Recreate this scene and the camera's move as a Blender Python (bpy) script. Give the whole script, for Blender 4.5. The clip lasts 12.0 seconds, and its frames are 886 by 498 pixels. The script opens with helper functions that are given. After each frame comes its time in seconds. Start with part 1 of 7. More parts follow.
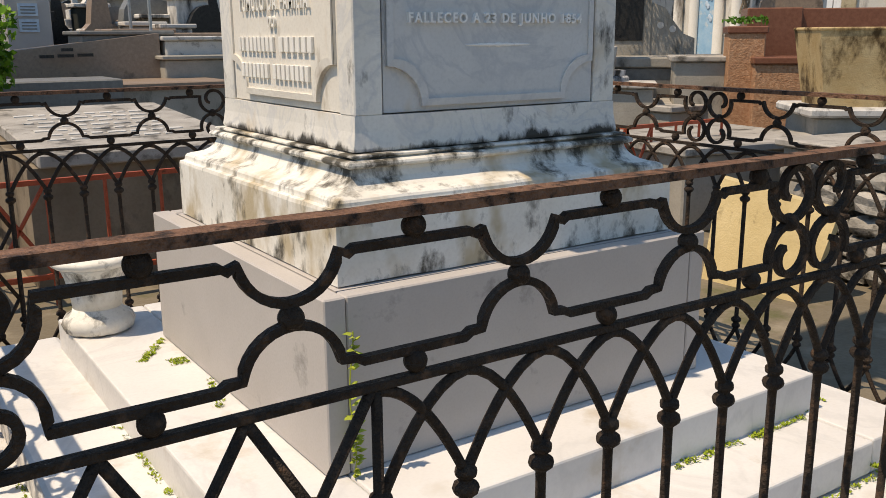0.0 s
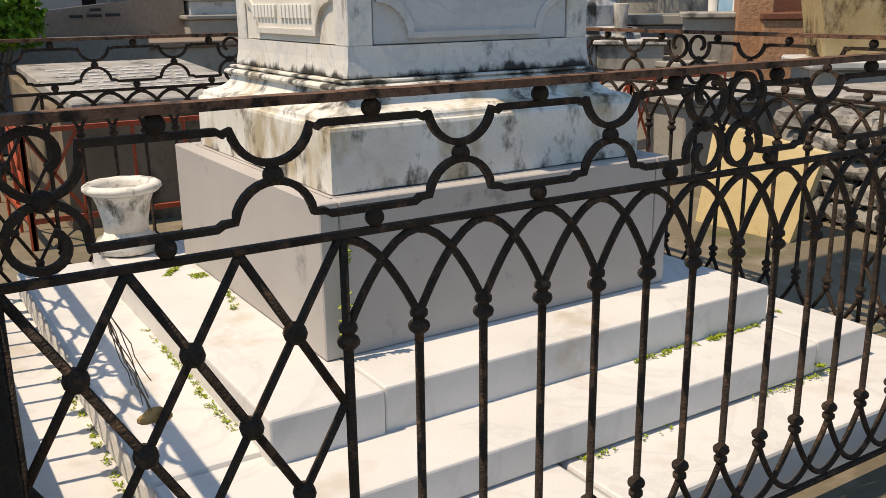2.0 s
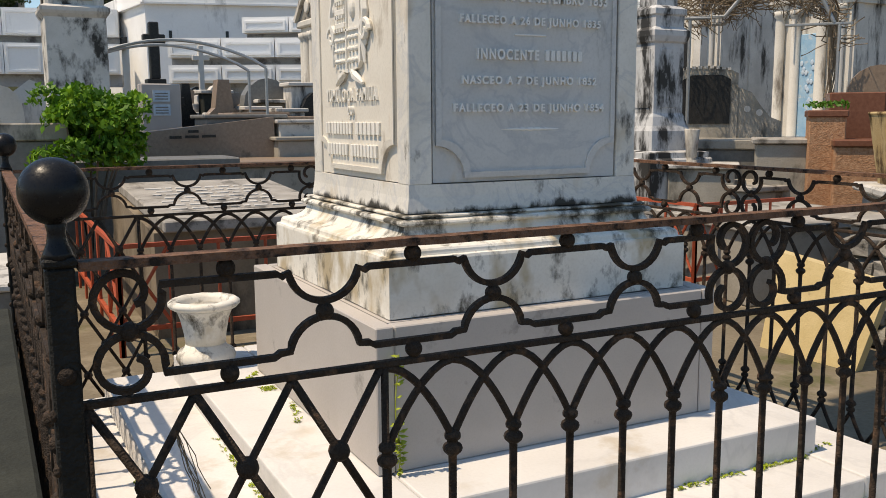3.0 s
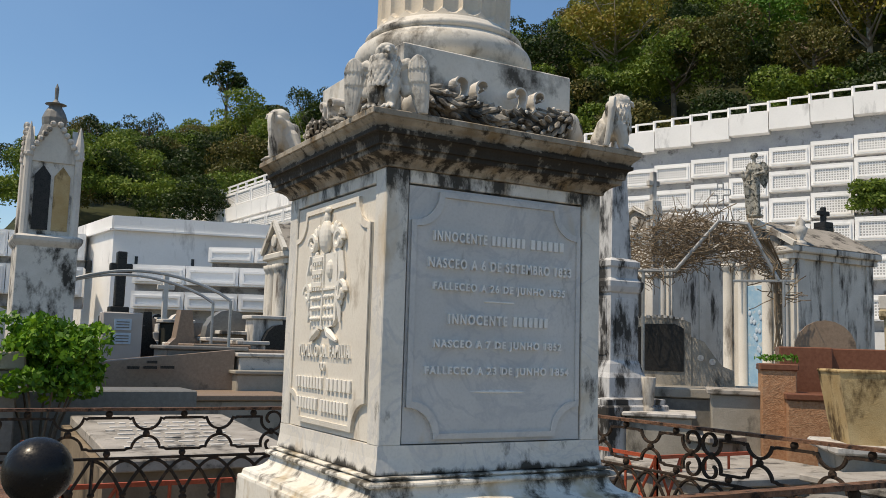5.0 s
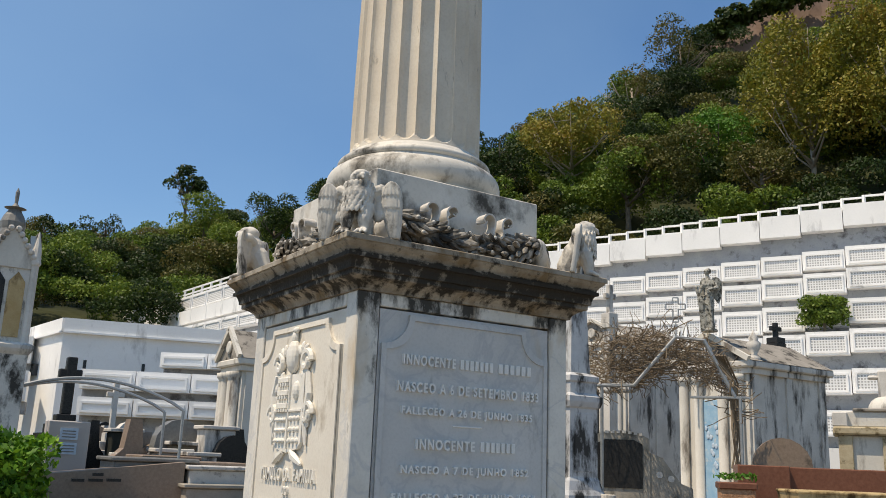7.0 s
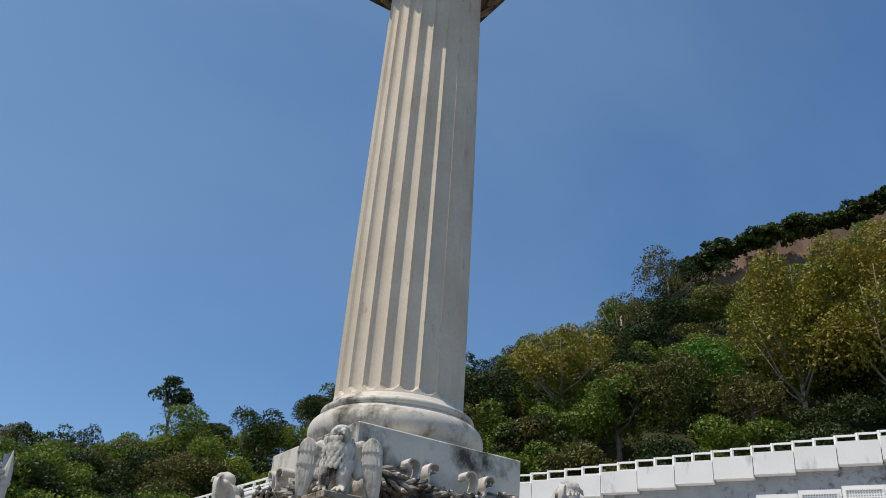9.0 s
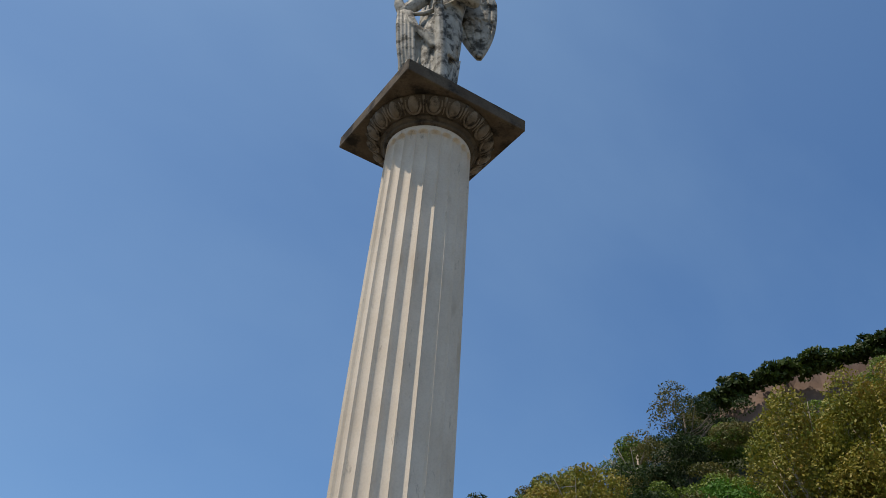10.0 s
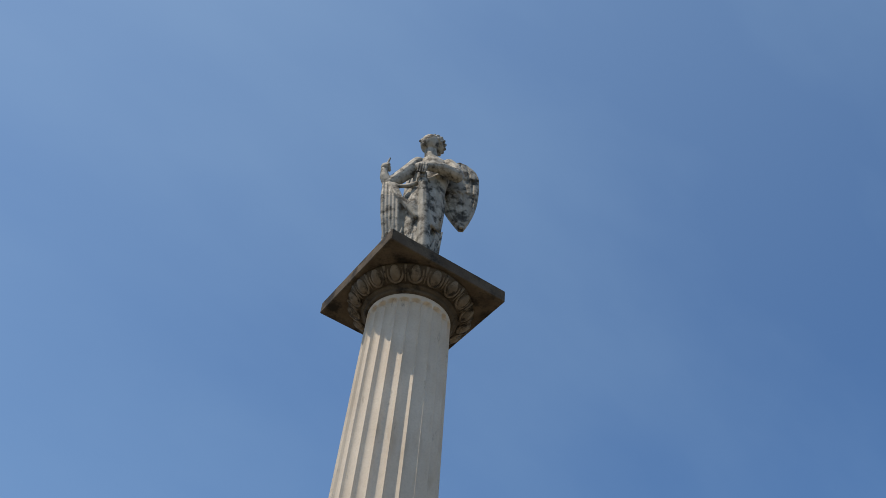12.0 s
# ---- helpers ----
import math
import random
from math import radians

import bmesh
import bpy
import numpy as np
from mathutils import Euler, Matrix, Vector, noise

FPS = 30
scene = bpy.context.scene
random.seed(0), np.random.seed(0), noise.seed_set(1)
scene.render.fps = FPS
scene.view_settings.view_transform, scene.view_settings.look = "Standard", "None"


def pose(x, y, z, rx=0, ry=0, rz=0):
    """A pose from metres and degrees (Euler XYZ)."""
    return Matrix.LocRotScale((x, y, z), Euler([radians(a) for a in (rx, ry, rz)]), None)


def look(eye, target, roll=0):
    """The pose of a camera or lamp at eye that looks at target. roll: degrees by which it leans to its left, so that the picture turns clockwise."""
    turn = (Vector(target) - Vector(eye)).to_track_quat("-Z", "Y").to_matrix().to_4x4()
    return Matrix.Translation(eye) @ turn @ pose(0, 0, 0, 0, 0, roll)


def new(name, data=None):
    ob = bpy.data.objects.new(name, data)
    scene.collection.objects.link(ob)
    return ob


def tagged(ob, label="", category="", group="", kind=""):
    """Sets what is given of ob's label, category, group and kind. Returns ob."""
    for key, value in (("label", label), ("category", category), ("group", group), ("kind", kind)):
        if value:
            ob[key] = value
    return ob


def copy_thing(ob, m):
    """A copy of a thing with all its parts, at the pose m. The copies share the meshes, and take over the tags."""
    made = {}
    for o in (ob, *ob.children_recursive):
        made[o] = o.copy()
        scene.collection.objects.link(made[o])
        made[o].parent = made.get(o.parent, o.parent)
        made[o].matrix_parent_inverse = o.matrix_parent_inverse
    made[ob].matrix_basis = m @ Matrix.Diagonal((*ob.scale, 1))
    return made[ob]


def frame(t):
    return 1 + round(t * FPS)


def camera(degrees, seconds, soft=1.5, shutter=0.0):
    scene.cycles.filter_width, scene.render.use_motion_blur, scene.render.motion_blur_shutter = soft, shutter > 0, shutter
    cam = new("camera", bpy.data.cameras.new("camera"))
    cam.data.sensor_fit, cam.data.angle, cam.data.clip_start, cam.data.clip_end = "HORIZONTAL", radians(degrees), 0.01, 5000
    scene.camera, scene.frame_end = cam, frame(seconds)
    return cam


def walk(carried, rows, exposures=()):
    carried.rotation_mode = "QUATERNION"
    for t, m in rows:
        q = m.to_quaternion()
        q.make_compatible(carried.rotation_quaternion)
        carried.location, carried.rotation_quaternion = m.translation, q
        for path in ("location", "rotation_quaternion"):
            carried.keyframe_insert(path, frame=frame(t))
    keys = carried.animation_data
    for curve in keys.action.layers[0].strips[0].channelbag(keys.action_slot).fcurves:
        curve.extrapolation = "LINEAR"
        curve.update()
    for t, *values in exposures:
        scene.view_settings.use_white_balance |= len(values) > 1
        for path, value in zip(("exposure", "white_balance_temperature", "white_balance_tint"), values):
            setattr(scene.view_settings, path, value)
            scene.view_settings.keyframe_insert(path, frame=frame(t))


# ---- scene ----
cam = camera(52.6, 12.0, soft=0.85)
PATH = [
    (0, (0.002, -0.001, 1.547), (1.089, 1.612, 1.082), -0.35),
    (0.5, (-0.059, -0.159, 1.519), (1.010, 1.465, 1.052), -0.68),
    (1, (-0.075, -0.136, 1.486), (1.004, 1.483, 1.020), -2.67),
    (1.5, (-0.073, -0.167, 1.466), (0.983, 1.440, 0.915), -3.33),
    (2, (-0.095, -0.385, 1.468), (0.933, 1.245, 0.933), -0.71),
    (2.5, (-0.089, -0.520, 1.501), (0.832, 1.184, 1.001), -0.23),
    (3, (-0.116, -0.603, 1.560), (0.787, 1.158, 1.270), -0.34),
    (3.5, (-0.130, -0.645, 1.598), (0.772, 1.136, 1.477), -0.25),
    (3.7, (-0.129, -0.644, 1.606), (0.773, 1.140, 1.532), -0.17),
    (5.3, (-0.222, -0.647, 1.677), (0.786, 1.059, 1.948), 2.13),
    (5.5, (-0.234, -0.641, 1.681), (0.789, 1.052, 1.976), 2.26),
    (6, (-0.217, -0.654, 1.685), (0.818, 1.021, 2.038), 2.26),
    (6.5, (-0.237, -0.637, 1.697), (0.817, 1.018, 2.089), 2.09),
    (8.5, (-0.276, -0.742, 1.818), (0.664, 0.832, 2.619), 4.30),
    (9, (-0.279, -0.718, 1.845), (0.664, 0.789, 2.761), 4.42),
    (9.5, (-0.209, -0.817, 1.877), (0.661, 0.655, 2.915), 4.33),
    (10, (-0.237, -0.870, 1.912), (0.581, 0.532, 3.081), 5.18),
    (10.5, (-0.278, -0.884, 1.916), (0.513, 0.405, 3.224), 5.10),
    (11, (-0.296, -0.893, 1.899), (0.441, 0.316, 3.312), 5.62),
    (11.5, (-0.274, -0.897, 1.911), (0.438, 0.294, 3.351), 6.11),
    (12, (-0.258, -0.893, 1.910), (0.445, 0.295, 3.358), 6.37),
]
EXPOSURES = [(0.0, 0.28, 7150, 14), (3.5, 0.25, 7150, 13), (5.5, 0.12, 7000, 12), (6.5, 0.27, 7000, 12), (8.5, 0.0, 6550, 12), (9.0, -0.03, 6500, 12), (10.5, 0.14, 6550, 14), (11.0, 0.27, 6650, 14), (11.5, 0.09, 6600, 14), (12.0, 0.0, 6550, 14)]
walk(cam, [(t, look(eye, target, roll)) for t, eye, target, roll in PATH], EXPOSURES)

# ---- world and sun ----
SUN_DIR = Vector((-0.434, 0.055, 0.899)).normalized()
SUN_ELEV = math.asin(SUN_DIR.z)
world = bpy.data.worlds.new("sky")
scene.world = world
world.use_nodes = True
wn, wl = world.node_tree.nodes, world.node_tree.links
wn.clear()
sky = wn.new("ShaderNodeTexSky")
sky.sky_type = 'NISHITA'
sky.sun_disc = False
sky.sun_elevation = SUN_ELEV
sky.sun_rotation = math.atan2(SUN_DIR.x, SUN_DIR.y)
sky.air_density, sky.dust_density, sky.ozone_density = 1.0, 0.4, 2.5
bg = wn.new("ShaderNodeBackground")
bg.inputs["Strength"].default_value = 0.125
wo = wn.new("ShaderNodeOutputWorld")
# faint high haze drifting over the whole sky
wc = wn.new("ShaderNodeTexCoord")
wm = wn.new("ShaderNodeMapping")
wm.inputs["Scale"].default_value = (1.2, 3.0, 2.2)
wm.inputs["Rotation"].default_value = (0.3, 0.5, 0.6)
wz = wn.new("ShaderNodeTexNoise")
wz.inputs["Scale"].default_value, wz.inputs["Detail"].default_value = 1.3, 5.0
wr = wn.new("ShaderNodeMapRange")
wr.inputs["From Min"].default_value, wr.inputs["From Max"].default_value = 0.38, 0.74
wr.inputs["To Min"].default_value, wr.inputs["To Max"].default_value = 0.0, 0.16
wx = wn.new("ShaderNodeMix")
wx.data_type = 'RGBA'
wh = wn.new("ShaderNodeHueSaturation")
wh.inputs["Saturation"].default_value = 1.2
wx.inputs[7].default_value = (2.6, 4.0, 5.4, 1)
wl.new(wc.outputs["Generated"], wm.inputs["Vector"])
wl.new(wm.outputs[0], wz.inputs["Vector"])
wl.new(wz.outputs["Fac"], wr.inputs["Value"])
wd = wn.new("ShaderNodeVectorMath")
wd.operation = 'DOT_PRODUCT'
wd.inputs[1].default_value = SUN_DIR
wa = wn.new("ShaderNodeMapRange")
wa.inputs["From Min"].default_value, wa.inputs["From Max"].default_value = 0.15, 1.0
wa.inputs["To Min"].default_value, wa.inputs["To Max"].default_value = 0.0, 0.42
wp = wn.new("ShaderNodeMath")
wp.operation = 'ADD'
wl.new(wc.outputs["Generated"], wd.inputs[0])
wl.new(wd.outputs["Value"], wa.inputs["Value"])
wl.new(wa.outputs[0], wp.inputs[0])
wl.new(wr.outputs[0], wp.inputs[1])
wl.new(wp.outputs[0], wx.inputs[0])
wl.new(sky.outputs[0], wh.inputs["Color"])
wl.new(wh.outputs[0], wx.inputs[6])
wl.new(wx.outputs[2], bg.inputs["Color"])
wl.new(bg.outputs[0], wo.inputs["Surface"])
sun = new("sun", bpy.data.lights.new("sun", 'SUN'))
sun.data.energy, sun.data.angle, sun.data.color = 3.9, radians(0.5), (1.0, 0.88, 0.70)
sun.matrix_world = look(SUN_DIR * 50, (0, 0, 0))


# ---- mesh helpers ----
def part(name, bm, material, parent=None, label="", smooth=False):
    me = bpy.data.meshes.new(name)
    bmesh.ops.recalc_face_normals(bm, faces=bm.faces)
    bm.to_mesh(me)
    bm.free()
    if smooth:
        for p in me.polygons:
            p.use_smooth = True
    if material:
        me.materials.append(material)
    ob = new(name, me)
    if parent:
        ob.parent = parent
    if label:
        ob["label"] = label
    return ob


def again(ob, m, parent):
    """Another piece on the same mesh."""
    o = new(ob.name.split(".")[0], ob.data)
    o.parent = parent
    o.matrix_basis = m
    return o


def thing(name, loc, label, category, group="", kind=""):
    ob = new(name)
    ob.empty_display_size = 0.1
    ob.location = loc
    return tagged(ob, label, category, group, kind)


def solo(name, bm, material, label, category, group="", kind="", smooth=False):
    return tagged(part(name, bm, material, None, "", smooth), label, category, group, kind)


def box(bm, x0, x1, y0, y1, z0, z1, bevel=0.0, seg=1, taper=0.0):
    vs = [bm.verts.new((x, y, z)) for z, t in ((z0, 0), (z1, taper)) for x, y in
          ((x0 + t, y0 + t), (x1 - t, y0 + t), (x1 - t, y1 - t), (x0 + t, y1 - t))]
    fs = [bm.faces.new([vs[i] for i in f]) for f in
          ((3, 2, 1, 0), (4, 5, 6, 7), (0, 1, 5, 4), (1, 2, 6, 5), (2, 3, 7, 6), (3, 0, 4, 7))]
    if bevel:
        es = list({e for f in fs for e in f.edges})
        bmesh.ops.bevel(bm, geom=es, offset=bevel, segments=seg, affect='EDGES', profile=0.5)
    return vs


def boxed(*a, **k):
    bm = bmesh.new()
    box(bm, *a, **k)
    return bm


def lathe(bm, profile, seg=24, cx=0.0, cy=0.0, caps=True, turn=0.0):
    rings = []
    for r, z in profile:
        rings.append([bm.verts.new((cx + r * math.cos(turn + 2 * math.pi * i / seg), cy + r * math.sin(turn + 2 * math.pi * i / seg), z)) for i in range(seg)])
    for a, b in zip(rings, rings[1:]):
        for i in range(seg):
            j = (i + 1) % seg
            bm.faces.new((a[i], a[j], b[j], b[i]))
    if caps:
        bm.faces.new(rings[0][::-1])
        bm.faces.new(rings[-1])


def square_profile(bm, profile, cx=0.0, cy=0.0, steps=1, wobble=0.0, aspect=1.0):
    """A moulding that runs round a square: half-width and height."""
    rings = []
    for h, z in profile:
        ring = []
        for k in range(4):
            ax, ay = ((-1, -1), (1, -1), (1, 1), (-1, 1))[k]
            bx, by = ((1, -1), (1, 1), (-1, 1), (-1, -1))[k]
            for s in range(steps):
                f = s / steps
                w = wobble * noise.noise((k * 7.1 + f * 9, z * 30, 3.3)) if s else 0
                ring.append(bm.verts.new((cx + h * (ax + (bx - ax) * f) * aspect, cy + h * (ay + (by - ay) * f), z + w)))
        rings.append(ring)
    n = 4 * steps
    for a, b in zip(rings, rings[1:]):
        for i in range(n):
            j = (i + 1) % n
            bm.faces.new((a[i], a[j], b[j], b[i]))
    bm.faces.new(rings[0][::-1])
    bm.faces.new(rings[-1])


def tube(bm, pts, r=0.008, seg=8, flat=None, closed=False):
    """A bar swept along points; flat=(width, depth) for a flat bar, r may be a list."""
    pts = [Vector(p) for p in pts]
    n = len(pts)
    rings = []
    for i, p in enumerate(pts):
        if closed:
            d = pts[(i + 1) % n] - pts[i - 1]
        else:
            d = pts[min(i + 1, n - 1)] - pts[max(i - 1, 0)]
        d.normalize()
        up = Vector((0, 1, 0)) if abs(d.y) < 0.9 else Vector((1, 0, 0))
        a = d.cross(up).normalized()
        b = d.cross(a).normalized()
        rr = r[i] if isinstance(r, (list, tuple)) else r
        if flat:
            w, t = flat[0] / 2, flat[1] / 2
            ring = [p + a * w * s + b * t * u for s, u in ((-1, -1), (1, -1), (1, 1), (-1, 1))]
        else:
            ring = [p + (a * math.cos(2 * math.pi * k / seg) + b * math.sin(2 * math.pi * k / seg)) * rr for k in range(seg)]
        rings.append([bm.verts.new(v) for v in ring])
    m = len(rings[0])
    pairs = list(zip(rings, rings[1:])) + ([(rings[-1], rings[0])] if closed else [])
    for a, b in pairs:
        for k in range(m):
            bm.faces.new((a[k], a[(k + 1) % m], b[(k + 1) % m], b[k]))
    if not closed:
        bm.faces.new(rings[0][::-1])
        bm.faces.new(rings[-1])


def ball(bm, c, r, u=12, v=8, scale=(1, 1, 1), rot=None):
    c = Vector(c)
    rows = []
    for j in range(1, v):
        t = math.pi * j / v
        row = []
        for i in range(u):
            a = 2 * math.pi * i / u
            q = Vector((scale[0] * math.sin(t) * math.cos(a), scale[1] * math.sin(t) * math.sin(a), scale[2] * math.cos(t))) * r
            row.append(bm.verts.new(c + (rot @ q if rot else q)))
        rows.append(row)
    ends = [bm.verts.new(c + (rot @ q if rot else q)) for q in (Vector((0, 0, scale[2] * r)), Vector((0, 0, -scale[2] * r)))]
    for i in range(u):
        k = (i + 1) % u
        bm.faces.new((ends[0], rows[0][i], rows[0][k]))
        bm.faces.new((ends[1], rows[-1][k], rows[-1][i]))
        for p, q in zip(rows, rows[1:]):
            bm.faces.new((p[i], q[i], q[k], p[k]))


def extrude_outline(bm, pts, y0, y1):
    """A flat plate from an outline in x and z, between two depths."""
    a = [bm.verts.new((x, y0, z)) for x, z in pts]
    b = [bm.verts.new((x, y1, z)) for x, z in pts]
    n = len(pts)
    bm.faces.new(a)
    bm.faces.new(b[::-1])
    for i in range(n):
        j = (i + 1) % n
        bm.faces.new((a[i], b[i], b[j], a[j]))


# ---- materials ----
def noise_at(nt, scale, detail=4.0, stretch=(1, 1, 1), rough=0.55, shift=0.0, distort=0.0):
    geo = nt.nodes.new("ShaderNodeNewGeometry")
    mp = nt.nodes.new("ShaderNodeMapping")
    mp.inputs["Scale"].default_value = stretch
    mp.inputs["Location"].default_value = (shift, shift * 1.7, shift * 0.6)
    nt.links.new(geo.outputs["Position"], mp.inputs["Vector"])
    n = nt.nodes.new("ShaderNodeTexNoise")
    n.inputs["Scale"].default_value = scale
    n.inputs["Detail"].default_value = detail
    n.inputs["Roughness"].default_value = rough
    n.inputs["Distortion"].default_value = distort
    nt.links.new(mp.outputs[0], n.inputs["Vector"])
    return n.outputs["Fac"]


def remap(nt, value, a, b, lo=0.0, hi=1.0):
    m = nt.nodes.new("ShaderNodeMapRange")
    m.inputs["From Min"].default_value, m.inputs["From Max"].default_value = a, b
    m.inputs["To Min"].default_value, m.inputs["To Max"].default_value = lo, hi
    nt.links.new(value, m.inputs["Value"])
    return m.outputs[0]


def arith(nt, op, a, b):
    m = nt.nodes.new("ShaderNodeMath")
    m.operation = op
    for i, v in enumerate((a, b)):
        if isinstance(v, (int, float)):
            m.inputs[i].default_value = v
        else:
            nt.links.new(v, m.inputs[i])
    return m.outputs[0]


def mix(nt, fac, a, b):
    m = nt.nodes.new("ShaderNodeMix")
    m.data_type = 'RGBA'
    for i, v in ((0, fac), (6, a), (7, b)):
        if isinstance(v, (int, float)):
            m.inputs[i].default_value = v
        elif isinstance(v, tuple):
            m.inputs[i].default_value = (*v[:3], 1)
        else:
            nt.links.new(v, m.inputs[i])
    return m.outputs[2]


def surface(name, c1, c2, scale=6.0, rough=0.6, metal=0.0, bump=0.15, fine=90.0, dirt=None, amount=0.45, dirt_scale=4.0,
            stretch=(1, 1, 1), bands=(), veins=None, vein_scale=3.0, second=None, second_amount=0.55, second_scale=7.0, vary=0.0, spec=0.2, fine_mix=0.25):
    """A weathered surface: two base tones, fine grain, stains of their own shape, veins, bump. bands: heights at which
    the dark tone thickens, on the cornice also as painted shade.
    """
    m = bpy.data.materials.new(name)
    m.use_nodes = True
    nt = m.node_tree
    b = nt.nodes["Principled BSDF"]
    col = mix(nt, remap(nt, noise_at(nt, scale, 5, shift=scale), 0.3, 0.7), c1, c2)
    grain = noise_at(nt, fine, 3, shift=2.2)
    dark = tuple(v * 0.72 for v in c1)
    col = mix(nt, remap(nt, grain, 0.45, 0.75, 0, fine_mix), col, dark)
    if veins:
        v = noise_at(nt, vein_scale, 6, distort=1.6, shift=5.5)
        line = arith(nt, 'ABSOLUTE', arith(nt, 'SUBTRACT', v, 0.5), 0.0)
        col = mix(nt, remap(nt, line, 0.0, 0.035, 0.45, 0.0), col, veins)
    if second:
        s = noise_at(nt, second_scale, 4, stretch=stretch, shift=9.1)
        col = mix(nt, remap(nt, s, second_amount, second_amount + 0.12, 0, 0.8), col, second)
    rg = remap(nt, grain, 0.3, 0.7, max(rough - 0.1, 0), min(rough + 0.1, 1))
    if dirt:
        f = noise_at(nt, dirt_scale, 6, stretch=stretch, rough=0.65, shift=1.3)
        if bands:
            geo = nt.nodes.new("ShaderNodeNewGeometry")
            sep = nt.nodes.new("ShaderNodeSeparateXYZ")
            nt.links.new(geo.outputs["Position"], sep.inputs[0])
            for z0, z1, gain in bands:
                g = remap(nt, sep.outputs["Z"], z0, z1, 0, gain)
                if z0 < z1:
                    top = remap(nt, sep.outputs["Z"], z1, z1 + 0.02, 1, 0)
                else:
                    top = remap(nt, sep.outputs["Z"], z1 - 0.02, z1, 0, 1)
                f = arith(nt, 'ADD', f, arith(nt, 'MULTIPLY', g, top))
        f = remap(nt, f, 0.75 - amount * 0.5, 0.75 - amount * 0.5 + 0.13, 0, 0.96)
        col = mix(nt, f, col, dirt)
    if vary:
        oi = nt.nodes.new("ShaderNodeObjectInfo")
        hsv = nt.nodes.new("ShaderNodeHueSaturation")
        nt.links.new(remap(nt, oi.outputs["Random"], 0, 1, 1 - vary, 1 + vary), hsv.inputs["Value"])
        nt.links.new(col, hsv.inputs["Color"])
        col = hsv.outputs[0]
    nt.links.new(col, b.inputs["Base Color"])
    nt.links.new(rg, b.inputs["Roughness"])
    b.inputs["Metallic"].default_value = metal
    b.inputs["Specular IOR Level"].default_value = spec
    if bump:
        bp = nt.nodes.new("ShaderNodeBump")
        bp.inputs["Strength"].default_value = bump
        bp.inputs["Distance"].default_value = 0.01
        h = arith(nt, 'ADD', grain, arith(nt, 'MULTIPLY', noise_at(nt, fine * 0.2, 4, shift=4.4), 1.5))
        nt.links.new(h, bp.inputs["Height"])
        nt.links.new(bp.outputs[0], b.inputs["Normal"])
    return m


BLACK = (0.022, 0.02, 0.017)
MARBLE = surface("white_marble_step", (0.60, 0.582, 0.562), (0.68, 0.665, 0.645), 2.2, 0.45, bump=0.05, dirt=(0.5, 0.45, 0.38), amount=0.30, dirt_scale=3, veins=(0.50, 0.49, 0.48), vein_scale=1.3, second=(0.52, 0.475, 0.41), second_amount=0.62, second_scale=3.5, fine_mix=0.12)
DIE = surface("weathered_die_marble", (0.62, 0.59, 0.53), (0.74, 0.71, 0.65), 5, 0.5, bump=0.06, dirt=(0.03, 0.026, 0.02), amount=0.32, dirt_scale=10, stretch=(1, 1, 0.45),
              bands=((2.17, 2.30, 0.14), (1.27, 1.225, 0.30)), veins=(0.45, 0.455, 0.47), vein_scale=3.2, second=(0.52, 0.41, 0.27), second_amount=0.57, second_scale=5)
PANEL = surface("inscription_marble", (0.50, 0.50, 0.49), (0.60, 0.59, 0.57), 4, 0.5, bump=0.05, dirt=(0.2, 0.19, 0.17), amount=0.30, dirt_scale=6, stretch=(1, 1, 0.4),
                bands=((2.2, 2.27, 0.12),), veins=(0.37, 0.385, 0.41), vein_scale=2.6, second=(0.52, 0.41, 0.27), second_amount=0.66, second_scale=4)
PANEL_W = surface("crest_marble", (0.66, 0.61, 0.53), (0.74, 0.70, 0.62), 5, 0.55, bump=0.05, dirt=(0.33, 0.27, 0.2), amount=0.34, dirt_scale=6, stretch=(1, 1, 0.4), second=(0.55, 0.45, 0.32), second_amount=0.64)
LETTER = surface("letter_marble", (0.72, 0.71, 0.68), (0.79, 0.78, 0.75), 12, 0.5, bump=0.03)
LETTER_W = surface("crest_relief_marble", (0.72, 0.69, 0.62), (0.80, 0.77, 0.71), 12, 0.5, bump=0.03)
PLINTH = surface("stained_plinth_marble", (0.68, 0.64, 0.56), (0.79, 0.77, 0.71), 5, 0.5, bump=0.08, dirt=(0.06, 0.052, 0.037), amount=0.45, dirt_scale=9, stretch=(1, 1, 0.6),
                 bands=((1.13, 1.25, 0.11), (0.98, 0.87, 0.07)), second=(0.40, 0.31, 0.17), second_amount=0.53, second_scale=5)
# black and brown stains; the two bands also paint soffit and recess shade
CORNICE = surface("stained_shaded_cornice", (0.20, 0.165, 0.122), (0.43, 0.385, 0.315), 9, 0.7, bump=0.2, dirt=(0.024, 0.020, 0.015), amount=0.43, dirt_scale=19, stretch=(1, 1, 0.8),
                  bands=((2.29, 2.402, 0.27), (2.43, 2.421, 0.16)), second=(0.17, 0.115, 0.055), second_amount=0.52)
GREY = surface("grey_stone_block", (0.41, 0.378, 0.352), (0.465, 0.432, 0.405), 2.5, 0.6, bump=0.04, dirt=(0.19, 0.18, 0.165), amount=0.28, dirt_scale=5, fine=140, fine_mix=0.15)
SHAFT = surface("column_marble", (0.60, 0.53, 0.43), (0.71, 0.65, 0.55), 4, 0.5, bump=0.1, dirt=(0.16, 0.14, 0.115), amount=0.235, dirt_scale=16, stretch=(1, 1, 0.3), second=(0.50, 0.425, 0.32), second_amount=0.60)
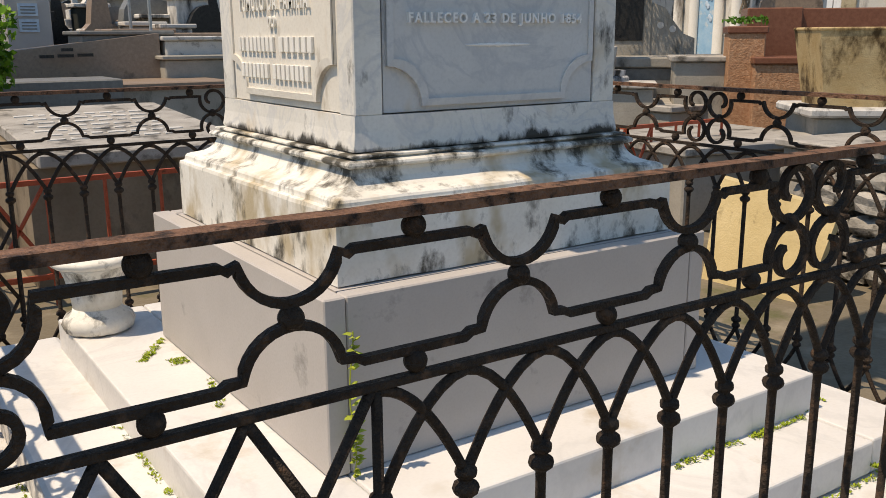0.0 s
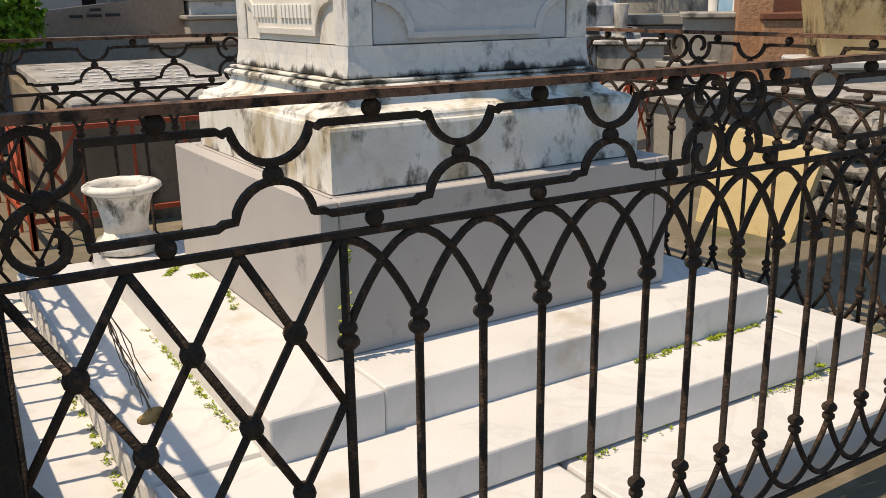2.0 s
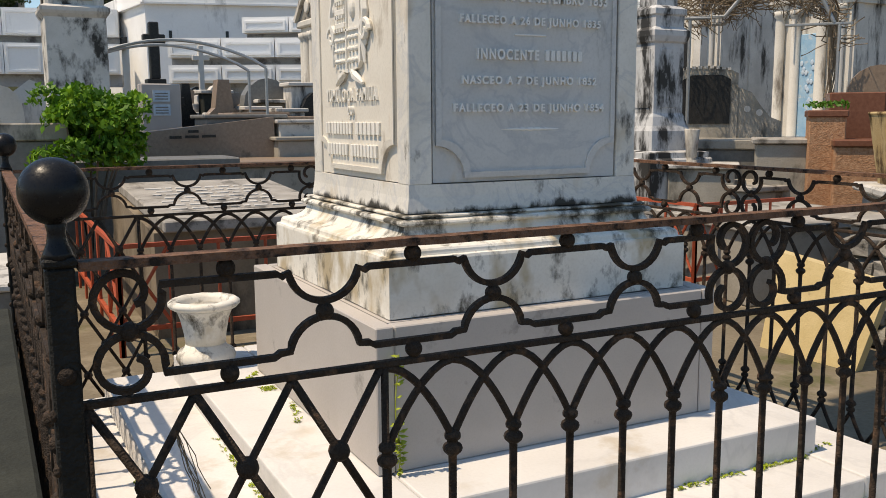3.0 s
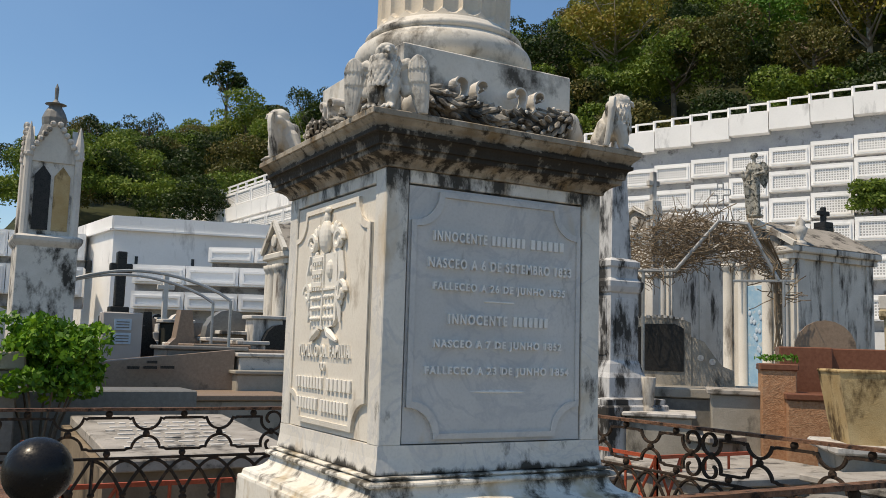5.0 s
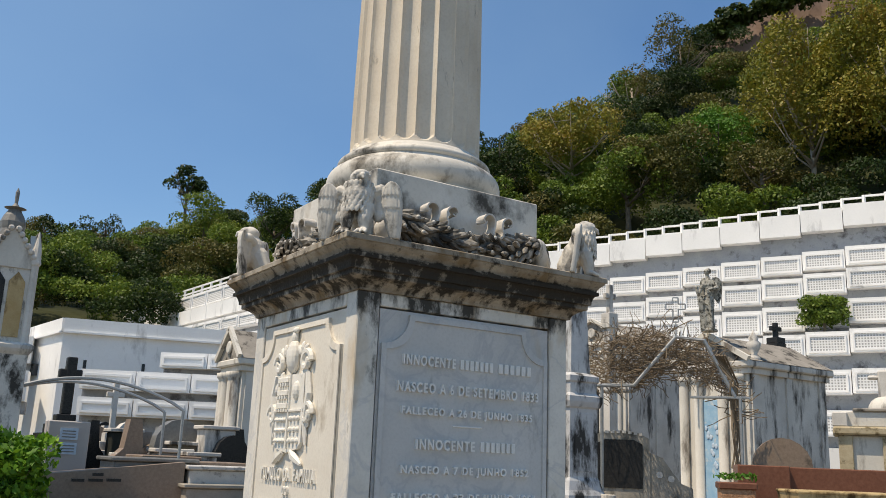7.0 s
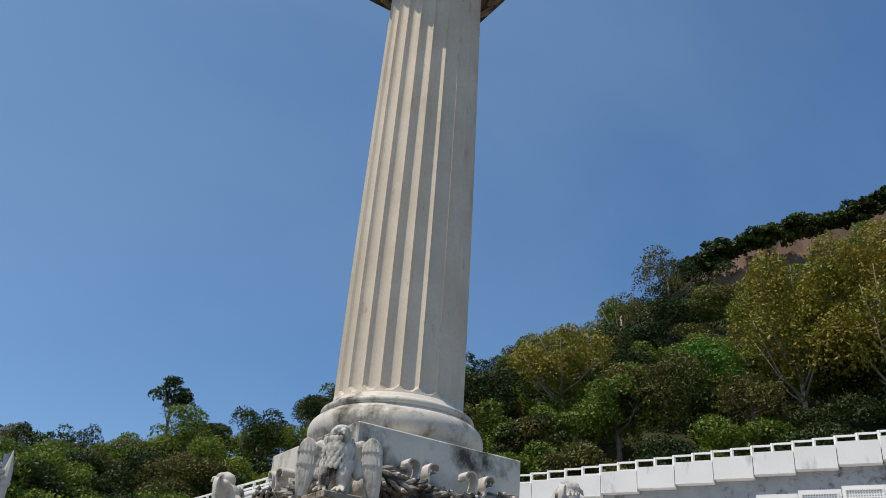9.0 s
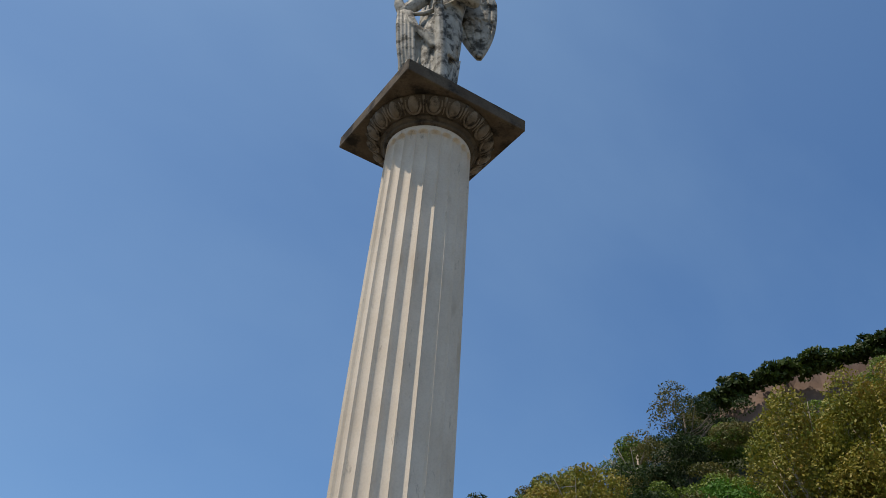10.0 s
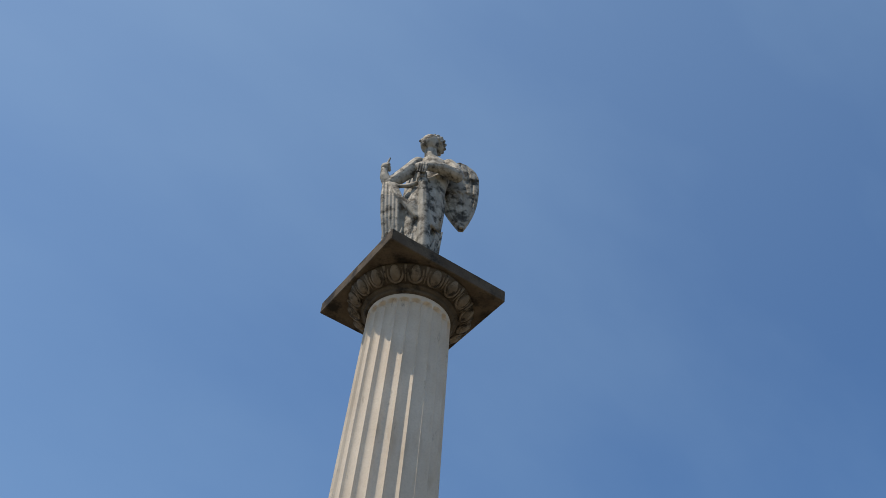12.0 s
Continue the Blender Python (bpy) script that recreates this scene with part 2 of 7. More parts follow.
BASE_M = surface("column_base_marble", (0.58, 0.55, 0.49), (0.70, 0.67, 0.61), 5, 0.5, bump=0.08, dirt=(0.05, 0.043, 0.033), amount=0.48, dirt_scale=4, stretch=(1, 1, 0.8), second=(0.46, 0.41, 0.33), second_amount=0.58)
CARVED = surface("carved_marble", (0.50, 0.475, 0.43), (0.66, 0.635, 0.58), 14, 0.6, bump=0.14, dirt=(0.045, 0.041, 0.034), amount=0.45, dirt_scale=11, fine=60, stretch=(1, 1, 0.6))
LAUREL = surface("laurel_marble", (0.13, 0.12, 0.10), (0.42, 0.39, 0.345), 16, 0.6, bump=0.12, dirt=(0.022, 0.020, 0.016), amount=0.56, dirt_scale=7, fine=60)
RIBBON = surface("ribbon_marble", (0.58, 0.55, 0.50), (0.70, 0.67, 0.62), 9, 0.55, bump=0.08, dirt=(0.10, 0.09, 0.075), amount=0.38, dirt_scale=9)
GARLAND = surface("garland_marble", (0.10, 0.09, 0.075), (0.20, 0.18, 0.15), 14, 0.6, bump=0.1, dirt=(0.012, 0.011, 0.009), amount=0.56, dirt_scale=9, fine=60)
ANGEL = surface("angel_marble", (0.27, 0.26, 0.22), (0.47, 0.455, 0.40), 14, 0.65, bump=0.3, dirt=(0.05, 0.046, 0.036), amount=0.55, dirt_scale=14, fine=60)
# capital, eggs and abacus: grime, plus the shade of their undersides in the colour
CAPITAL = surface("shaded_capital_stone", (0.06, 0.048, 0.034), (0.12, 0.098, 0.07), 10, 0.75, bump=0.25, dirt=(0.018, 0.015, 0.011), amount=0.5, dirt_scale=8)
EGGM = surface("shaded_brown_egg_stone", (0.12, 0.098, 0.07), (0.24, 0.20, 0.15), 14, 0.75, bump=0.15, dirt=(0.022, 0.018, 0.013), amount=0.5, dirt_scale=14)
ABACUS = surface("blackened_shaded_abacus", (0.07, 0.052, 0.034), (0.125, 0.10, 0.068), 8, 0.75, bump=0.15, dirt=(0.015, 0.013, 0.01), amount=0.52, dirt_scale=6)
IRON = surface("wrought_iron", (0.026, 0.018, 0.013), (0.05, 0.035, 0.025), 30, 0.7, metal=0.0, spec=0.18, bump=0.8, fine=160, second=(0.12, 0.068, 0.04), second_amount=0.55, second_scale=25)
RUST = surface("rusty_rail_iron", (0.13, 0.068, 0.042), (0.23, 0.125, 0.078), 35, 0.7, metal=0.1, bump=0.8, fine=140, dirt=(0.022, 0.016, 0.013), amount=0.50, dirt_scale=22)
BALLM = surface("black_painted_iron", (0.008, 0.008, 0.009), (0.013, 0.013, 0.014), 30, 0.32, metal=0.0, bump=0.06, fine=160, dirt=(0.10, 0.09, 0.08), amount=0.22, dirt_scale=60)
POSTM = surface("flaking_black_post", (0.007, 0.007, 0.006), (0.013, 0.012, 0.010), 20, 0.65, bump=0.6, fine=120, second=(0.035, 0.026, 0.016), second_amount=0.6, second_scale=14, spec=0.25)
GROUND = surface("bare_ground", (0.135, 0.112, 0.078), (0.20, 0.165, 0.115), 1.5, 0.9, bump=0.5, fine=40, dirt=(0.08, 0.085, 0.03), amount=0.42, dirt_scale=1.2, second=(0.26, 0.22, 0.16), second_amount=0.55, second_scale=3)
MOSS = surface("moss", (0.20, 0.27, 0.02), (0.32, 0.38, 0.035), 30, 0.9, bump=0.6)
LEAFY = surface("weed_leaf", (0.26, 0.32, 0.03), (0.42, 0.46, 0.06), 30, 0.6, bump=0.1)
TWIG = surface("dry_twig", (0.16, 0.12, 0.08), (0.25, 0.2, 0.14), 30, 0.8, bump=0.2)
STRAW = surface("dead_leaf", (0.42, 0.24, 0.09), (0.55, 0.36, 0.16), 30, 0.8, bump=0.2)

# ---- ground ----
bm = bmesh.new()
bmesh.ops.create_grid(bm, x_segments=60, y_segments=60, size=400)
for v in bm.verts:
    v.co.z = 0.0
solo("ground", bm, GROUND, "bare dusty ground with sparse moss between the graves", "ground", kind="structure")

# ---- stepped marble base ----
CX, CY = 1.649, 2.633
base = thing("stepped_base", (CX, CY, 0), "white marble stepped base with three treads and mossy joints", "steps")


def slab(x0, x1, y0, y1, z0, z1, name="step_slab", bevel=0.008, mat=MARBLE, parent=base):
    o = part(name, boxed(x0 - CX, x1 - CX, y0 - CY, y1 - CY, z0, z1, bevel=bevel, seg=2), mat, parent)
    return o


# lowest tread: kerb slabs right up to the fence
for x0, x1, y0, y1 in ((0.07, 1.43, 1.13, 1.56), (1.45, 3.15, 1.12, 1.56), (0.07, 0.47, 1.565, 4.1), (2.78, 3.15, 1.565, 4.1), (0.475, 2.775, 3.6, 4.1)):
    slab(x0, x1, y0, y1, 0.0, 0.165 + 0.004 * (x0 < 1), bevel=0.012)
# middle tread
slab(0.345, 0.68, 1.742, 3.98, 0.165, 0.296, bevel=0.02)
slab(0.36, 2.60, 1.412, 1.737, 0.172, 0.284)
slab(2.605, 2.90, 1.416, 3.98, 0.168, 0.287)
slab(0.69, 2.6, 3.82, 3.98, 0.168, 0.287)
# upper tread
slab(0.653, 0.998, 1.66, 3.80, 0.275, 0.420)
slab(1.001, 2.645, 1.668, 3.80, 0.275, 0.422)

# ---- monument ----
mon = thing("monument", (CX, CY, 0.422), "tall white marble funerary monument with inscribed pedestal and fluted column", "monument")
ZM = 0.422


def mpart(name, bm, mat, label="", smooth=False, parent=None):
    """A part given about the monument's own axis with true heights."""
    bmesh.ops.translate(bm, verts=bm.verts, vec=(0, 0, -ZM if parent is None else 0))
    return part(name, bm, mat, parent or mon, label, smooth)


# grey cladding slabs
H = 0.705
mpart("grey_slab", boxed(-H, -H + 0.062, -H, H, 0.423, 0.908, bevel=0.004), GREY, "smooth grey stone cladding slab")
mpart("grey_slab", boxed(-H + 0.065, H - 0.065, -H + 0.002, -H + 0.06, 0.423, 0.907, bevel=0.004), GREY)
mpart("grey_slab", boxed(H - 0.062, H, -H, H, 0.423, 0.908, bevel=0.004), GREY)
mpart("grey_slab", boxed(-H + 0.065, H - 0.065, H - 0.06, H, 0.423, 0.907, bevel=0.004), GREY)
mpart("core", boxed(-H + 0.07, H - 0.07, -H + 0.07, H - 0.07, 0.423, 0.905), GREY)
# marble plinth with a hollow moulding above
bm = bmesh.new()
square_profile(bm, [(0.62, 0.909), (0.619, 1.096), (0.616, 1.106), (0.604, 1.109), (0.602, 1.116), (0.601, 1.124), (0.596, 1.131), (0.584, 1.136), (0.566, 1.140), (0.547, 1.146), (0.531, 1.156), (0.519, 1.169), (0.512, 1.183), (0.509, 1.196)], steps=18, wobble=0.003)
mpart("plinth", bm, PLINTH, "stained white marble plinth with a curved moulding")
bm = bmesh.new()
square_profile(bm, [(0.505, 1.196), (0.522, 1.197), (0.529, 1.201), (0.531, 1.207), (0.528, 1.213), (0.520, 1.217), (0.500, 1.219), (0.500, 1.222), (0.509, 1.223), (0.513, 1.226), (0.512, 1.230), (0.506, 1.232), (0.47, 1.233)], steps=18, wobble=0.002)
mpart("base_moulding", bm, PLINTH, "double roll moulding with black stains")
# die: flared foot, corner piers, panels and frieze slabs between them
DH = 0.481
PW = 0.089
bm = bmesh.new()
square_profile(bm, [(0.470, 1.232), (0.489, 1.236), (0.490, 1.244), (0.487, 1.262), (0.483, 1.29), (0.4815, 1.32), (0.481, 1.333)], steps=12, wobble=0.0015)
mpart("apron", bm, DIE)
for sx in (-1, 1):
    for sy in (-1, 1):
        x0, x1 = sorted((sx * DH, sx * (DH - PW)))
        y0, y1 = sorted((sy * DH, sy * (DH - PW)))
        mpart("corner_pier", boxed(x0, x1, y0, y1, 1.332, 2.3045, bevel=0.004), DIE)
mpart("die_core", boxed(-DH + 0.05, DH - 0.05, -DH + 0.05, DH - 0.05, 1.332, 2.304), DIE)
for k in range(4):
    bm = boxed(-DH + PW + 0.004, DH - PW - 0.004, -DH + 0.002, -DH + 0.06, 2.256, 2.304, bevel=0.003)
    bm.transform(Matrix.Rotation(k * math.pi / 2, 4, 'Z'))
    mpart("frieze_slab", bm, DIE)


def notched(x0, x1, z0, z1, r, n=8):
    """An oblong outline with hollow round corners."""
    pts = []
    for cx, cz, a0 in ((x0, z0, 90), (x1, z0, 180), (x1, z1, 270), (x0, z1, 0)):
        for i in range(n + 1):
            a = radians(a0 - 90 * i / n)
            pts.append((cx + r * math.cos(a), cz + r * math.sin(a)))
    return pts


def panel(parent, matrix, mat, x0, x1, z0, z1, r, label):
    """A slab set between the piers, with a raised border and a raised notched field."""
    holder = part("panel", boxed(-0.386, 0.386, -0.002, 0.04, 1.337, 2.249), mat, parent, label)
    holder.matrix_basis = matrix
    bm = bmesh.new()
    extrude_outline(bm, notched(x0, x1, z0, z1, r), -0.012, 0.0)
    part("field", bm, mat, holder)
    bm = bmesh.new()
    o, i = notched(x0, x1, z0, z1, r), notched(x0 + 0.02, x1 - 0.02, z0 + 0.02, z1 - 0.02, r)
    n = len(o)
    rows = [[bm.verts.new((x, y, z)) for x, z in pts] for pts, y in ((o, -0.010), (o, -0.017), (i, -0.019), (i, -0.011))]
    for a, b in zip(rows, rows[1:]):
        for k in range(n):
            bm.faces.new((a[k], a[(k + 1) % n], b[(k + 1) % n], b[k]))
    part("border", bm, mat, holder)
    return holder


def text_mesh(body, width, height, cx, z, y, mat, parent, name="letter", depth=0.013, label=""):
    cu = bpy.data.curves.new(name, 'FONT')
    cu.body, cu.size, cu.offset, cu.space_character = body, 1.0, 0.026, 1.3
    cu.align_x = 'CENTER'
    tmp = bpy.data.objects.new(name, cu)
    scene.collection.objects.link(tmp)
    bpy.context.view_layer.update()
    me = bpy.data.meshes.new_from_object(tmp.evaluated_get(bpy.context.evaluated_depsgraph_get()))
    bpy.data.objects.remove(tmp)
    b = bmesh.new()
    b.from_mesh(me)
    b.verts.index_update()
    b.faces.index_update()
    xs, ys = [v.co.x for v in b.verts], [v.co.y for v in b.verts]
    kx, ky = width / (max(xs) - min(xs)), height / (max(ys) - min(ys))
    mx, my = (max(xs) + min(xs)) / 2, min(ys)
    for v in b.verts:
        v.co = Vector((cx + (v.co.x - mx) * kx, y, z + (v.co.y - my) * ky))
    # one piece for each letter
    done, first = set(), None
    b.faces.ensure_lookup_table()
    for f0 in b.faces:
        if f0.index in done:
            continue
        isle, todo = [], [f0]
        done.add(f0.index)
        while todo:
            f = todo.pop()
            isle.append(f)
            for e in f.edges:
                for g in e.link_faces:
                    if g.index not in done:
                        done.add(g.index)
                        todo.append(g)
        nb, seen = bmesh.new(), {}
        for f in isle:
            for v in f.verts:
                if v.index not in seen:
                    seen[v.index] = nb.verts.new(v.co)
            nb.faces.new([seen[v.index] for v in f.verts])
        r = bmesh.ops.extrude_face_region(nb, geom=nb.faces[:])
        bmesh.ops.translate(nb, verts=[g for g in r["geom"] if isinstance(g, bmesh.types.BMVert)], vec=(0, -depth, 0))
        o = part(name, nb, mat, parent, label)
    b.free()


def letter_bars(parent, mat, x0, x1, z, height, count, depth=0.008):
    """A run of plain upright bars in place of a word."""
    w = (x1 - x0) / count
    for i in range(count):
        part("bar", boxed(x0 + w * i + 0.16 * w, x0 + w * (i + 1) - 0.16 * w, YF - depth, YF, z, z + height, bevel=0.0015), mat, parent)


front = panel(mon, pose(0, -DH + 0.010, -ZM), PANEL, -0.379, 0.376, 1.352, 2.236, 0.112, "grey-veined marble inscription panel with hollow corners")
LH = 0.037
YF = -0.012
text_mesh("INNOCENTE", 0.225, LH, -0.1785, 2.056, YF, LETTER, front)
letter_bars(front, LETTER, -0.045, 0.112, 2.056, LH, 7)
letter_bars(front, LETTER, 0.132, 0.296, 2.056, LH, 6)
text_mesh("NASCEO A 6 DE SETEMBRO 1833", 0.637, LH, 0.0075, 1.959, YF, LETTER, front)
text_mesh("FALLECEO A 26 DE JUNHO 1835", 0.586, LH, 0.004, 1.872, YF, LETTER, front)
text_mesh("INNOCENTE", 0.252, LH, -0.096, 1.759, YF, LETTER, front)
letter_bars(front, LETTER, 0.058, 0.224, 1.759, LH, 7)
text_mesh("NASCEO A 7 DE JUNHO 1852", 0.564, LH, 0.001, 1.666, YF, LETTER, front)
text_mesh("FALLECEO A 23 DE JUNHO 1854", 0.632, LH, 0.003, 1.571, YF, LETTER, front)
part("rule", boxed(-0.068, 0.066, YF - 0.005, YF, 1.844, 1.850, bevel=0.002), LETTER, front)
bm = bmesh.new()
ball(bm, (0.003, YF, 1.518), 0.125, 16, 8, (1, 0.04, 0.035))
for k in range(5):
    ball(bm, (0.003 + 0.032 * (k - 2), YF, 1.518), 0.018, 10, 8, (1, 0.3, 0.35 - 0.05 * abs(k - 2)))
part("rule", bm, LETTER, front)

crest = panel(mon, pose(-DH + 0.010, 0, -ZM, 0, 0, -90), PANEL_W, -0.376, 0.371, 1.360, 2.226, 0.108, "cream marble panel with a coat of arms in relief")
text_mesh("TUMULO DA FAMILIA", 0.52, 0.049, -0.018, 1.624, YF, LETTER_W, crest, depth=0.010)
text_mesh("DO", 0.05, 0.034, -0.022, 1.572, YF, LETTER_W, crest, depth=0.010)
for x0, x1, z, n in ((-0.299, -0.245, 1.498, 2), (-0.235, -0.012, 1.498, 7), (0.022, 0.262, 1.498, 6), (-0.284, -0.06, 1.415, 7), (-0.03, 0.232, 1.415, 8)):
    letter_bars(crest, LETTER_W, x0, x1, z, 0.046, n, 0.010)
bm = bmesh.new()
xo = -0.02
extrude_outline(bm, [(xo - 0.13, 2.03), (xo - 0.13, 1.77), (xo - 0.1, 1.745), (xo, 1.73), (xo + 0.1, 1.745), (xo + 0.13, 1.77), (xo + 0.13, 2.03)], YF - 0.016, YF)
for k in range(3):
    box(bm, xo - 0.11, xo - 0.01, YF - 0.024, YF - 0.01, 2.0 - k * 0.05, 2.02 - k * 0.05, bevel=0.002)
    for j in range(4):
        box(bm, xo - 0.1 + j * 0.025, xo - 0.088 + j * 0.025, YF - 0.03, YF - 0.01, 1.985 - k * 0.05, 1.998 - k * 0.05)
for i in range(3):
    for k in range(3):
        ball(bm, (xo + 0.03 + i * 0.035, YF - 0.018, 1.775 + k * 0.042), 0.011, 8, 6)
        ball(bm, (xo - 0.10 + i * 0.032, YF - 0.018, 1.775 + k * 0.04), 0.013, 8, 6, (1.2, 1, 0.7))
box(bm, xo + 0.005, xo + 0.012, YF - 0.024, YF - 0.01, 1.745, 2.03)
box(bm, xo - 0.13, xo + 0.13, YF - 0.024, YF - 0.01, 1.885, 1.892)
ball(bm, (xo + 0.065, YF - 0.015, 1.965), 0.035, 10, 8, (0.7, 0.5, 1.1))
ball(bm, (xo, YF - 0.01, 2.10), 0.055, 14, 10, (0.8, 0.5, 1.25))
ball(bm, (xo, YF - 0.01, 2.175), 0.02, 10, 8, (1.0, 0.7, 1.5))
ball(bm, (xo + 0.01, YF - 0.012, 2.205), 0.016, 10, 8, (1.5, 0.7, 0.8))
for s in (-1, 1):
    pts = []
    for i in range(22):
        a = i / 21 * 2.2 * math.pi
        rr = 0.045 * (1 - i / 30)
        pts.append((xo + s * (0.13 + rr * math.cos(a)), YF - 0.012, 2.075 + rr * math.sin(a)))
    tube(bm, pts, 0.013, 6)
    tube(bm, [(p[0] + s * 0.035, p[1], p[2] - 0.2) for p in pts], 0.012, 6)
    tube(bm, [(xo + s * 0.15, YF - 0.01, 2.03), (xo + s * 0.17, YF - 0.01, 1.95), (xo + s * 0.145, YF - 0.01, 1.84), (xo + s * 0.16, YF - 0.01, 1.76)], [0.012, 0.016, 0.012, 0.005], 6)
    tube(bm, [(xo + s * 0.04, YF - 0.01, 1.735), (xo + s * 0.075, YF - 0.012, 1.715), (xo + s * 0.115, YF - 0.01, 1.697), (xo + s * 0.135, YF - 0.01, 1.688)], [0.012, 0.018, 0.012, 0.006], 6)
for s in (-1, 1):
    for k in range(7):
        a = radians(-70 + 32 * k)
        ball(bm, (xo + s * (0.085 + 0.05 * math.cos(a)), YF - 0.008, 2.075 + 0.055 * math.sin(a)), 0.018, 8, 6, (1.5, 0.6, 0.7), Matrix.Rotation(-s * a, 3, 'Y'))
    for k in range(5):
        ball(bm, (xo + s * (0.15 + 0.012 * (k % 2)), YF - 0.008, 1.80 + 0.045 * k), 0.015, 8, 6, (0.8, 0.6, 1.5))
part("heraldic_shield", bm, LETTER_W, crest, "carved coat of arms in relief")

# cornice
bm = bmesh.new()
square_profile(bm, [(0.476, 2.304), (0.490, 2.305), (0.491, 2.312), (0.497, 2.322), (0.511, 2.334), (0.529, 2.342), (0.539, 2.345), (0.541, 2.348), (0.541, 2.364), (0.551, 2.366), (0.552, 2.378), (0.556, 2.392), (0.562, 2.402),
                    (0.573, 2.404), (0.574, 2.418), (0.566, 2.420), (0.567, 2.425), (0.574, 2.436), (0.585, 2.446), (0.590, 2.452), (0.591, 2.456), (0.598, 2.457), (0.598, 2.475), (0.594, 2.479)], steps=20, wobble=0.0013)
mpart("cornice", bm, CORNICE, "moulded cornice stained black and brown, soffit and recess shade in its colour")
# block, torus and rings under the shaft
mpart("column_block", boxed(-0.391, 0.391, -0.391, 0.391, 2.479, 2.803, bevel=0.005), BASE_M)
bm = bmesh.new()
prof = [(0.345, 2.802), (0.366, 2.81)] + [(0.338 + 0.045 * math.cos(radians(a)), 2.872 + 0.060 * math.sin(radians(a))) for a in range(-70, 91, 16)]
prof += [(0.334, 2.936), (0.334, 2.944)] + [(0.322 + 0.017 * math.cos(radians(a)), 2.962 + 0.017 * math.sin(radians(a))) for a in range(-80, 81, 20)] + [(0.314, 2.981), (0.303, 2.992), (0.295, 3.006), (0.28, 3.012)]
lathe(bm, prof, 72)
mpart("column_base", bm, BASE_M, smooth=True)
# fluted shaft: 22 flutes with rounded ends
FL, PER = 22, 12
bm = bmesh.new()
Z0, Z1 = 2.99, 5.486
levels = [Z0, 3.005, 3.014] + [3.02 + 0.005 * i for i in range(9)] + [3.07 + (5.34 - 3.07) * i / 24 for i in range(25)] + [5.37 + 0.006 * i for i in range(14)] + [5.465, Z1]
rings = []
for z in levels:
    f = (z - Z0) / (Z1 - Z0)
    R = 0.289 - 0.041 * f ** 1.3 + 0.008 * max(0.0, 1 - (z - Z0) / 0.05) ** 2
    ring = []
    for i in range(FL * PER):
        u = (i % PER) / PER * 2 - 1
        round_end = 0.036 * (1 - math.sqrt(max(0, 1 - u * u)))
        d = 0.028 * math.sqrt(max(0, 1 - (u / 0.96) ** 2)) if abs(u) < 0.96 else 0.0
        d *= max(0.0, min(1.0, (5.424 - round_end - z) / 0.006)) * max(0.0, min(1.0, (z - 3.016 - round_end) / 0.012))
        a = 2 * math.pi * i / (FL * PER) + radians(-120.6)
        ring.append(bm.verts.new(((R - d) * math.cos(a), (R - d) * math.sin(a), z)))
    rings.append(ring)
n = FL * PER
for a, b in zip(rings, rings[1:]):
    for i in range(n):
        bm.faces.new((a[i], a[(i + 1) % n], b[(i + 1) % n], b[i]))
bm.faces.new(rings[-1])
mpart("shaft", bm, SHAFT, "tapering fluted marble column shaft")
# capital: neck rings, egg moulding, abacus
bm = bmesh.new()
lathe(bm, [(0.245, 5.448), (0.264, 5.454), (0.271, 5.463), (0.265, 5.472), (0.262, 5.474), (0.282, 5.478), (0.290, 5.487), (0.286, 5.496), (0.29, 5.499), (0.318, 5.506), (0.345, 5.519), (0.366, 5.538), (0.378, 5.556), (0.380, 5.569)], 72)
cap = mpart("capital", bm, CAPITAL, "carved egg moulding, grimy brown stone with underside shade in its colour", smooth=True)
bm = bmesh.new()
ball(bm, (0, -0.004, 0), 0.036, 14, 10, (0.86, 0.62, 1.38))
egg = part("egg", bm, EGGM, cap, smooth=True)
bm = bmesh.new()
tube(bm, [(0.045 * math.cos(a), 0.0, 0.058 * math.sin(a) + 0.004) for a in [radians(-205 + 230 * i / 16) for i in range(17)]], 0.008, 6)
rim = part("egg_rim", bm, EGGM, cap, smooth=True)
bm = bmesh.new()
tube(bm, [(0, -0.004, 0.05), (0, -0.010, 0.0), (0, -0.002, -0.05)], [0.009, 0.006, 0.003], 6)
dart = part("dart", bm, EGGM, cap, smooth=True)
EGGS = 18
for k in range(EGGS):
    for piece, turn in ((egg, 0.0), (rim, 0.0), (dart, 0.5)):
        m = Matrix.Rotation(2 * math.pi * (k + turn) / EGGS + radians(-28), 4, 'Z') @ Matrix.Translation((0, -0.342, 5.527 - ZM)) @ Matrix.Rotation(radians(46), 4, 'X')
        if k:
            again(piece, m, cap)
        else:
            piece.matrix_basis = m
mpart("abacus", boxed(-0.4055, 0.4055, -0.4055, 0.4055, 5.569, 5.656, bevel=0.005), ABACUS, "square abacus slab with black weathered edge, underside shade in its colour")


# ---- iron fence ----
FX0, FX1, FY0, FY1 = -0.01, 3.23, 1.056, 4.296
FLEN = FX1 - FX0
FENCE_Z = 0.0


def arc(cx, cz, r, a0, a1, n=10, k=1.0):
    return [(cx + r * math.cos(radians(a0 + (a1 - a0) * i / n)), 0, cz + k * r * math.sin(radians(a0 + (a1 - a0) * i / n))) for i in range(n + 1)]


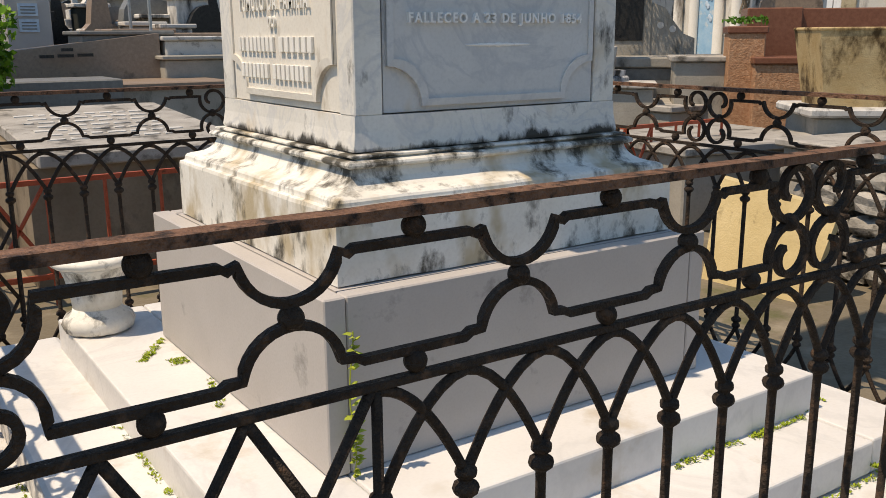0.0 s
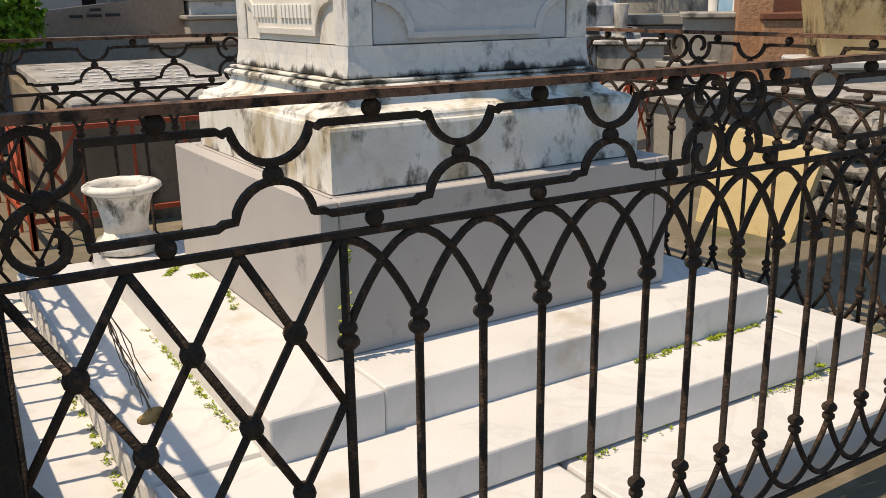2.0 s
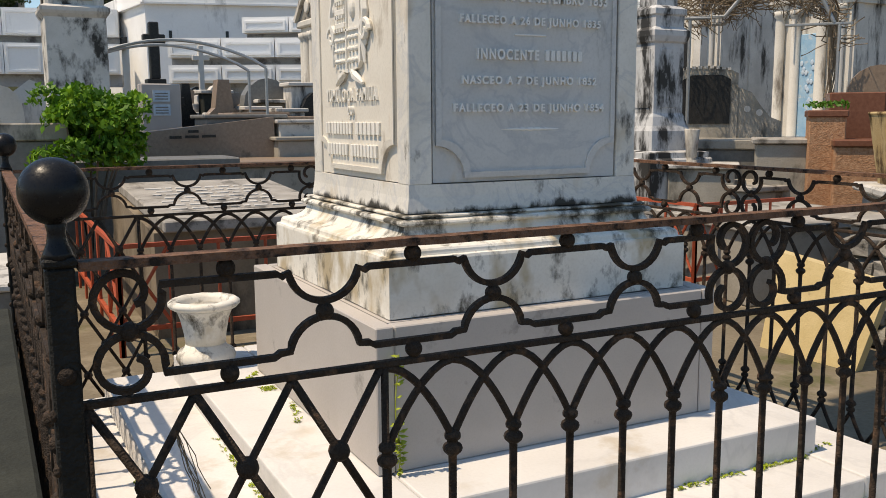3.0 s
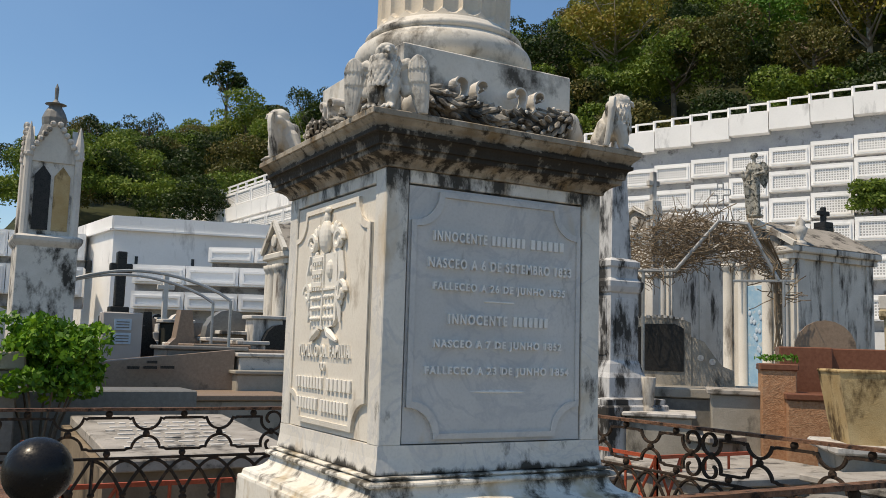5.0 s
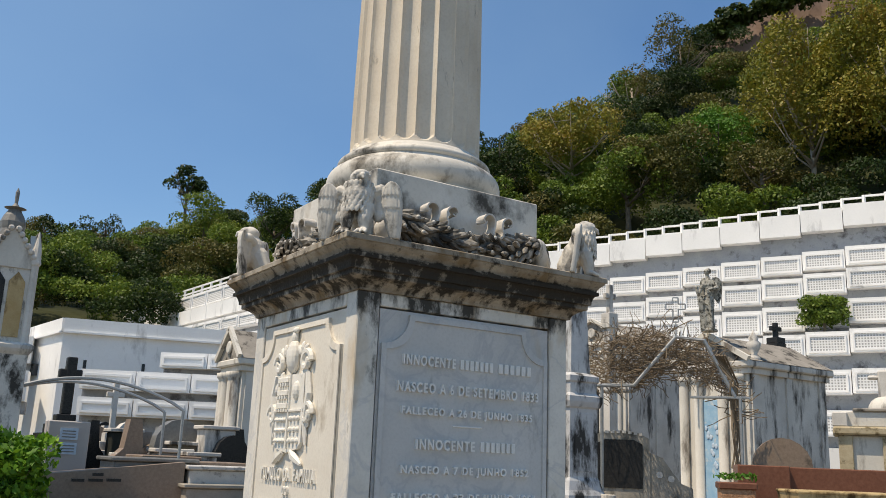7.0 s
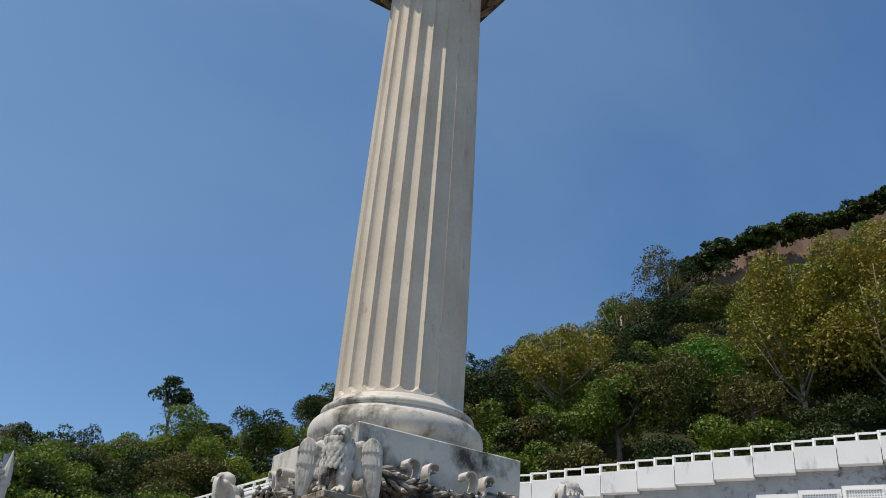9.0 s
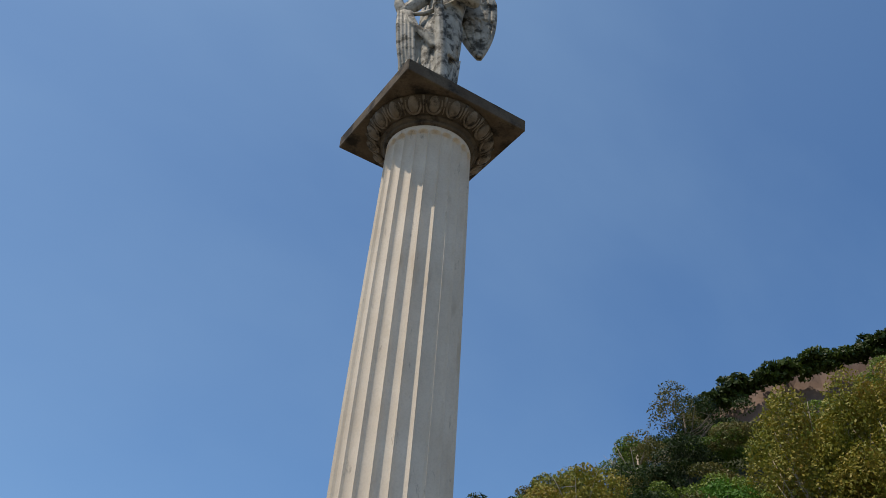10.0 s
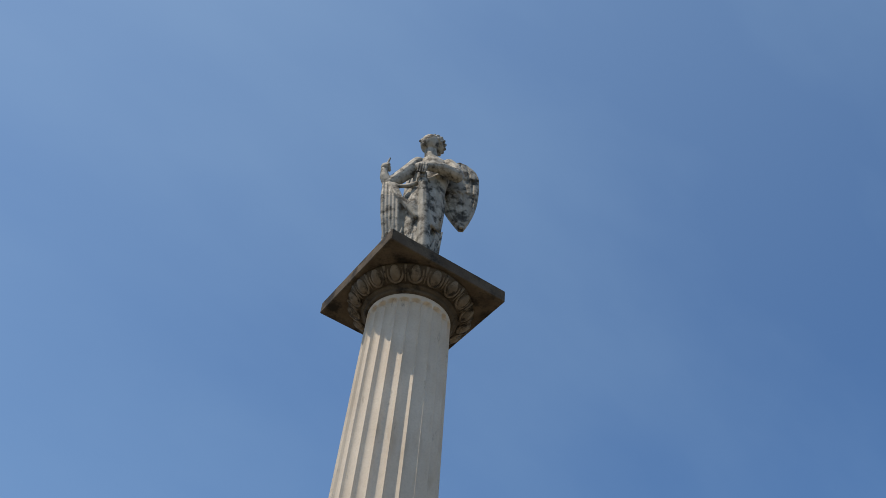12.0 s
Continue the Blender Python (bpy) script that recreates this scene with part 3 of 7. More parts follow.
def spiral(cx, side, low):
    """A scroll that leaves a flat bar, turns below it and curls inwards. side: where the flat bar lies."""
    pts = []
    for i in range(30):
        t = i / 29
        a = radians(18 - 430 * t)
        r = 0.060 if t < 0.45 else 0.060 - 0.042 * (t - 0.45) / 0.55
        z = 1.246 + r * math.sin(a)
        pts.append((cx + side * r * math.cos(a), 0, 2.364 - z if low else z))
    return pts


def build_fence():
    f = thing("iron_fence", (FX0, FY0, 0), "black wrought-iron fence with scrolls, interlaced arches and rusty handrail", "fence", "fence round the monument")
    c = FLEN / 2
    o = -FX0
    # rails
    bm = bmesh.new()
    n = 40
    tube(bm, [(0.03 + (FLEN - 0.06) * i / n, 0, 1.309 + 0.0015 * noise.noise((i * 0.8, 1, 2))) for i in range(n + 1)], flat=(0.016, 0.042))
    part("top_rail", bm, RUST, f, "flat handrail with rust through the paint")
    for z, nm in ((1.057, "middle_rail"), (0.065, "bottom_rail")):
        part(nm, boxed(0.02, FLEN - 0.02, -0.009, 0.009, z - 0.007, z + 0.007, bevel=0.002), IRON, f)
    # scroll band: half the panel, mirrored about the middle
    mids = [0.47 + o, 0.857 + o, 1.246 + o]
    tops = [0.277 + o, 0.664 + o, 1.05 + o, 1.435 + o]
    bm0 = bmesh.new()
    ball(bm0, (0, 0, 0), 0.0185, 14, 10)
    ball_ob = part("ball", bm0, IRON, f, smooth=True)
    first = [True]

    def put_ball(x, z):
        m = pose(x, 0, z)
        if first[0]:
            ball_ob.matrix_basis = m
            first[0] = False
        else:
            again(ball_ob, m, f)
    for s in (0, 1):
        def X(x):
            return FLEN - x if s else x
        bm = bmesh.new()
        pts = spiral(0.1 + o, 1, False)[::-1]
        for i, t in enumerate(tops):
            if i < len(mids):
                pts += [(mids[i] - 0.095, 0, 1.264), (mids[i] - 0.086, 0, 1.258)]
                pts += arc(mids[i], 1.277, 0.0735, 190, 350, 14)
                pts += [(mids[i] + 0.086, 0, 1.258), (mids[i] + 0.095, 0, 1.264)]
            else:
                pts += [(t + 0.035, 0, 1.264)]
        pts += spiral(c - 0.068, -1, False)
        tube(bm, [(X(p[0]), 0, p[2]) for p in pts], flat=(0.013, 0.015))
        part("upper_scroll_bar", bm, IRON, f)
        bm = bmesh.new()
        pts = spiral(0.1 + o, 1, True)[::-1]
        for i, t in enumerate(tops):
            if i < len(mids):
                pts += [(mids[i] - 0.105, 0, 1.1), (mids[i] - 0.094, 0, 1.107)]
                pts += arc(mids[i], 1.098, 0.0735, 172, 8, 14)
                pts += [(mids[i] + 0.094, 0, 1.107), (mids[i] + 0.105, 0, 1.1)]
            else:
                pts += [(t + 0.04, 0, 1.1)]
        pts += spiral(c - 0.068, -1, True)
        tube(bm, [(X(p[0]), 0, p[2]) for p in pts], flat=(0.013, 0.015))
        part("lower_scroll_bar", bm, IRON, f)
        for t in tops:
            put_ball(X(t), 1.284)
            put_ball(X(t), 1.081)
        for t in mids + [0.1 + o, c - 0.068]:
            put_ball(X(t), 1.182)
    # lattice at both ends
    zt, zb = 1.05, 0.072
    dz = (zt - zb) / 6
    xa, xb = 0.02 + o, 0.588 + o
    dx = (xb - xa) / 6
    bmk = bmesh.new()
    lathe(bmk, [(0.004, -0.022), (0.012, -0.021), (0.02, -0.012), (0.0225, 0), (0.02, 0.012), (0.012, 0.021), (0.004, 0.022)], 12)
    bmesh.ops.rotate(bmk, verts=bmk.verts, matrix=Matrix.Rotation(radians(90), 3, 'X'))
    knob = part("knob", bmk, IRON, f, smooth=True)
    kfirst = True
    for s in (0, 1):
        def X(x):
            return FLEN - x if s else x
        for k in range(3):
            x0 = xa + 2 * dx * k
            for sg in (1, -1):
                xs = x0 if sg == 1 else x0 + 2 * dx
                # zigzag bars bouncing between the end bars
                pts, x, z, d = [(X(xs), 0, zt)], xs, zt, sg
                while z > zb + 1e-3:
                    room = (xb - x) if d > 0 else (x - xa)
                    steps = min(round(room / dx), round((z - zb) / dz))
                    if steps <= 0:
                        d = -d
                        continue
                    x += d * dx * steps
                    z -= dz * steps
                    pts.append((X(x), 0, z))
                    d = -d
                for p, q in zip(pts, pts[1:]):
                    bm = bmesh.new()
                    tube(bm, [p, q], 0.0086, 8)
                    part("lattice_bar", bm, IRON, f, smooth=True)
        for row in range(1, 6):
            for i in range(3 if row % 2 else 2):
                x = xa + dx * (2 * i + (1 if row % 2 else 2))
                m = pose(X(x), 0, zt - dz * row)
                if kfirst:
                    knob.matrix_basis = m
                    kfirst = False
                else:
                    again(knob, m, f)
        for xe in (xa - 0.002, 0.597 + o):
            bm = bmesh.new()
            tube(bm, [(X(xe), 0, 1.05), (X(xe), 0, 0.07)], 0.0088, 8)
            part("upright", bm, IRON, f, smooth=True)
    # balusters with interlaced arches above and below
    nb = 13
    xs = [0.6 + o + (FLEN - 2 * (0.6 + o)) * i / nb for i in range(nb + 1)]
    prof = [(0.0100, 0.258), (0.0175, 0.265), (0.0185, 0.271), (0.0175, 0.277), (0.012, 0.281), (0.012, 0.286), (0.0205, 0.292), (0.0225, 0.299), (0.0205, 0.306), (0.0095, 0.316)]
    prof += [(0.0092, 0.81), (0.0095, 0.830), (0.0205, 0.840), (0.0225, 0.847), (0.0205, 0.854), (0.012, 0.860), (0.012, 0.865), (0.0175, 0.869), (0.0185, 0.875), (0.0175, 0.881), (0.0100, 0.888)]
    bm = bmesh.new()
    lathe(bm, prof, 12)
    bal = part("baluster", bm, IRON, f, smooth=True)
    bal.matrix_basis = pose(xs[1], 0, 0)
    for x in xs[2:-1]:
        again(bal, pose(x, 0, 0), f)
    for x in (xs[0], xs[-1]):
        m = pose(x, 0, 0)
        again(bal, m, f)
    d = xs[1] - xs[0]
    made = {}
    for top in (1, 0):
        def Z(z):
            return z if top else 1.134 - z
        for i in range(-1, nb):
            L, R = i, i + 2
            a0, a1 = (90, 0) if L < 0 else ((180, 90) if R > nb else (180, 0))
            key = (top, a0, a1)
            if key not in made:
                bm = bmesh.new()
                pts = [(d * 0.985 * math.cos(radians(a)), 0, Z(0.876 + 0.17 * (1 - abs(math.cos(radians(a))) ** 1.85))) for a in [a0 + (a1 - a0) * q / 20 for q in range(21)]]
                tube(bm, pts, 0.0088, 8)
                ob = part("arch_bar", bm, IRON, f, smooth=True)
                ob.matrix_basis = pose(xs[0] + (i + 1) * d, 0.0, 0)
                made[key] = ob
            else:
                again(made[key], pose(xs[0] + (i + 1) * d, 0.0, 0), f)
    return f


fence = build_fence()
copy_thing(fence, pose(FX0, FY1, 0))
copy_thing(fence, pose(FX0, FY0, 0, 0, 0, 90))
copy_thing(fence, pose(FX1, FY0, 0, 0, 0, 90))


def build_post():
    p = thing("fence_post", (FX0, FY0, 0), "black iron corner post topped by a round ball finial", "fence post", "corner posts of the fence")
    bm = bmesh.new()
    box(bm, -0.024, 0.024, -0.024, 0.024, 0.0, 1.31, bevel=0.005)
    box(bm, -0.028, 0.028, -0.028, 0.028, 1.31, 1.326, bevel=0.004)
    part("shaft", bm, POSTM, p)
    bm = bmesh.new()
    lathe(bm, [(0.028, 1.324), (0.024, 1.335), (0.017, 1.352), (0.015, 1.37), (0.018, 1.386), (0.012, 1.395)], 20)
    part("neck", bm, BALLM, p, smooth=True)
    bm = bmesh.new()
    ball(bm, (0, 0, 1.44), 0.058, 32, 20)
    part("ball_finial", bm, BALLM, p, "glossy black ball", smooth=True)
    bm = bmesh.new()
    ball(bm, (0, -0.024, 1.12), 0.016, 12, 8, (1, 0.6, 1))
    part("boss", bm, IRON, p, smooth=True)
    for k in range(9):
        bm = bmesh.new()
        ball(bm, (-0.024, -0.015, 1.05 - k * 0.1), 0.009, 8, 6, (1, 1, 1.3))
        part("boss", bm, IRON, p, smooth=True)
    return p


post = build_post()
copy_thing(post, pose(FX1, FY0, 0))
copy_thing(post, pose(FX0, FY1, 0))
copy_thing(post, pose(FX1, FY1, 0))

# ---- statues ----
def shaped(name, bm, mat, label, category, group="", voxel=0.014, loc=(0, 0, 0), turn=0.0, scale=1.0):
    """One carved mesh: the joined forms melted together."""
    ob = part(name, bm, mat, None, "", True)
    ob.matrix_basis = Matrix.Translation(loc) @ Matrix.Rotation(turn, 4, 'Z') @ Matrix.Scale(scale, 4)
    md = ob.modifiers.new("melt", 'REMESH')
    md.mode, md.voxel_size, md.use_smooth_shade = 'VOXEL', voxel, True
    return tagged(ob, label, category, group)


def limb(bm, pts, radii, seg=10):
    tube(bm, pts, radii, seg)
    for p, r in zip(pts, radii):
        ball(bm, p, r, 10, 8)


def wing_blade(bm, cx, top, bottom, half, y, out, thick=0.018, lean=0.0, relief=1.0, point=0.5):
    """A hanging wing: a rounded blade with two rows of short feathers over long ones. out: the side of the outer edge."""
    nu, nw = 25, 46
    sheets = []
    for front in (True, False):
        rows = []
        for j in range(nw + 1):
            w = j / nw
            hw = half * (math.sqrt(max(0.0, 1 - (1 - w / 0.3) ** 2)) if w < 0.3 else 1 - point * ((w - 0.3) / 0.7) ** 2.2)
            hw = max(hw, half * 0.06)
            shift = out * half * 0.35 * w * w
            row = []
            for i in range(nu + 1):
                u = i / nu * 2 - 1
                if front:
                    lobes = 2.5 if w < 0.28 else (3.0 if w < 0.48 else 3.5)
                    cut = abs(math.sin(math.pi * lobes * (u + 0.11 * lobes)))
                    tip = 0.03 * cut
                    layer = 0.0085 if w < 0.24 + tip else (0.005 if w < 0.46 + tip else 0.0015)
                    d = thick * 0.5 * math.sqrt(max(0.0, 1 - u * u * 0.9)) + relief * (layer - 0.0045 * (1 - min(1.0, cut * 3.2)))
                else:
                    d = -thick * 0.5
                row.append(bm.verts.new((cx + shift + hw * u, y - d + lean * w * w, top + (bottom - top) * w)))
            rows.append(row)
        for p, q in zip(rows, rows[1:]):
            for i in range(nu):
                bm.faces.new((p[i], p[i + 1], q[i + 1], q[i]))
        sheets.append(rows)
    f, k = sheets
    rim = lambda r: r[0] + [x[-1] for x in r[1:-1]] + r[-1][::-1] + [x[0] for x in r[-2:0:-1]]
    e, g = rim(f), rim(k)
    n = len(e)
    for i in range(n):
        bm.faces.new((e[i], e[(i + 1) % n], g[(i + 1) % n], g[i]))


def eagle_form():
    bm = bmesh.new()
    ball(bm, (0, 0.0, 0.128), 0.058, 20, 14, (1, 0.95, 1.3))
    ball(bm, (0, -0.018, 0.155), 0.053, 18, 12, (1.02, 0.9, 0.95))
    # head turned a little to one side, with brow, eyes and hooked beak
    rot = Matrix.Rotation(radians(28), 3, 'Z')
    hc = Vector((0.004, -0.016, 0.212))
    limb(bm, [(0, -0.012, 0.17), tuple(hc)], [0.043, 0.036], 14)
    ball(bm, hc, 0.038, 18, 12, (1.0, 1.12, 0.86))
    ball(bm, hc + rot @ Vector((0, -0.014, 0.014)), 0.029, 14, 10, (1.1, 1.1, 0.6))
    limb(bm, [tuple(hc + rot @ Vector(p)) for p in ((0, -0.036, 0.004), (0, -0.055, 0.0), (0, -0.064, -0.014))], [0.013, 0.0095, 0.004], 8)
    for sx in (-1, 1):
        ball(bm, hc + rot @ Vector((sx * 0.026, -0.030, 0.006)), 0.0075, 8, 6)
        # feathered legs and clawed feet
        limb(bm, [(sx * 0.029, -0.016, 0.10), (sx * 0.032, -0.03, 0.06), (sx * 0.033, -0.032, 0.022)], [0.034, 0.026, 0.016], 12)
        for k in range(5):
            ball(bm, (sx * 0.032 + 0.016 * math.sin(k * 2.1), -0.044 + 0.002 * k, 0.045 + 0.013 * k), 0.011, 8, 6, (0.8, 0.5, 1.5))
        for k in (-1, 0, 1):
            limb(bm, [(sx * 0.033, -0.034, 0.018), (sx * 0.033 + k * 0.013, -0.056, 0.014), (sx * 0.033 + k * 0.019, -0.074, 0.004)], [0.011, 0.0085, 0.005], 8)
        wing_blade(bm, sx * 0.118, 0.204, 0.0, 0.037, 0.004, sx, lean=0.02)
        # shoulder and the short feathers between wing and body
        limb(bm, [(sx * 0.045, 0.012, 0.165), (sx * 0.075, 0.012, 0.178), (sx * 0.10, 0.012, 0.172)], [0.026, 0.021, 0.016], 10)
        for k, (fx, fz) in enumerate(((0.066, 0.145), (0.074, 0.115), (0.070, 0.085))):
            ball(bm, (sx * fx, 0.012, fz), 0.024, 12, 8, (0.95, 0.5, 1.15))
    limb(bm, [(0, 0.03, 0.11), (0, 0.06, 0.05), (0, 0.068, 0.01)], [0.045, 0.04, 0.034], 12)
    # breast feathers in staggered rows
    for j in range(6):
        for k in range(9):
            a, z = -1.35 + 2.7 * (k + 0.5 * (j % 2)) / 8.5, 0.092 + 0.019 * j
            r = 0.054 if j < 4 else 0.05
            ball(bm, (r * math.sin(a), -0.004 - (r + 0.006) * math.cos(a), z), 0.0105, 8, 6, (0.9, 0.32, 1.25))
    return bm


CORNER = 0.520
form = eagle_form()
for sx, sy in ((-1, -1), (1, -1), (1, 1), (-1, 1)):
    a = math.atan2(sy, sx) + math.pi / 2
    shaped("eagle_statue", form.copy(), CARVED, "weathered carved marble eagle with drooping wings on the cornice corner", "statue", "eagles on the pedestal corners", 0.0025,
           (CX + sx * CORNER, CY + sy * CORNER, 2.478), a, 1.0)


def laurel_leaf(bm, o, axis, nrm, length, width):
    """A thick pointed leaf lying on the bundle: a raised rib, tip lifted off."""
    side = axis.cross(nrm)
    rows = []
    for t, w, up in ((0.0, 0.25, 0.000), (0.25, 0.85, 0.006), (0.5, 1.0, 0.009), (0.75, 0.7, 0.010), (1.0, 0.06, 0.012)):
        p = o + axis * (length * t)
        rows.append([bm.verts.new(p + side * (width * w * k) + nrm * (up + 0.004 * (1 - abs(k)))) for k in (-1, -0.5, 0, 0.5, 1)])
    low = [[bm.verts.new(v.co - nrm * 0.011) for v in (r[0], r[2], r[4])] for r in rows]
    for p, q, lp, lq in zip(rows, rows[1:], low, low[1:]):
        for i in range(4):
            bm.faces.new((p[i], p[i + 1], q[i + 1], q[i]))
        bm.faces.new((p[0], q[0], lq[0], lp[0]))
        bm.faces.new((q[4], p[4], lp[2], lq[2]))
    bm.faces.new((rows[-1][0], rows[-1][1], rows[-1][2], rows[-1][3], rows[-1][4], low[-1][2], low[-1][1], low[-1][0]))


def garland(m):
    bm = bmesh.new()
    n = 40
    path, rr = [], []
    for i in range(n + 1):
        u = i / n * 2 - 1
        path.append(Vector((u * 0.335, -0.052 - 0.012 * (1 - u * u), 0.052 + 0.072 * abs(u) ** 2.0)))
        rr.append(0.038 + 0.010 * (1 - abs(u) ** 3))
    tube(bm, path, rr, 14)
    g = part("garland", bm, GARLAND, mon, "carved marble leaf garland blackened by weather", True)
    g.matrix_basis = m
    rnd = random.Random(5)
    bm = bmesh.new()
    fruit = bmesh.new()
    for i in range(1, n, 2):
        d = -1 if i > n / 2 else 1
        ax = (path[min(i + 1, n)] - path[max(i - 1, 0)]).normalized() * d
        up = Vector((0, 0, 1)) - ax * ax.z
        up.normalize()
        fw = ax.cross(up) * d
        for k in range(9):
            a = 2 * math.pi * (k + 0.5 * ((i // 2) % 2) + rnd.uniform(-0.12, 0.12)) / 9
            nrm = (up * math.sin(a) + fw * (-math.cos(a))).normalized()
            if nrm.y > 0.55:
                continue
            o = path[i] + nrm * (rr[i] - 0.001)
            turn = Matrix.Rotation(rnd.uniform(-0.45, 0.45), 3, nrm)
            tilt = (turn @ ax + nrm * rnd.uniform(0.12, 0.5)).normalized()
            laurel_leaf(bm, o - tilt * 0.012, tilt, (nrm - tilt * nrm.dot(tilt)).normalized(), rnd.uniform(0.052, 0.070), rnd.uniform(0.009, 0.013))
            if rnd.random() < 0.2:
                ball(fruit, o + nrm * 0.012 + tilt * 0.02, 0.0085, 8, 6)
    leaves = part("leaf_carving", bm, LAUREL, g)
    leaves["kind"] = "stuff"
    part("berry_carving", fruit, CARVED, g, "", True)["kind"] = "stuff"
    # rolled cloth ends beside the eagles
    for s in (-1, 1):
        bm = bmesh.new()
        limb(bm, [(s * 0.31, -0.05, 0.118), (s * 0.352, -0.045, 0.115), (s * 0.372, -0.045, 0.075), (s * 0.372, -0.05, 0.02)], [0.040, 0.042, 0.036, 0.028], 12)
        part("cloth_end", bm, CARVED, g, "", True)
    # ribbon loops that stand up over the garland
    for x in (-0.135, 0.13):
        for s in (-1, 1):
            bm = bmesh.new()
            pts = [(x + s * 0.006, -0.055, 0.105), (x + s * 0.024, -0.058, 0.135), (x + s * 0.018, -0.058, 0.162), (x + s * 0.020, -0.06, 0.186), (x + s * 0.036, -0.062, 0.202), (x + s * 0.056, -0.06, 0.203), (x + s * 0.068, -0.056, 0.190), (x + s * 0.064, -0.052, 0.176), (x + s * 0.054, -0.05, 0.176)]
            fine = []
            for q in range(len(pts) - 1):
                p0, p1, p2, p3 = (Vector(pts[max(q + e, 0)] if q + e < len(pts) else pts[-1]) for e in (-1, 0, 1, 2))
                for t in (0, 0.2, 0.4, 0.6, 0.8):
                    fine.append(0.5 * (2 * p1 + (p2 - p0) * t + (2 * p0 - 5 * p1 + 4 * p2 - p3) * t * t + (3 * p1 - p0 - 3 * p2 + p3) * t ** 3))
            tube(bm, fine + [Vector(pts[-1])], flat=(0.007, 0.055))
            part("ribbon", bm, RIBBON, g)


for k in range(4):
    garland(Matrix.Rotation(k * math.pi / 2, 4, 'Z') @ Matrix.Translation((0, -0.391, 2.479 - ZM)))


def loft(bm, rings, folds=0, depth=0.0, lean=0.0, n=64):
    """A drapery form: oval rings (x, y, z, rx, ry) with soft vertical folds that drift round it as it rises."""
    rows = []
    for cx, cy, z, rx, ry in rings:
        row = []
        for i in range(n):
            a = 2 * math.pi * i / n
            w = 1 + depth * (0.6 * math.sin(folds * a + lean * z) + 0.4 * math.sin(folds * 1.7 * a + 2 + lean * 0.6 * z))
            row.append(bm.verts.new((cx + rx * w * math.cos(a), cy + ry * w * math.sin(a), z)))
        rows.append(row)
    for p, q in zip(rows, rows[1:]):
        for i in range(n):
            bm.faces.new((p[i], p[(i + 1) % n], q[(i + 1) % n], q[i]))
    bm.faces.new(list(reversed(rows[0])))
    bm.faces.new(rows[-1])


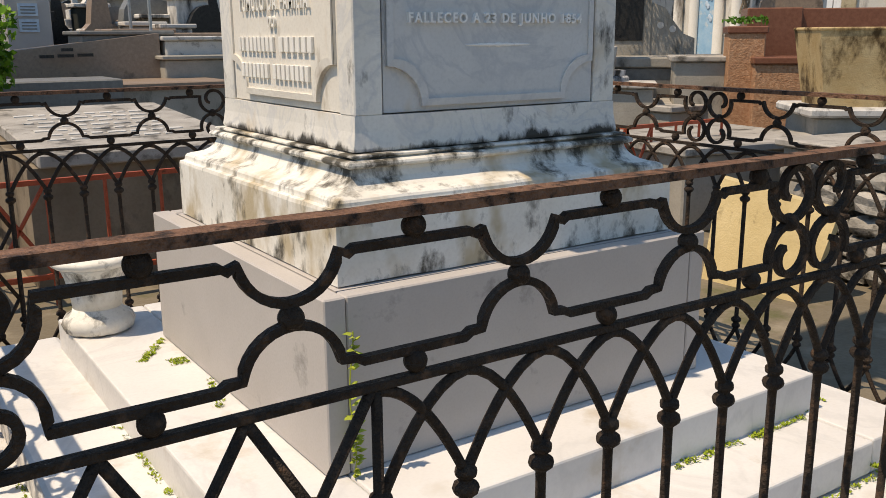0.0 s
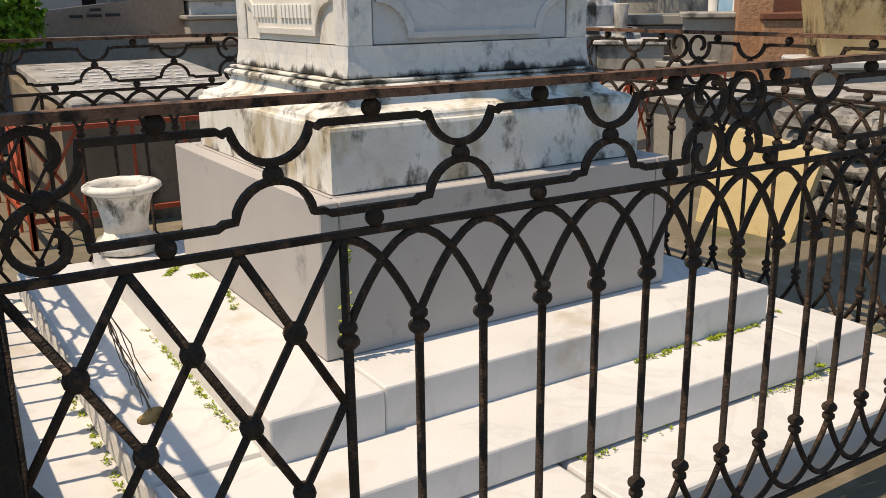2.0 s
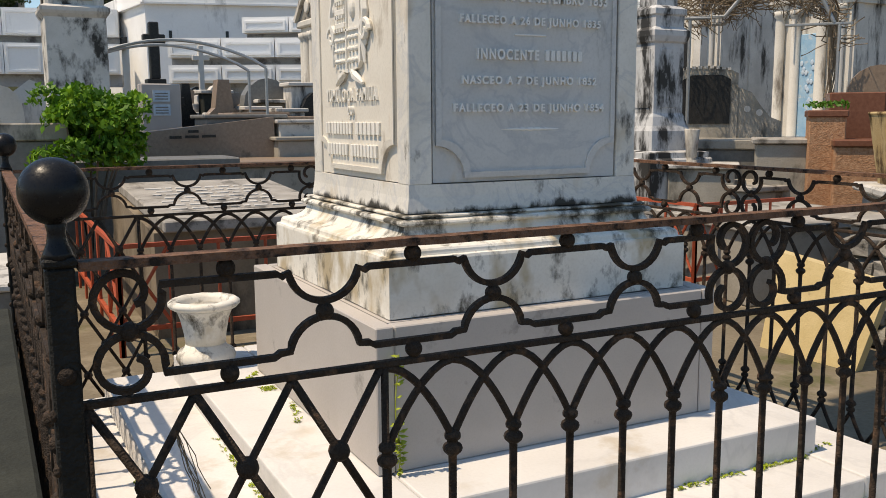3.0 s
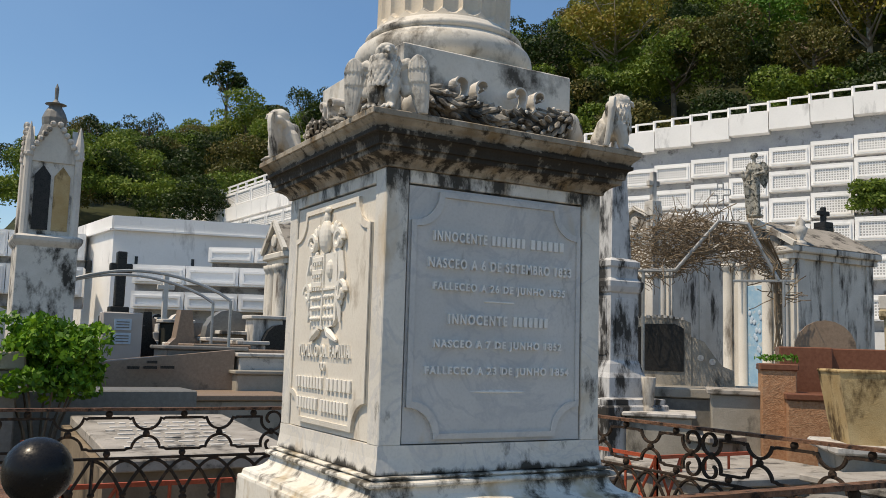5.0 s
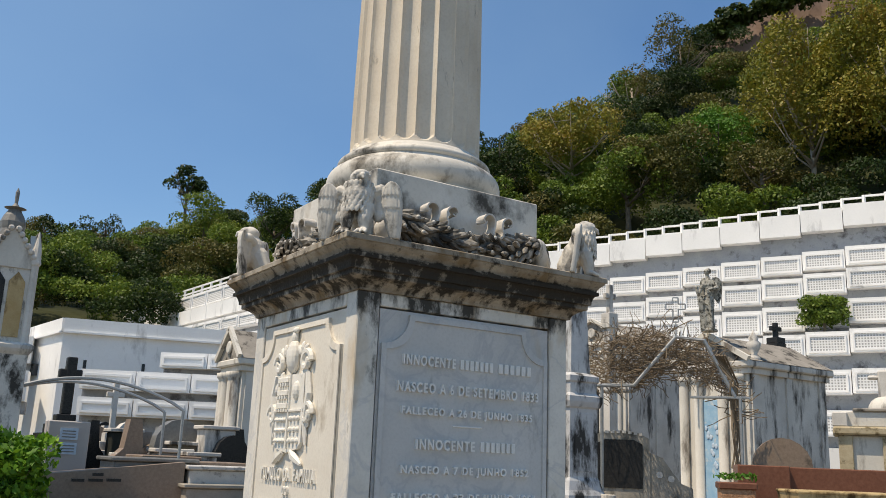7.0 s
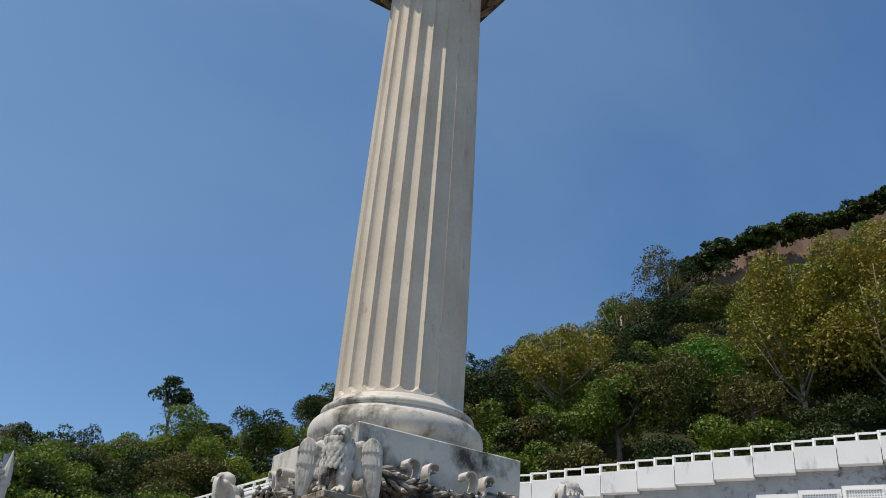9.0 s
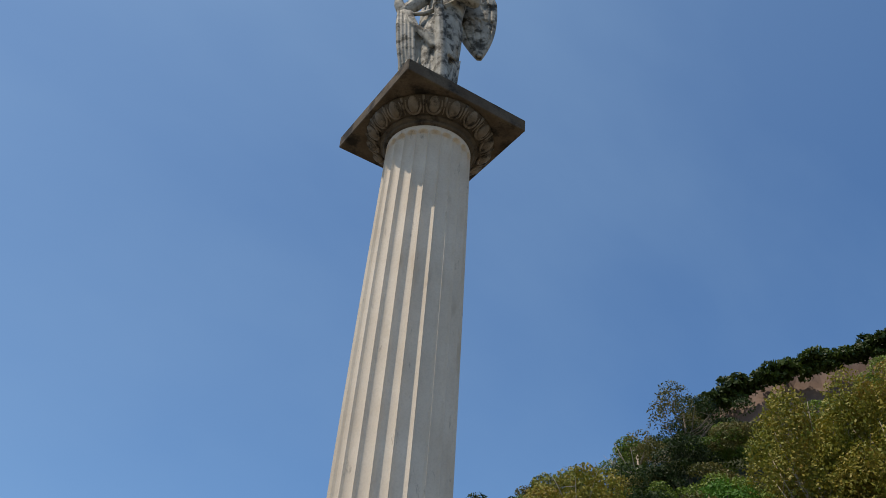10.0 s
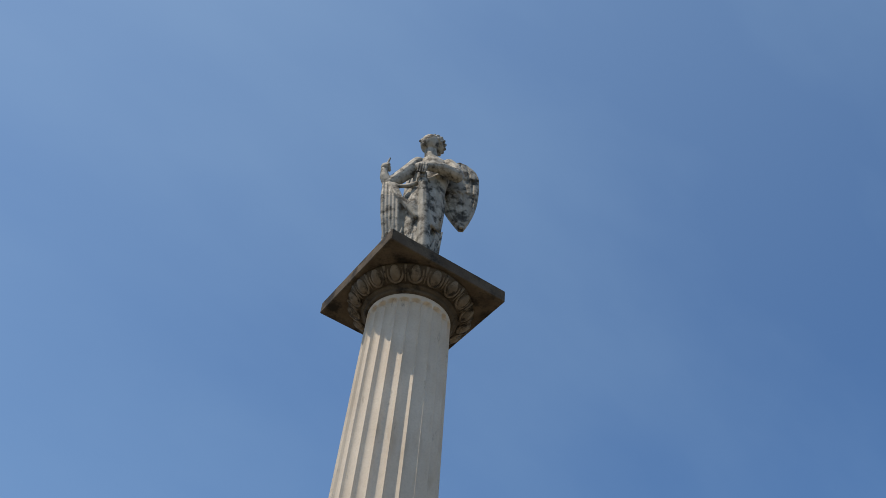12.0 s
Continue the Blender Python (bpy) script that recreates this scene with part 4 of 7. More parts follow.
def angel_form():
    bm = bmesh.new()
    lathe(bm, [(0.21, 0.0), (0.21, 0.05), (0.19, 0.06)], 24)
    # robe round the legs, weight on one hip
    loft(bm, [(-0.03, -0.01, 0.05, 0.165, 0.15), (-0.03, -0.01, 0.25, 0.158, 0.145), (-0.03, -0.015, 0.5, 0.156, 0.145), (-0.025, -0.02, 0.75, 0.160, 0.148), (-0.01, -0.02, 0.92, 0.148, 0.138)], 13, 0.06, 3.0)
    # bare torso
    loft(bm, [(0.0, -0.02, 0.85, 0.132, 0.125), (0.012, -0.015, 1.0, 0.118, 0.112), (0.018, -0.01, 1.12, 0.125, 0.112), (0.02, -0.005, 1.25, 0.142, 0.105), (0.018, 0, 1.34, 0.132, 0.085), (0.01, 0, 1.41, 0.06, 0.055)], 5, 0.012, 3.0)
    for sx in (-0.045, 0.085):
        ball(bm, (sx, -0.085, 1.225), 0.06, 14, 10, (1.0, 0.5, 0.8))
    # neck and raised head with short curls
    limb(bm, [(0.005, 0, 1.38), (-0.012, -0.004, 1.50)], [0.056, 0.048], 12)
    ball(bm, (-0.024, -0.012, 1.590), 0.080, 20, 14, (0.95, 0.92, 1.15))
    ball(bm, (0.012, 0.012, 1.612), 0.080, 18, 12, (0.95, 1, 1.0))
    ball(bm, (-0.062, -0.03, 1.545), 0.030, 12, 8, (1, 1.1, 0.9))
    limb(bm, [(-0.088, -0.03, 1.625), (-0.102, -0.034, 1.594)], [0.009, 0.010], 8)
    ball(bm, (-0.088, -0.032, 1.566), 0.013, 8, 6, (0.8, 1.5, 0.6))
    for k in range(60):
        z = 1 - 1.5 * (k + 0.5) / 60
        a = k * 2.39996
        q = Vector((math.sqrt(1 - z * z) * math.cos(a), math.sqrt(1 - z * z) * math.sin(a), z))
        if q.x < -0.55 and q.z < 0.6:
            continue
        ball(bm, Vector((0.012, 0.012, 1.612)) + q * 0.077, 0.0135, 8, 6)
    # arm held out, forearm raised, pointing finger
    limb(bm, [(-0.09, -0.03, 1.31), (-0.18, -0.06, 1.14), (-0.265, -0.09, 0.985)], [0.060, 0.052, 0.046], 12)
    limb(bm, [(-0.265, -0.09, 0.965), (-0.305, -0.10, 1.045), (-0.318, -0.105, 1.115)], [0.044, 0.036, 0.026], 12)
    ball(bm, (-0.312, -0.108, 1.15), 0.037, 12, 8, (0.95, 0.8, 1.1))
    for k in range(3):
        ball(bm, (-0.290 + 0.004 * k, -0.130 + 0.016 * k, 1.158 - 0.012 * k), 0.014, 8, 6)
    limb(bm, [(-0.305, -0.115, 1.165), (-0.290, -0.118, 1.245)], [0.011, 0.007], 8)
    # cloak hanging from the forearm
    loft(bm, [(-0.15, -0.07, 0.05, 0.080, 0.075), (-0.17, -0.08, 0.35, 0.075, 0.075), (-0.195, -0.085, 0.62, 0.070, 0.07), (-0.228, -0.09, 0.82, 0.062, 0.06), (-0.252, -0.095, 0.95, 0.046, 0.045)], 7, 0.10, 4.0)
    for k in range(5):
        f = k / 4
        limb(bm, [(-0.300 + 0.09 * f, -0.125, 0.95), (-0.285 + 0.10 * f, -0.150, 0.78), (-0.262 + 0.10 * f, -0.150, 0.58 - 0.03 * f), (-0.225 + 0.09 * f, -0.14, 0.34)], [0.010, 0.017, 0.016, 0.008], 8)
    # folds swept from the forearm round the hip, and from the shoulder across the belly
    for k in range(8):
        f = k / 7
        limb(bm, [(-0.265 + 0.05 * f, -0.125 - 0.01 * f, 0.96 - 0.02 * f), (-0.20 + 0.06 * f, -0.160, 0.80 - 0.08 * f), (-0.08 + 0.04 * f, -0.182, 0.68 - 0.11 * f), (0.05 + 0.02 * f, -0.170, 0.64 - 0.13 * f), (0.125, -0.10, 0.66 - 0.14 * f)], [0.010, 0.016, 0.017, 0.014, 0.006], 8)
    for k in range(5):
        f = k / 4
        limb(bm, [(0.115 - 0.04 * f, -0.09, 1.18 - 0.05 * f), (0.02 - 0.03 * f, -0.135, 1.03 - 0.03 * f), (-0.10 - 0.02 * f, -0.150, 0.93 - 0.02 * f), (-0.23, -0.125, 0.91 + 0.015 * f)], [0.007, 0.014, 0.016, 0.012], 8)
    fr = random.Random(12)
    for k in range(8):
        x0 = -0.15 + 0.038 * k
        limb(bm, [(x0 + 0.03, -0.148, fr.uniform(0.42, 0.54)), (x0 + fr.uniform(0.0, 0.02), -0.156, 0.28), (x0 - 0.005, -0.152, 0.05)], [0.006, fr.uniform(0.011, 0.017), 0.015], 8)
    # other arm bent across the body, hand resting on an upturned torch
    limb(bm, [(0.135, -0.02, 1.325), (0.185, -0.06, 1.23), (0.205, -0.10, 1.14)], [0.062, 0.056, 0.050], 12)
    limb(bm, [(0.205, -0.10, 1.13), (0.09, -0.170, 1.115), (-0.01, -0.200, 1.085)], [0.050, 0.043, 0.030], 12)
    ball(bm, (-0.04, -0.208, 1.065), 0.036, 12, 8, (1.2, 0.8, 0.9))
    for k in range(4):
        limb(bm, [(-0.062 + 0.017 * k, -0.232, 1.065), (-0.068 + 0.017 * k, -0.228, 0.985)], [0.011, 0.008], 8)
    loft(bm, [(0.045, -0.165, 0.06, 0.052, 0.052), (0.028, -0.172, 0.4, 0.044, 0.044), (0.0, -0.18, 0.75, 0.037, 0.037), (-0.035, -0.190, 1.02, 0.030, 0.030)], 6, 0.07, 9.0, 40)
    for z, r in ((0.10, 0.058), (0.16, 0.054), (0.95, 0.04)):
        ball(bm, (0.045 - 0.08 * z, -0.165 - 0.025 * z, z), r, 14, 8, (1, 1, 0.25))
    # wings hanging from the shoulders
    wing_blade(bm, 0.212, 1.47, 0.765, 0.155, 0.085, 1, 0.045, 0.0, 2.8, 0.9)
    wing_blade(bm, -0.08, 1.47, 0.80, 0.10, 0.19, -1, 0.045, 0.0, 2.8, 0.9)
    limb(bm, [(0.10, 0.06, 1.28), (0.17, 0.085, 1.36)], [0.05, 0.04], 10)
    return bm


shaped("angel_statue", angel_form(), ANGEL, "weathered robed marble angel pointing upwards on top of the column", "statue", "", 0.0042, (CX, CY, 5.655), radians(-32.3), 0.965)

# ---- urn on the upper tread ----
urn = thing("urn", (0.766, 3.575, 0.422), "small white marble urn with a rolled rim", "urn")
prof = [(0.07, 0.0), (0.092, 0.006), (0.098, 0.03), (0.09, 0.055), (0.072, 0.07), (0.068, 0.085), (0.072, 0.13), (0.082, 0.19), (0.093, 0.225), (0.112, 0.238), (0.122, 0.25), (0.121, 0.262), (0.108, 0.272), (0.09, 0.27), (0.082, 0.255), (0.07, 0.18), (0.05, 0.12), (0.01, 0.11)]
for piece, p0, p1 in (("foot", 0, 6), ("bowl", 5, 10), ("rim", 9, len(prof))):
    bm = bmesh.new()
    lathe(bm, [(r * 1.36, z * 1.13) for r, z in prof[p0:p1]], 40)
    for v in bm.verts:
        a = math.atan2(v.co.y, v.co.x)
        if 0.003 < v.co.z < 0.068:
            # gadroons round the foot
            k = 1 + 0.05 * abs(math.sin(a * 8))
            v.co.x *= k
            v.co.y *= k
        if v.co.z > 0.245 and math.hypot(v.co.x, v.co.y) > 0.1:
            v.co.z += 0.0012 * math.sin(a * 10)
    part(piece, bm, PLINTH, urn, smooth=True)


# ---- moss, weeds and litter ----
def tuft(name, spots, mat, label, size=0.02, category="moss"):
    bm = bmesh.new()
    rnd = random.Random(len(spots))
    for (x, y, z) in spots:
        for k in range(5):
            a = rnd.uniform(0, 6.28)
            d = Vector((math.cos(a), math.sin(a), rnd.uniform(0.2, 1.2))).normalized() * size * rnd.uniform(0.5, 1.2)
            s = Vector((-math.sin(a), math.cos(a), 0)) * size * 0.3
            p = Vector((x, y, z)) + Vector((rnd.uniform(-1, 1), rnd.uniform(-1, 1), 0)) * size * 0.6
            bm.faces.new([bm.verts.new(v) for v in (p, p + d * 0.5 + s, p + d, p + d * 0.5 - s)])
    return solo(name, bm, mat, label, category, kind="stuff")


rnd = random.Random(3)
runs = []
for (x0, y0, x1, y1, z, n) in ((1.95, 1.645, 2.25, 1.652, 0.286, 50), (2.3, 1.645, 2.6, 1.652, 0.286, 70), (2.25, 1.39, 2.75, 1.395, 0.17, 40), (0.633, 1.9, 0.645, 2.9, 0.297, 70), (0.33, 1.75, 0.335, 2.9, 0.17, 70),
                              (1.5, 1.392, 1.9, 1.394, 0.17, 20), (2.602, 1.39, 2.605, 1.40, 0.2, 20), (0.8, 3.1, 0.93, 3.3, 0.42, 60), (0.88, 2.55, 0.94, 2.8, 0.42, 25), (2.6, 1.67, 2.75, 1.7, 0.289, 15)):
    for k in range(n):
        t = rnd.random() ** 1.3
        runs.append((x0 + (x1 - x0) * t + rnd.gauss(0, 0.006), y0 + (y1 - y0) * t + rnd.gauss(0, 0.006), z))
runs += [(0.88 + 0.012 * (k % 5), 3.0 + 0.011 * (k // 5), 0.42) for k in range(30)]
tuft("moss", runs, MOSS, "yellow-green moss tufts along the marble joints", 0.012)


def weed():
    w = thing("weed_plant", (1.005, 1.912, 0.421), "yellow-green weed growing up the joint of the grey block", "weed")
    bm = bmesh.new()
    pts = [(0.0 + 0.008 * math.sin(k), -0.004 - 0.003 * (k % 2), 0.05 * k) for k in range(9)]
    tube(bm, pts, 0.002, 5)
    part("stem", bm, LEAFY, w)
    rnd = random.Random(8)
    for k in range(60):
        z = rnd.choice((rnd.uniform(0.0, 0.13), rnd.uniform(0.3, 0.4), rnd.uniform(0.05, 0.4)))
        a = rnd.uniform(-math.pi, 0)
        bm = bmesh.new()
        p = Vector((0.005 * math.sin(z * 20), -0.006, z))
        d = Vector((math.cos(a), math.sin(a) * 0.8, rnd.uniform(-0.3, 0.7))).normalized() * rnd.uniform(0.018, 0.038)
        s = d.cross(Vector((0, 0, 1))).normalized() * d.length * 0.33
        up = Vector((0, 0, 0.004))
        v = [bm.verts.new(q) for q in (p, p + d * 0.45 + s - up, p + d, p + d * 0.45 - s - up, p + d * 0.5 + up)]
        for f in ((0, 1, 4), (1, 2, 4), (2, 3, 4), (3, 0, 4)):
            bm.faces.new([v[i] for i in f])
        part("leaf", bm, LEAFY, w)
    return w


weed()
bm = bmesh.new()
rnd = random.Random(4)
for k in range(7):
    p = Vector((0.175 + rnd.uniform(-0.004, 0.004), 1.05, 0.985))
    pts = [p]
    for j in range(9):
        p = p + Vector((0.008 + rnd.uniform(-0.006, 0.006), rnd.uniform(-0.004, 0.012), -0.027))
        pts.append(p)
    tube(bm, pts[:6 + k % 4], 0.0009, 4)
solo("dead_twig", bm, TWIG, "dry grey twig hanging from the iron fence", "twig")
bm = bmesh.new()
for k, (dx, dz) in enumerate(((0, 0), (0.012, 0.008), (0.024, -0.004))):
    ball(bm, (0.222 + dx, 1.07, 0.785 + dz), 0.016, 8, 5, (1.2, 0.25, 0.7))
solo("dead_leaf", bm, STRAW, "curled straw-coloured dead leaf caught on the twig", "leaf")

# ---- the cemetery round about: places by bearing and distance from the viewing spot ----
VX, VY, VZ = -0.183, -0.663, 1.717


def spot(bearing, dist):
    a = radians(bearing + 0.65)
    return VX + dist * math.sin(a), VY + dist * math.cos(a)


def lvl(elev, dist):
    return VZ + dist * math.tan(radians(elev + 0.98))


def lvl_w(elev, dist):
    """The same for the graves on the west side."""
    return VZ + dist * math.tan(radians(elev + 0.45))


CONCRETE = surface("old_concrete", (0.27, 0.25, 0.21), (0.38, 0.35, 0.30), 3, 0.85, bump=0.3, fine=50, dirt=(0.06, 0.055, 0.045), amount=0.42, dirt_scale=2.5, stretch=(1, 1, 0.5))
LEDGER = surface("pale_ledger_marble", (0.46, 0.44, 0.41), (0.60, 0.58, 0.54), 4, 0.6, bump=0.15, dirt=(0.12, 0.11, 0.10), amount=0.44, dirt_scale=5)
GRIMY = surface('grimy_ledger_marble', (0.27, 0.25, 0.22), (0.42, 0.39, 0.35), 5, 0.65, bump=0.15, dirt=(0.09, 0.082, 0.07), amount=0.46, dirt_scale=5)
DARKTOMB = surface('mossy_dark_tomb', (0.022, 0.024, 0.02), (0.04, 0.042, 0.034), 5, 0.8, bump=0.3)
BODY = surface('brown_stained_concrete', (0.17, 0.132, 0.088), (0.26, 0.21, 0.15), 3, 0.85, bump=0.3, fine=50, dirt=(0.05, 0.042, 0.032), amount=0.45, dirt_scale=2.5, stretch=(1, 1, 0.5))
SLATE = surface("dark_grey_granite", (0.14, 0.137, 0.125), (0.20, 0.195, 0.18), 20, 0.45, bump=0.03, spec=0.5)
BLACKG = surface("black_granite", (0.018, 0.018, 0.018), (0.035, 0.034, 0.033), 30, 0.3, bump=0.02)
BROWN = surface("brown_granite", (0.22, 0.16, 0.115), (0.29, 0.215, 0.155), 25, 0.5, bump=0.05, dirt=(0.10, 0.075, 0.055), amount=0.3, spec=0.4)
REDG = surface("red_granite", (0.145, 0.058, 0.035), (0.20, 0.09, 0.055), 25, 0.35, bump=0.06)
PINKG = surface("rough_pink_granite", (0.33, 0.165, 0.085), (0.47, 0.28, 0.165), 30, 0.85, bump=0.9, fine=60)
OCHRE = surface("ochre_plaster", (0.48, 0.37, 0.18), (0.58, 0.46, 0.25), 4, 0.85, bump=0.3, dirt=(0.12, 0.085, 0.04), amount=0.37, dirt_scale=4)
OCHRE_B = surface("stained_ochre_stone", (0.42, 0.29, 0.13), (0.52, 0.40, 0.22), 5, 0.85, bump=0.4, dirt=(0.07, 0.04, 0.016), amount=0.5, dirt_scale=4, stretch=(1, 1, 0.6))
REDIRON = surface("red_painted_iron", (0.36, 0.07, 0.03), (0.45, 0.10, 0.05), 20, 0.5, bump=0.2, dirt=(0.12, 0.04, 0.02), amount=0.35, dirt_scale=20)
PIPE = surface("galvanised_pipe", (0.30, 0.31, 0.31), (0.40, 0.41, 0.41), 20, 0.45, metal=0.6, bump=0.05)
WHITEWASH = surface("whitewashed_wall", (0.76, 0.76, 0.75), (0.84, 0.84, 0.83), 0.6, 0.85, bump=0.1, fine=12, fine_mix=0.1, dirt=(0.42, 0.42, 0.42), amount=0.33, dirt_scale=0.9, stretch=(1, 1, 0.35))
GREYBAND = surface("grey_recess", (0.26, 0.28, 0.31), (0.36, 0.38, 0.40), 1.0, 0.85, bump=0.1, fine=12, dirt=(0.10, 0.10, 0.11), amount=0.45, dirt_scale=1.5)
CHAPEL = surface("weathered_chapel_plaster", (0.48, 0.455, 0.415), (0.66, 0.63, 0.58), 1.5, 0.85, bump=0.2, fine=30, dirt=(0.045, 0.041, 0.037), amount=0.47, dirt_scale=2.8, stretch=(1, 1, 0.24))
CHAPEL_L = surface("pale_chapel_plaster", (0.56, 0.53, 0.47), (0.66, 0.63, 0.57), 1.5, 0.85, bump=0.2, fine=30, dirt=(0.16, 0.14, 0.12), amount=0.37, dirt_scale=2.2, stretch=(1, 1, 0.3))
LICHEN = surface("lichen_ochre_stone", (0.36, 0.29, 0.18), (0.50, 0.43, 0.30), 5, 0.85, bump=0.3, dirt=(0.10, 0.075, 0.035), amount=0.46, dirt_scale=5)
ROOF = surface("grimy_roof_slab", (0.24, 0.22, 0.19), (0.36, 0.33, 0.29), 2, 0.9, bump=0.4, dirt=(0.05, 0.045, 0.04), amount=0.48, dirt_scale=3)
BLUE = surface("flaking_blue_door_paint", (0.24, 0.42, 0.58), (0.36, 0.52, 0.64), 6, 0.6, bump=0.1, dirt=(0.55, 0.57, 0.56), amount=0.4, dirt_scale=6)
PAPER = surface("pale_blue_plate", (0.42, 0.52, 0.62), (0.55, 0.64, 0.72), 20, 0.5)
BRICKISH = surface("far_block_facade", (0.40, 0.31, 0.22), (0.48, 0.38, 0.28), 0.5, 0.9)
GLASS_D = surface("dark_window", (0.03, 0.035, 0.04), (0.05, 0.055, 0.06), 3, 0.2)
ROCK = surface("bare_rock_face", (0.12, 0.085, 0.068), (0.22, 0.16, 0.13), 0.05, 0.9, bump=0.8, fine=1.2, dirt=(0.10, 0.075, 0.065), amount=0.47, dirt_scale=0.09, stretch=(1, 1, 0.25))
TRUNK = surface("tree_bark", (0.10, 0.08, 0.06), (0.20, 0.17, 0.13), 5, 0.9, bump=0.4)
PALEBARK = surface("pale_bark", (0.30, 0.26, 0.20), (0.42, 0.37, 0.30), 5, 0.9, bump=0.4)


def niche_grid():
    m = bpy.data.materials.new("niche_grille")
    m.use_nodes = True
    nt = m.node_tree
    b = nt.nodes["Principled BSDF"]
    tc = nt.nodes.new("ShaderNodeTexCoord")
    br = nt.nodes.new("ShaderNodeTexBrick")
    br.offset = 0.0
    for k, v in (("Scale", 1.0), ("Mortar Size", 0.025), ("Brick Width", 0.105), ("Row Height", 0.105), ("Mortar Smooth", 0.3)):
        br.inputs[k].default_value = v
    br.inputs["Color1"].default_value = (0.30, 0.30, 0.30, 1)
    br.inputs["Color2"].default_value = (0.42, 0.42, 0.41, 1)
    br.inputs["Mortar"].default_value = (0.72, 0.72, 0.71, 1)
    nt.links.new(tc.outputs["UV"], br.inputs["Vector"])
    nt.links.new(br.outputs["Color"], b.inputs["Base Color"])
    b.inputs["Roughness"].default_value = 0.85
    return m


GRILLE = niche_grid()


def foliage(name, tones, big=0.05, rough=0.55):
    """Leaves whose tone changes from leaf to leaf and slowly over the place."""
    m = bpy.data.materials.new(name)
    m.use_nodes = True
    nt = m.node_tree
    b = nt.nodes["Principled BSDF"]
    geo = nt.nodes.new("ShaderNodeNewGeometry")
    cr = nt.nodes.new("ShaderNodeValToRGB")
    f = arith(nt, 'ADD', arith(nt, 'MULTIPLY', geo.outputs["Random Per Island"], 0.42), arith(nt, 'MULTIPLY', remap(nt, noise_at(nt, big, 3), 0.3, 0.7), 0.58))
    nt.links.new(f, cr.inputs[0])
    el = cr.color_ramp.elements
    while len(el) < len(tones):
        el.new(0.5)
    for i, t in enumerate(tones):
        el[i].position = i / (len(tones) - 1)
        el[i].color = (*t, 1)
    nt.links.new(cr.outputs[0], b.inputs["Base Color"])
    b.inputs["Roughness"].default_value = rough
    b.inputs["Specular IOR Level"].default_value = 0.3
    tr = nt.nodes.new("ShaderNodeBsdfTranslucent")
    nt.links.new(cr.outputs[0], tr.inputs["Color"])
    ms = nt.nodes.new("ShaderNodeMixShader")
    ms.inputs[0].default_value = 0.25
    out = nt.nodes["Material Output"]
    nt.links.new(b.outputs[0], ms.inputs[1])
    nt.links.new(tr.outputs[0], ms.inputs[2])
    nt.links.new(ms.outputs[0], out.inputs["Surface"])
    return m


WOODS = foliage("woodland_leaves", ((0.037, 0.068, 0.009), (0.092, 0.148, 0.016), (0.160, 0.222, 0.025), (0.246, 0.259, 0.034)))
WOODS_D = foliage("dark_woodland_leaves", ((0.010, 0.020, 0.004), (0.027, 0.050, 0.007), (0.060, 0.098, 0.013)))
YELLOWISH = foliage("yellowing_leaves", ((0.091, 0.112, 0.012), (0.172, 0.183, 0.020), (0.264, 0.223, 0.030), (0.243, 0.132, 0.036)), 0.25)
OLIVE = foliage("olive_leaves", ((0.045, 0.056, 0.012), (0.101, 0.101, 0.020), (0.172, 0.127, 0.036)), 0.25)
BRIGHT = foliage("bright_leaves", ((0.037, 0.112, 0.010), (0.075, 0.188, 0.019), (0.125, 0.250, 0.025)), 2.0)
BUSHM = foliage("bush_leaves", ((0.020, 0.060, 0.006), (0.065, 0.165, 0.010), (0.16, 0.32, 0.018), (0.28, 0.43, 0.030)), 3.0, 0.6)


def raw_mesh(name, verts, faces, mat, parent=None):
    me = bpy.data.meshes.new(name)
    me.from_pydata(verts, [], faces)
    me.materials.append(mat)
    ob = new(name, me)
    if parent:
        ob.parent = parent
    return ob


def leaf_verts(rng, lobes, per, size):
    """Leaf quads over rounded lobes (centre, radii); numpy arrays of corners."""
    out = []
    for c, rad in lobes:
        n = max(6, int(per * (rad[0] * rad[1] * rad[2]) ** 0.667))
        d = rng.normal(size=(n, 3))
        d /= np.linalg.norm(d, axis=1)[:, None]
        d[:, 2] = np.where(d[:, 2] < -0.35, -d[:, 2], d[:, 2])
        p = np.array(c) + d * np.array(rad) * rng.uniform(0.72, 1.1, (n, 1))
        a = rng.normal(size=(n, 3))
        a /= np.linalg.norm(a, axis=1)[:, None]
        b = np.cross(a, d + 0.5 * rng.normal(size=(n, 3)))
        b /= np.linalg.norm(b, axis=1)[:, None] + 1e-6
        s = size * rng.uniform(0.5, 1.3, (n, 1))
        out.append(np.stack([p - a * s, p + b * s * 0.55, p + a * s, p - b * s * 0.55], 1))
    return np.concatenate(out)


def leaf_object(name, rng, lobes, per, size, mat, parent=None):
    q = leaf_verts(rng, lobes, per, size)
    n = len(q)
    me = bpy.data.meshes.new(name)
    me.vertices.add(n * 4)
    me.vertices.foreach_set("co", q.reshape(-1))
    me.loops.add(n * 4)
    me.loops.foreach_set("vertex_index", np.arange(n * 4, dtype=np.int32))
    me.polygons.add(n)
    me.polygons.foreach_set("loop_start", np.arange(0, n * 4, 4, dtype=np.int32))
    me.update(calc_edges=True)
    me.materials.append(mat)
    ob = new(name, me)
    if parent:
        ob.parent = parent
    return ob


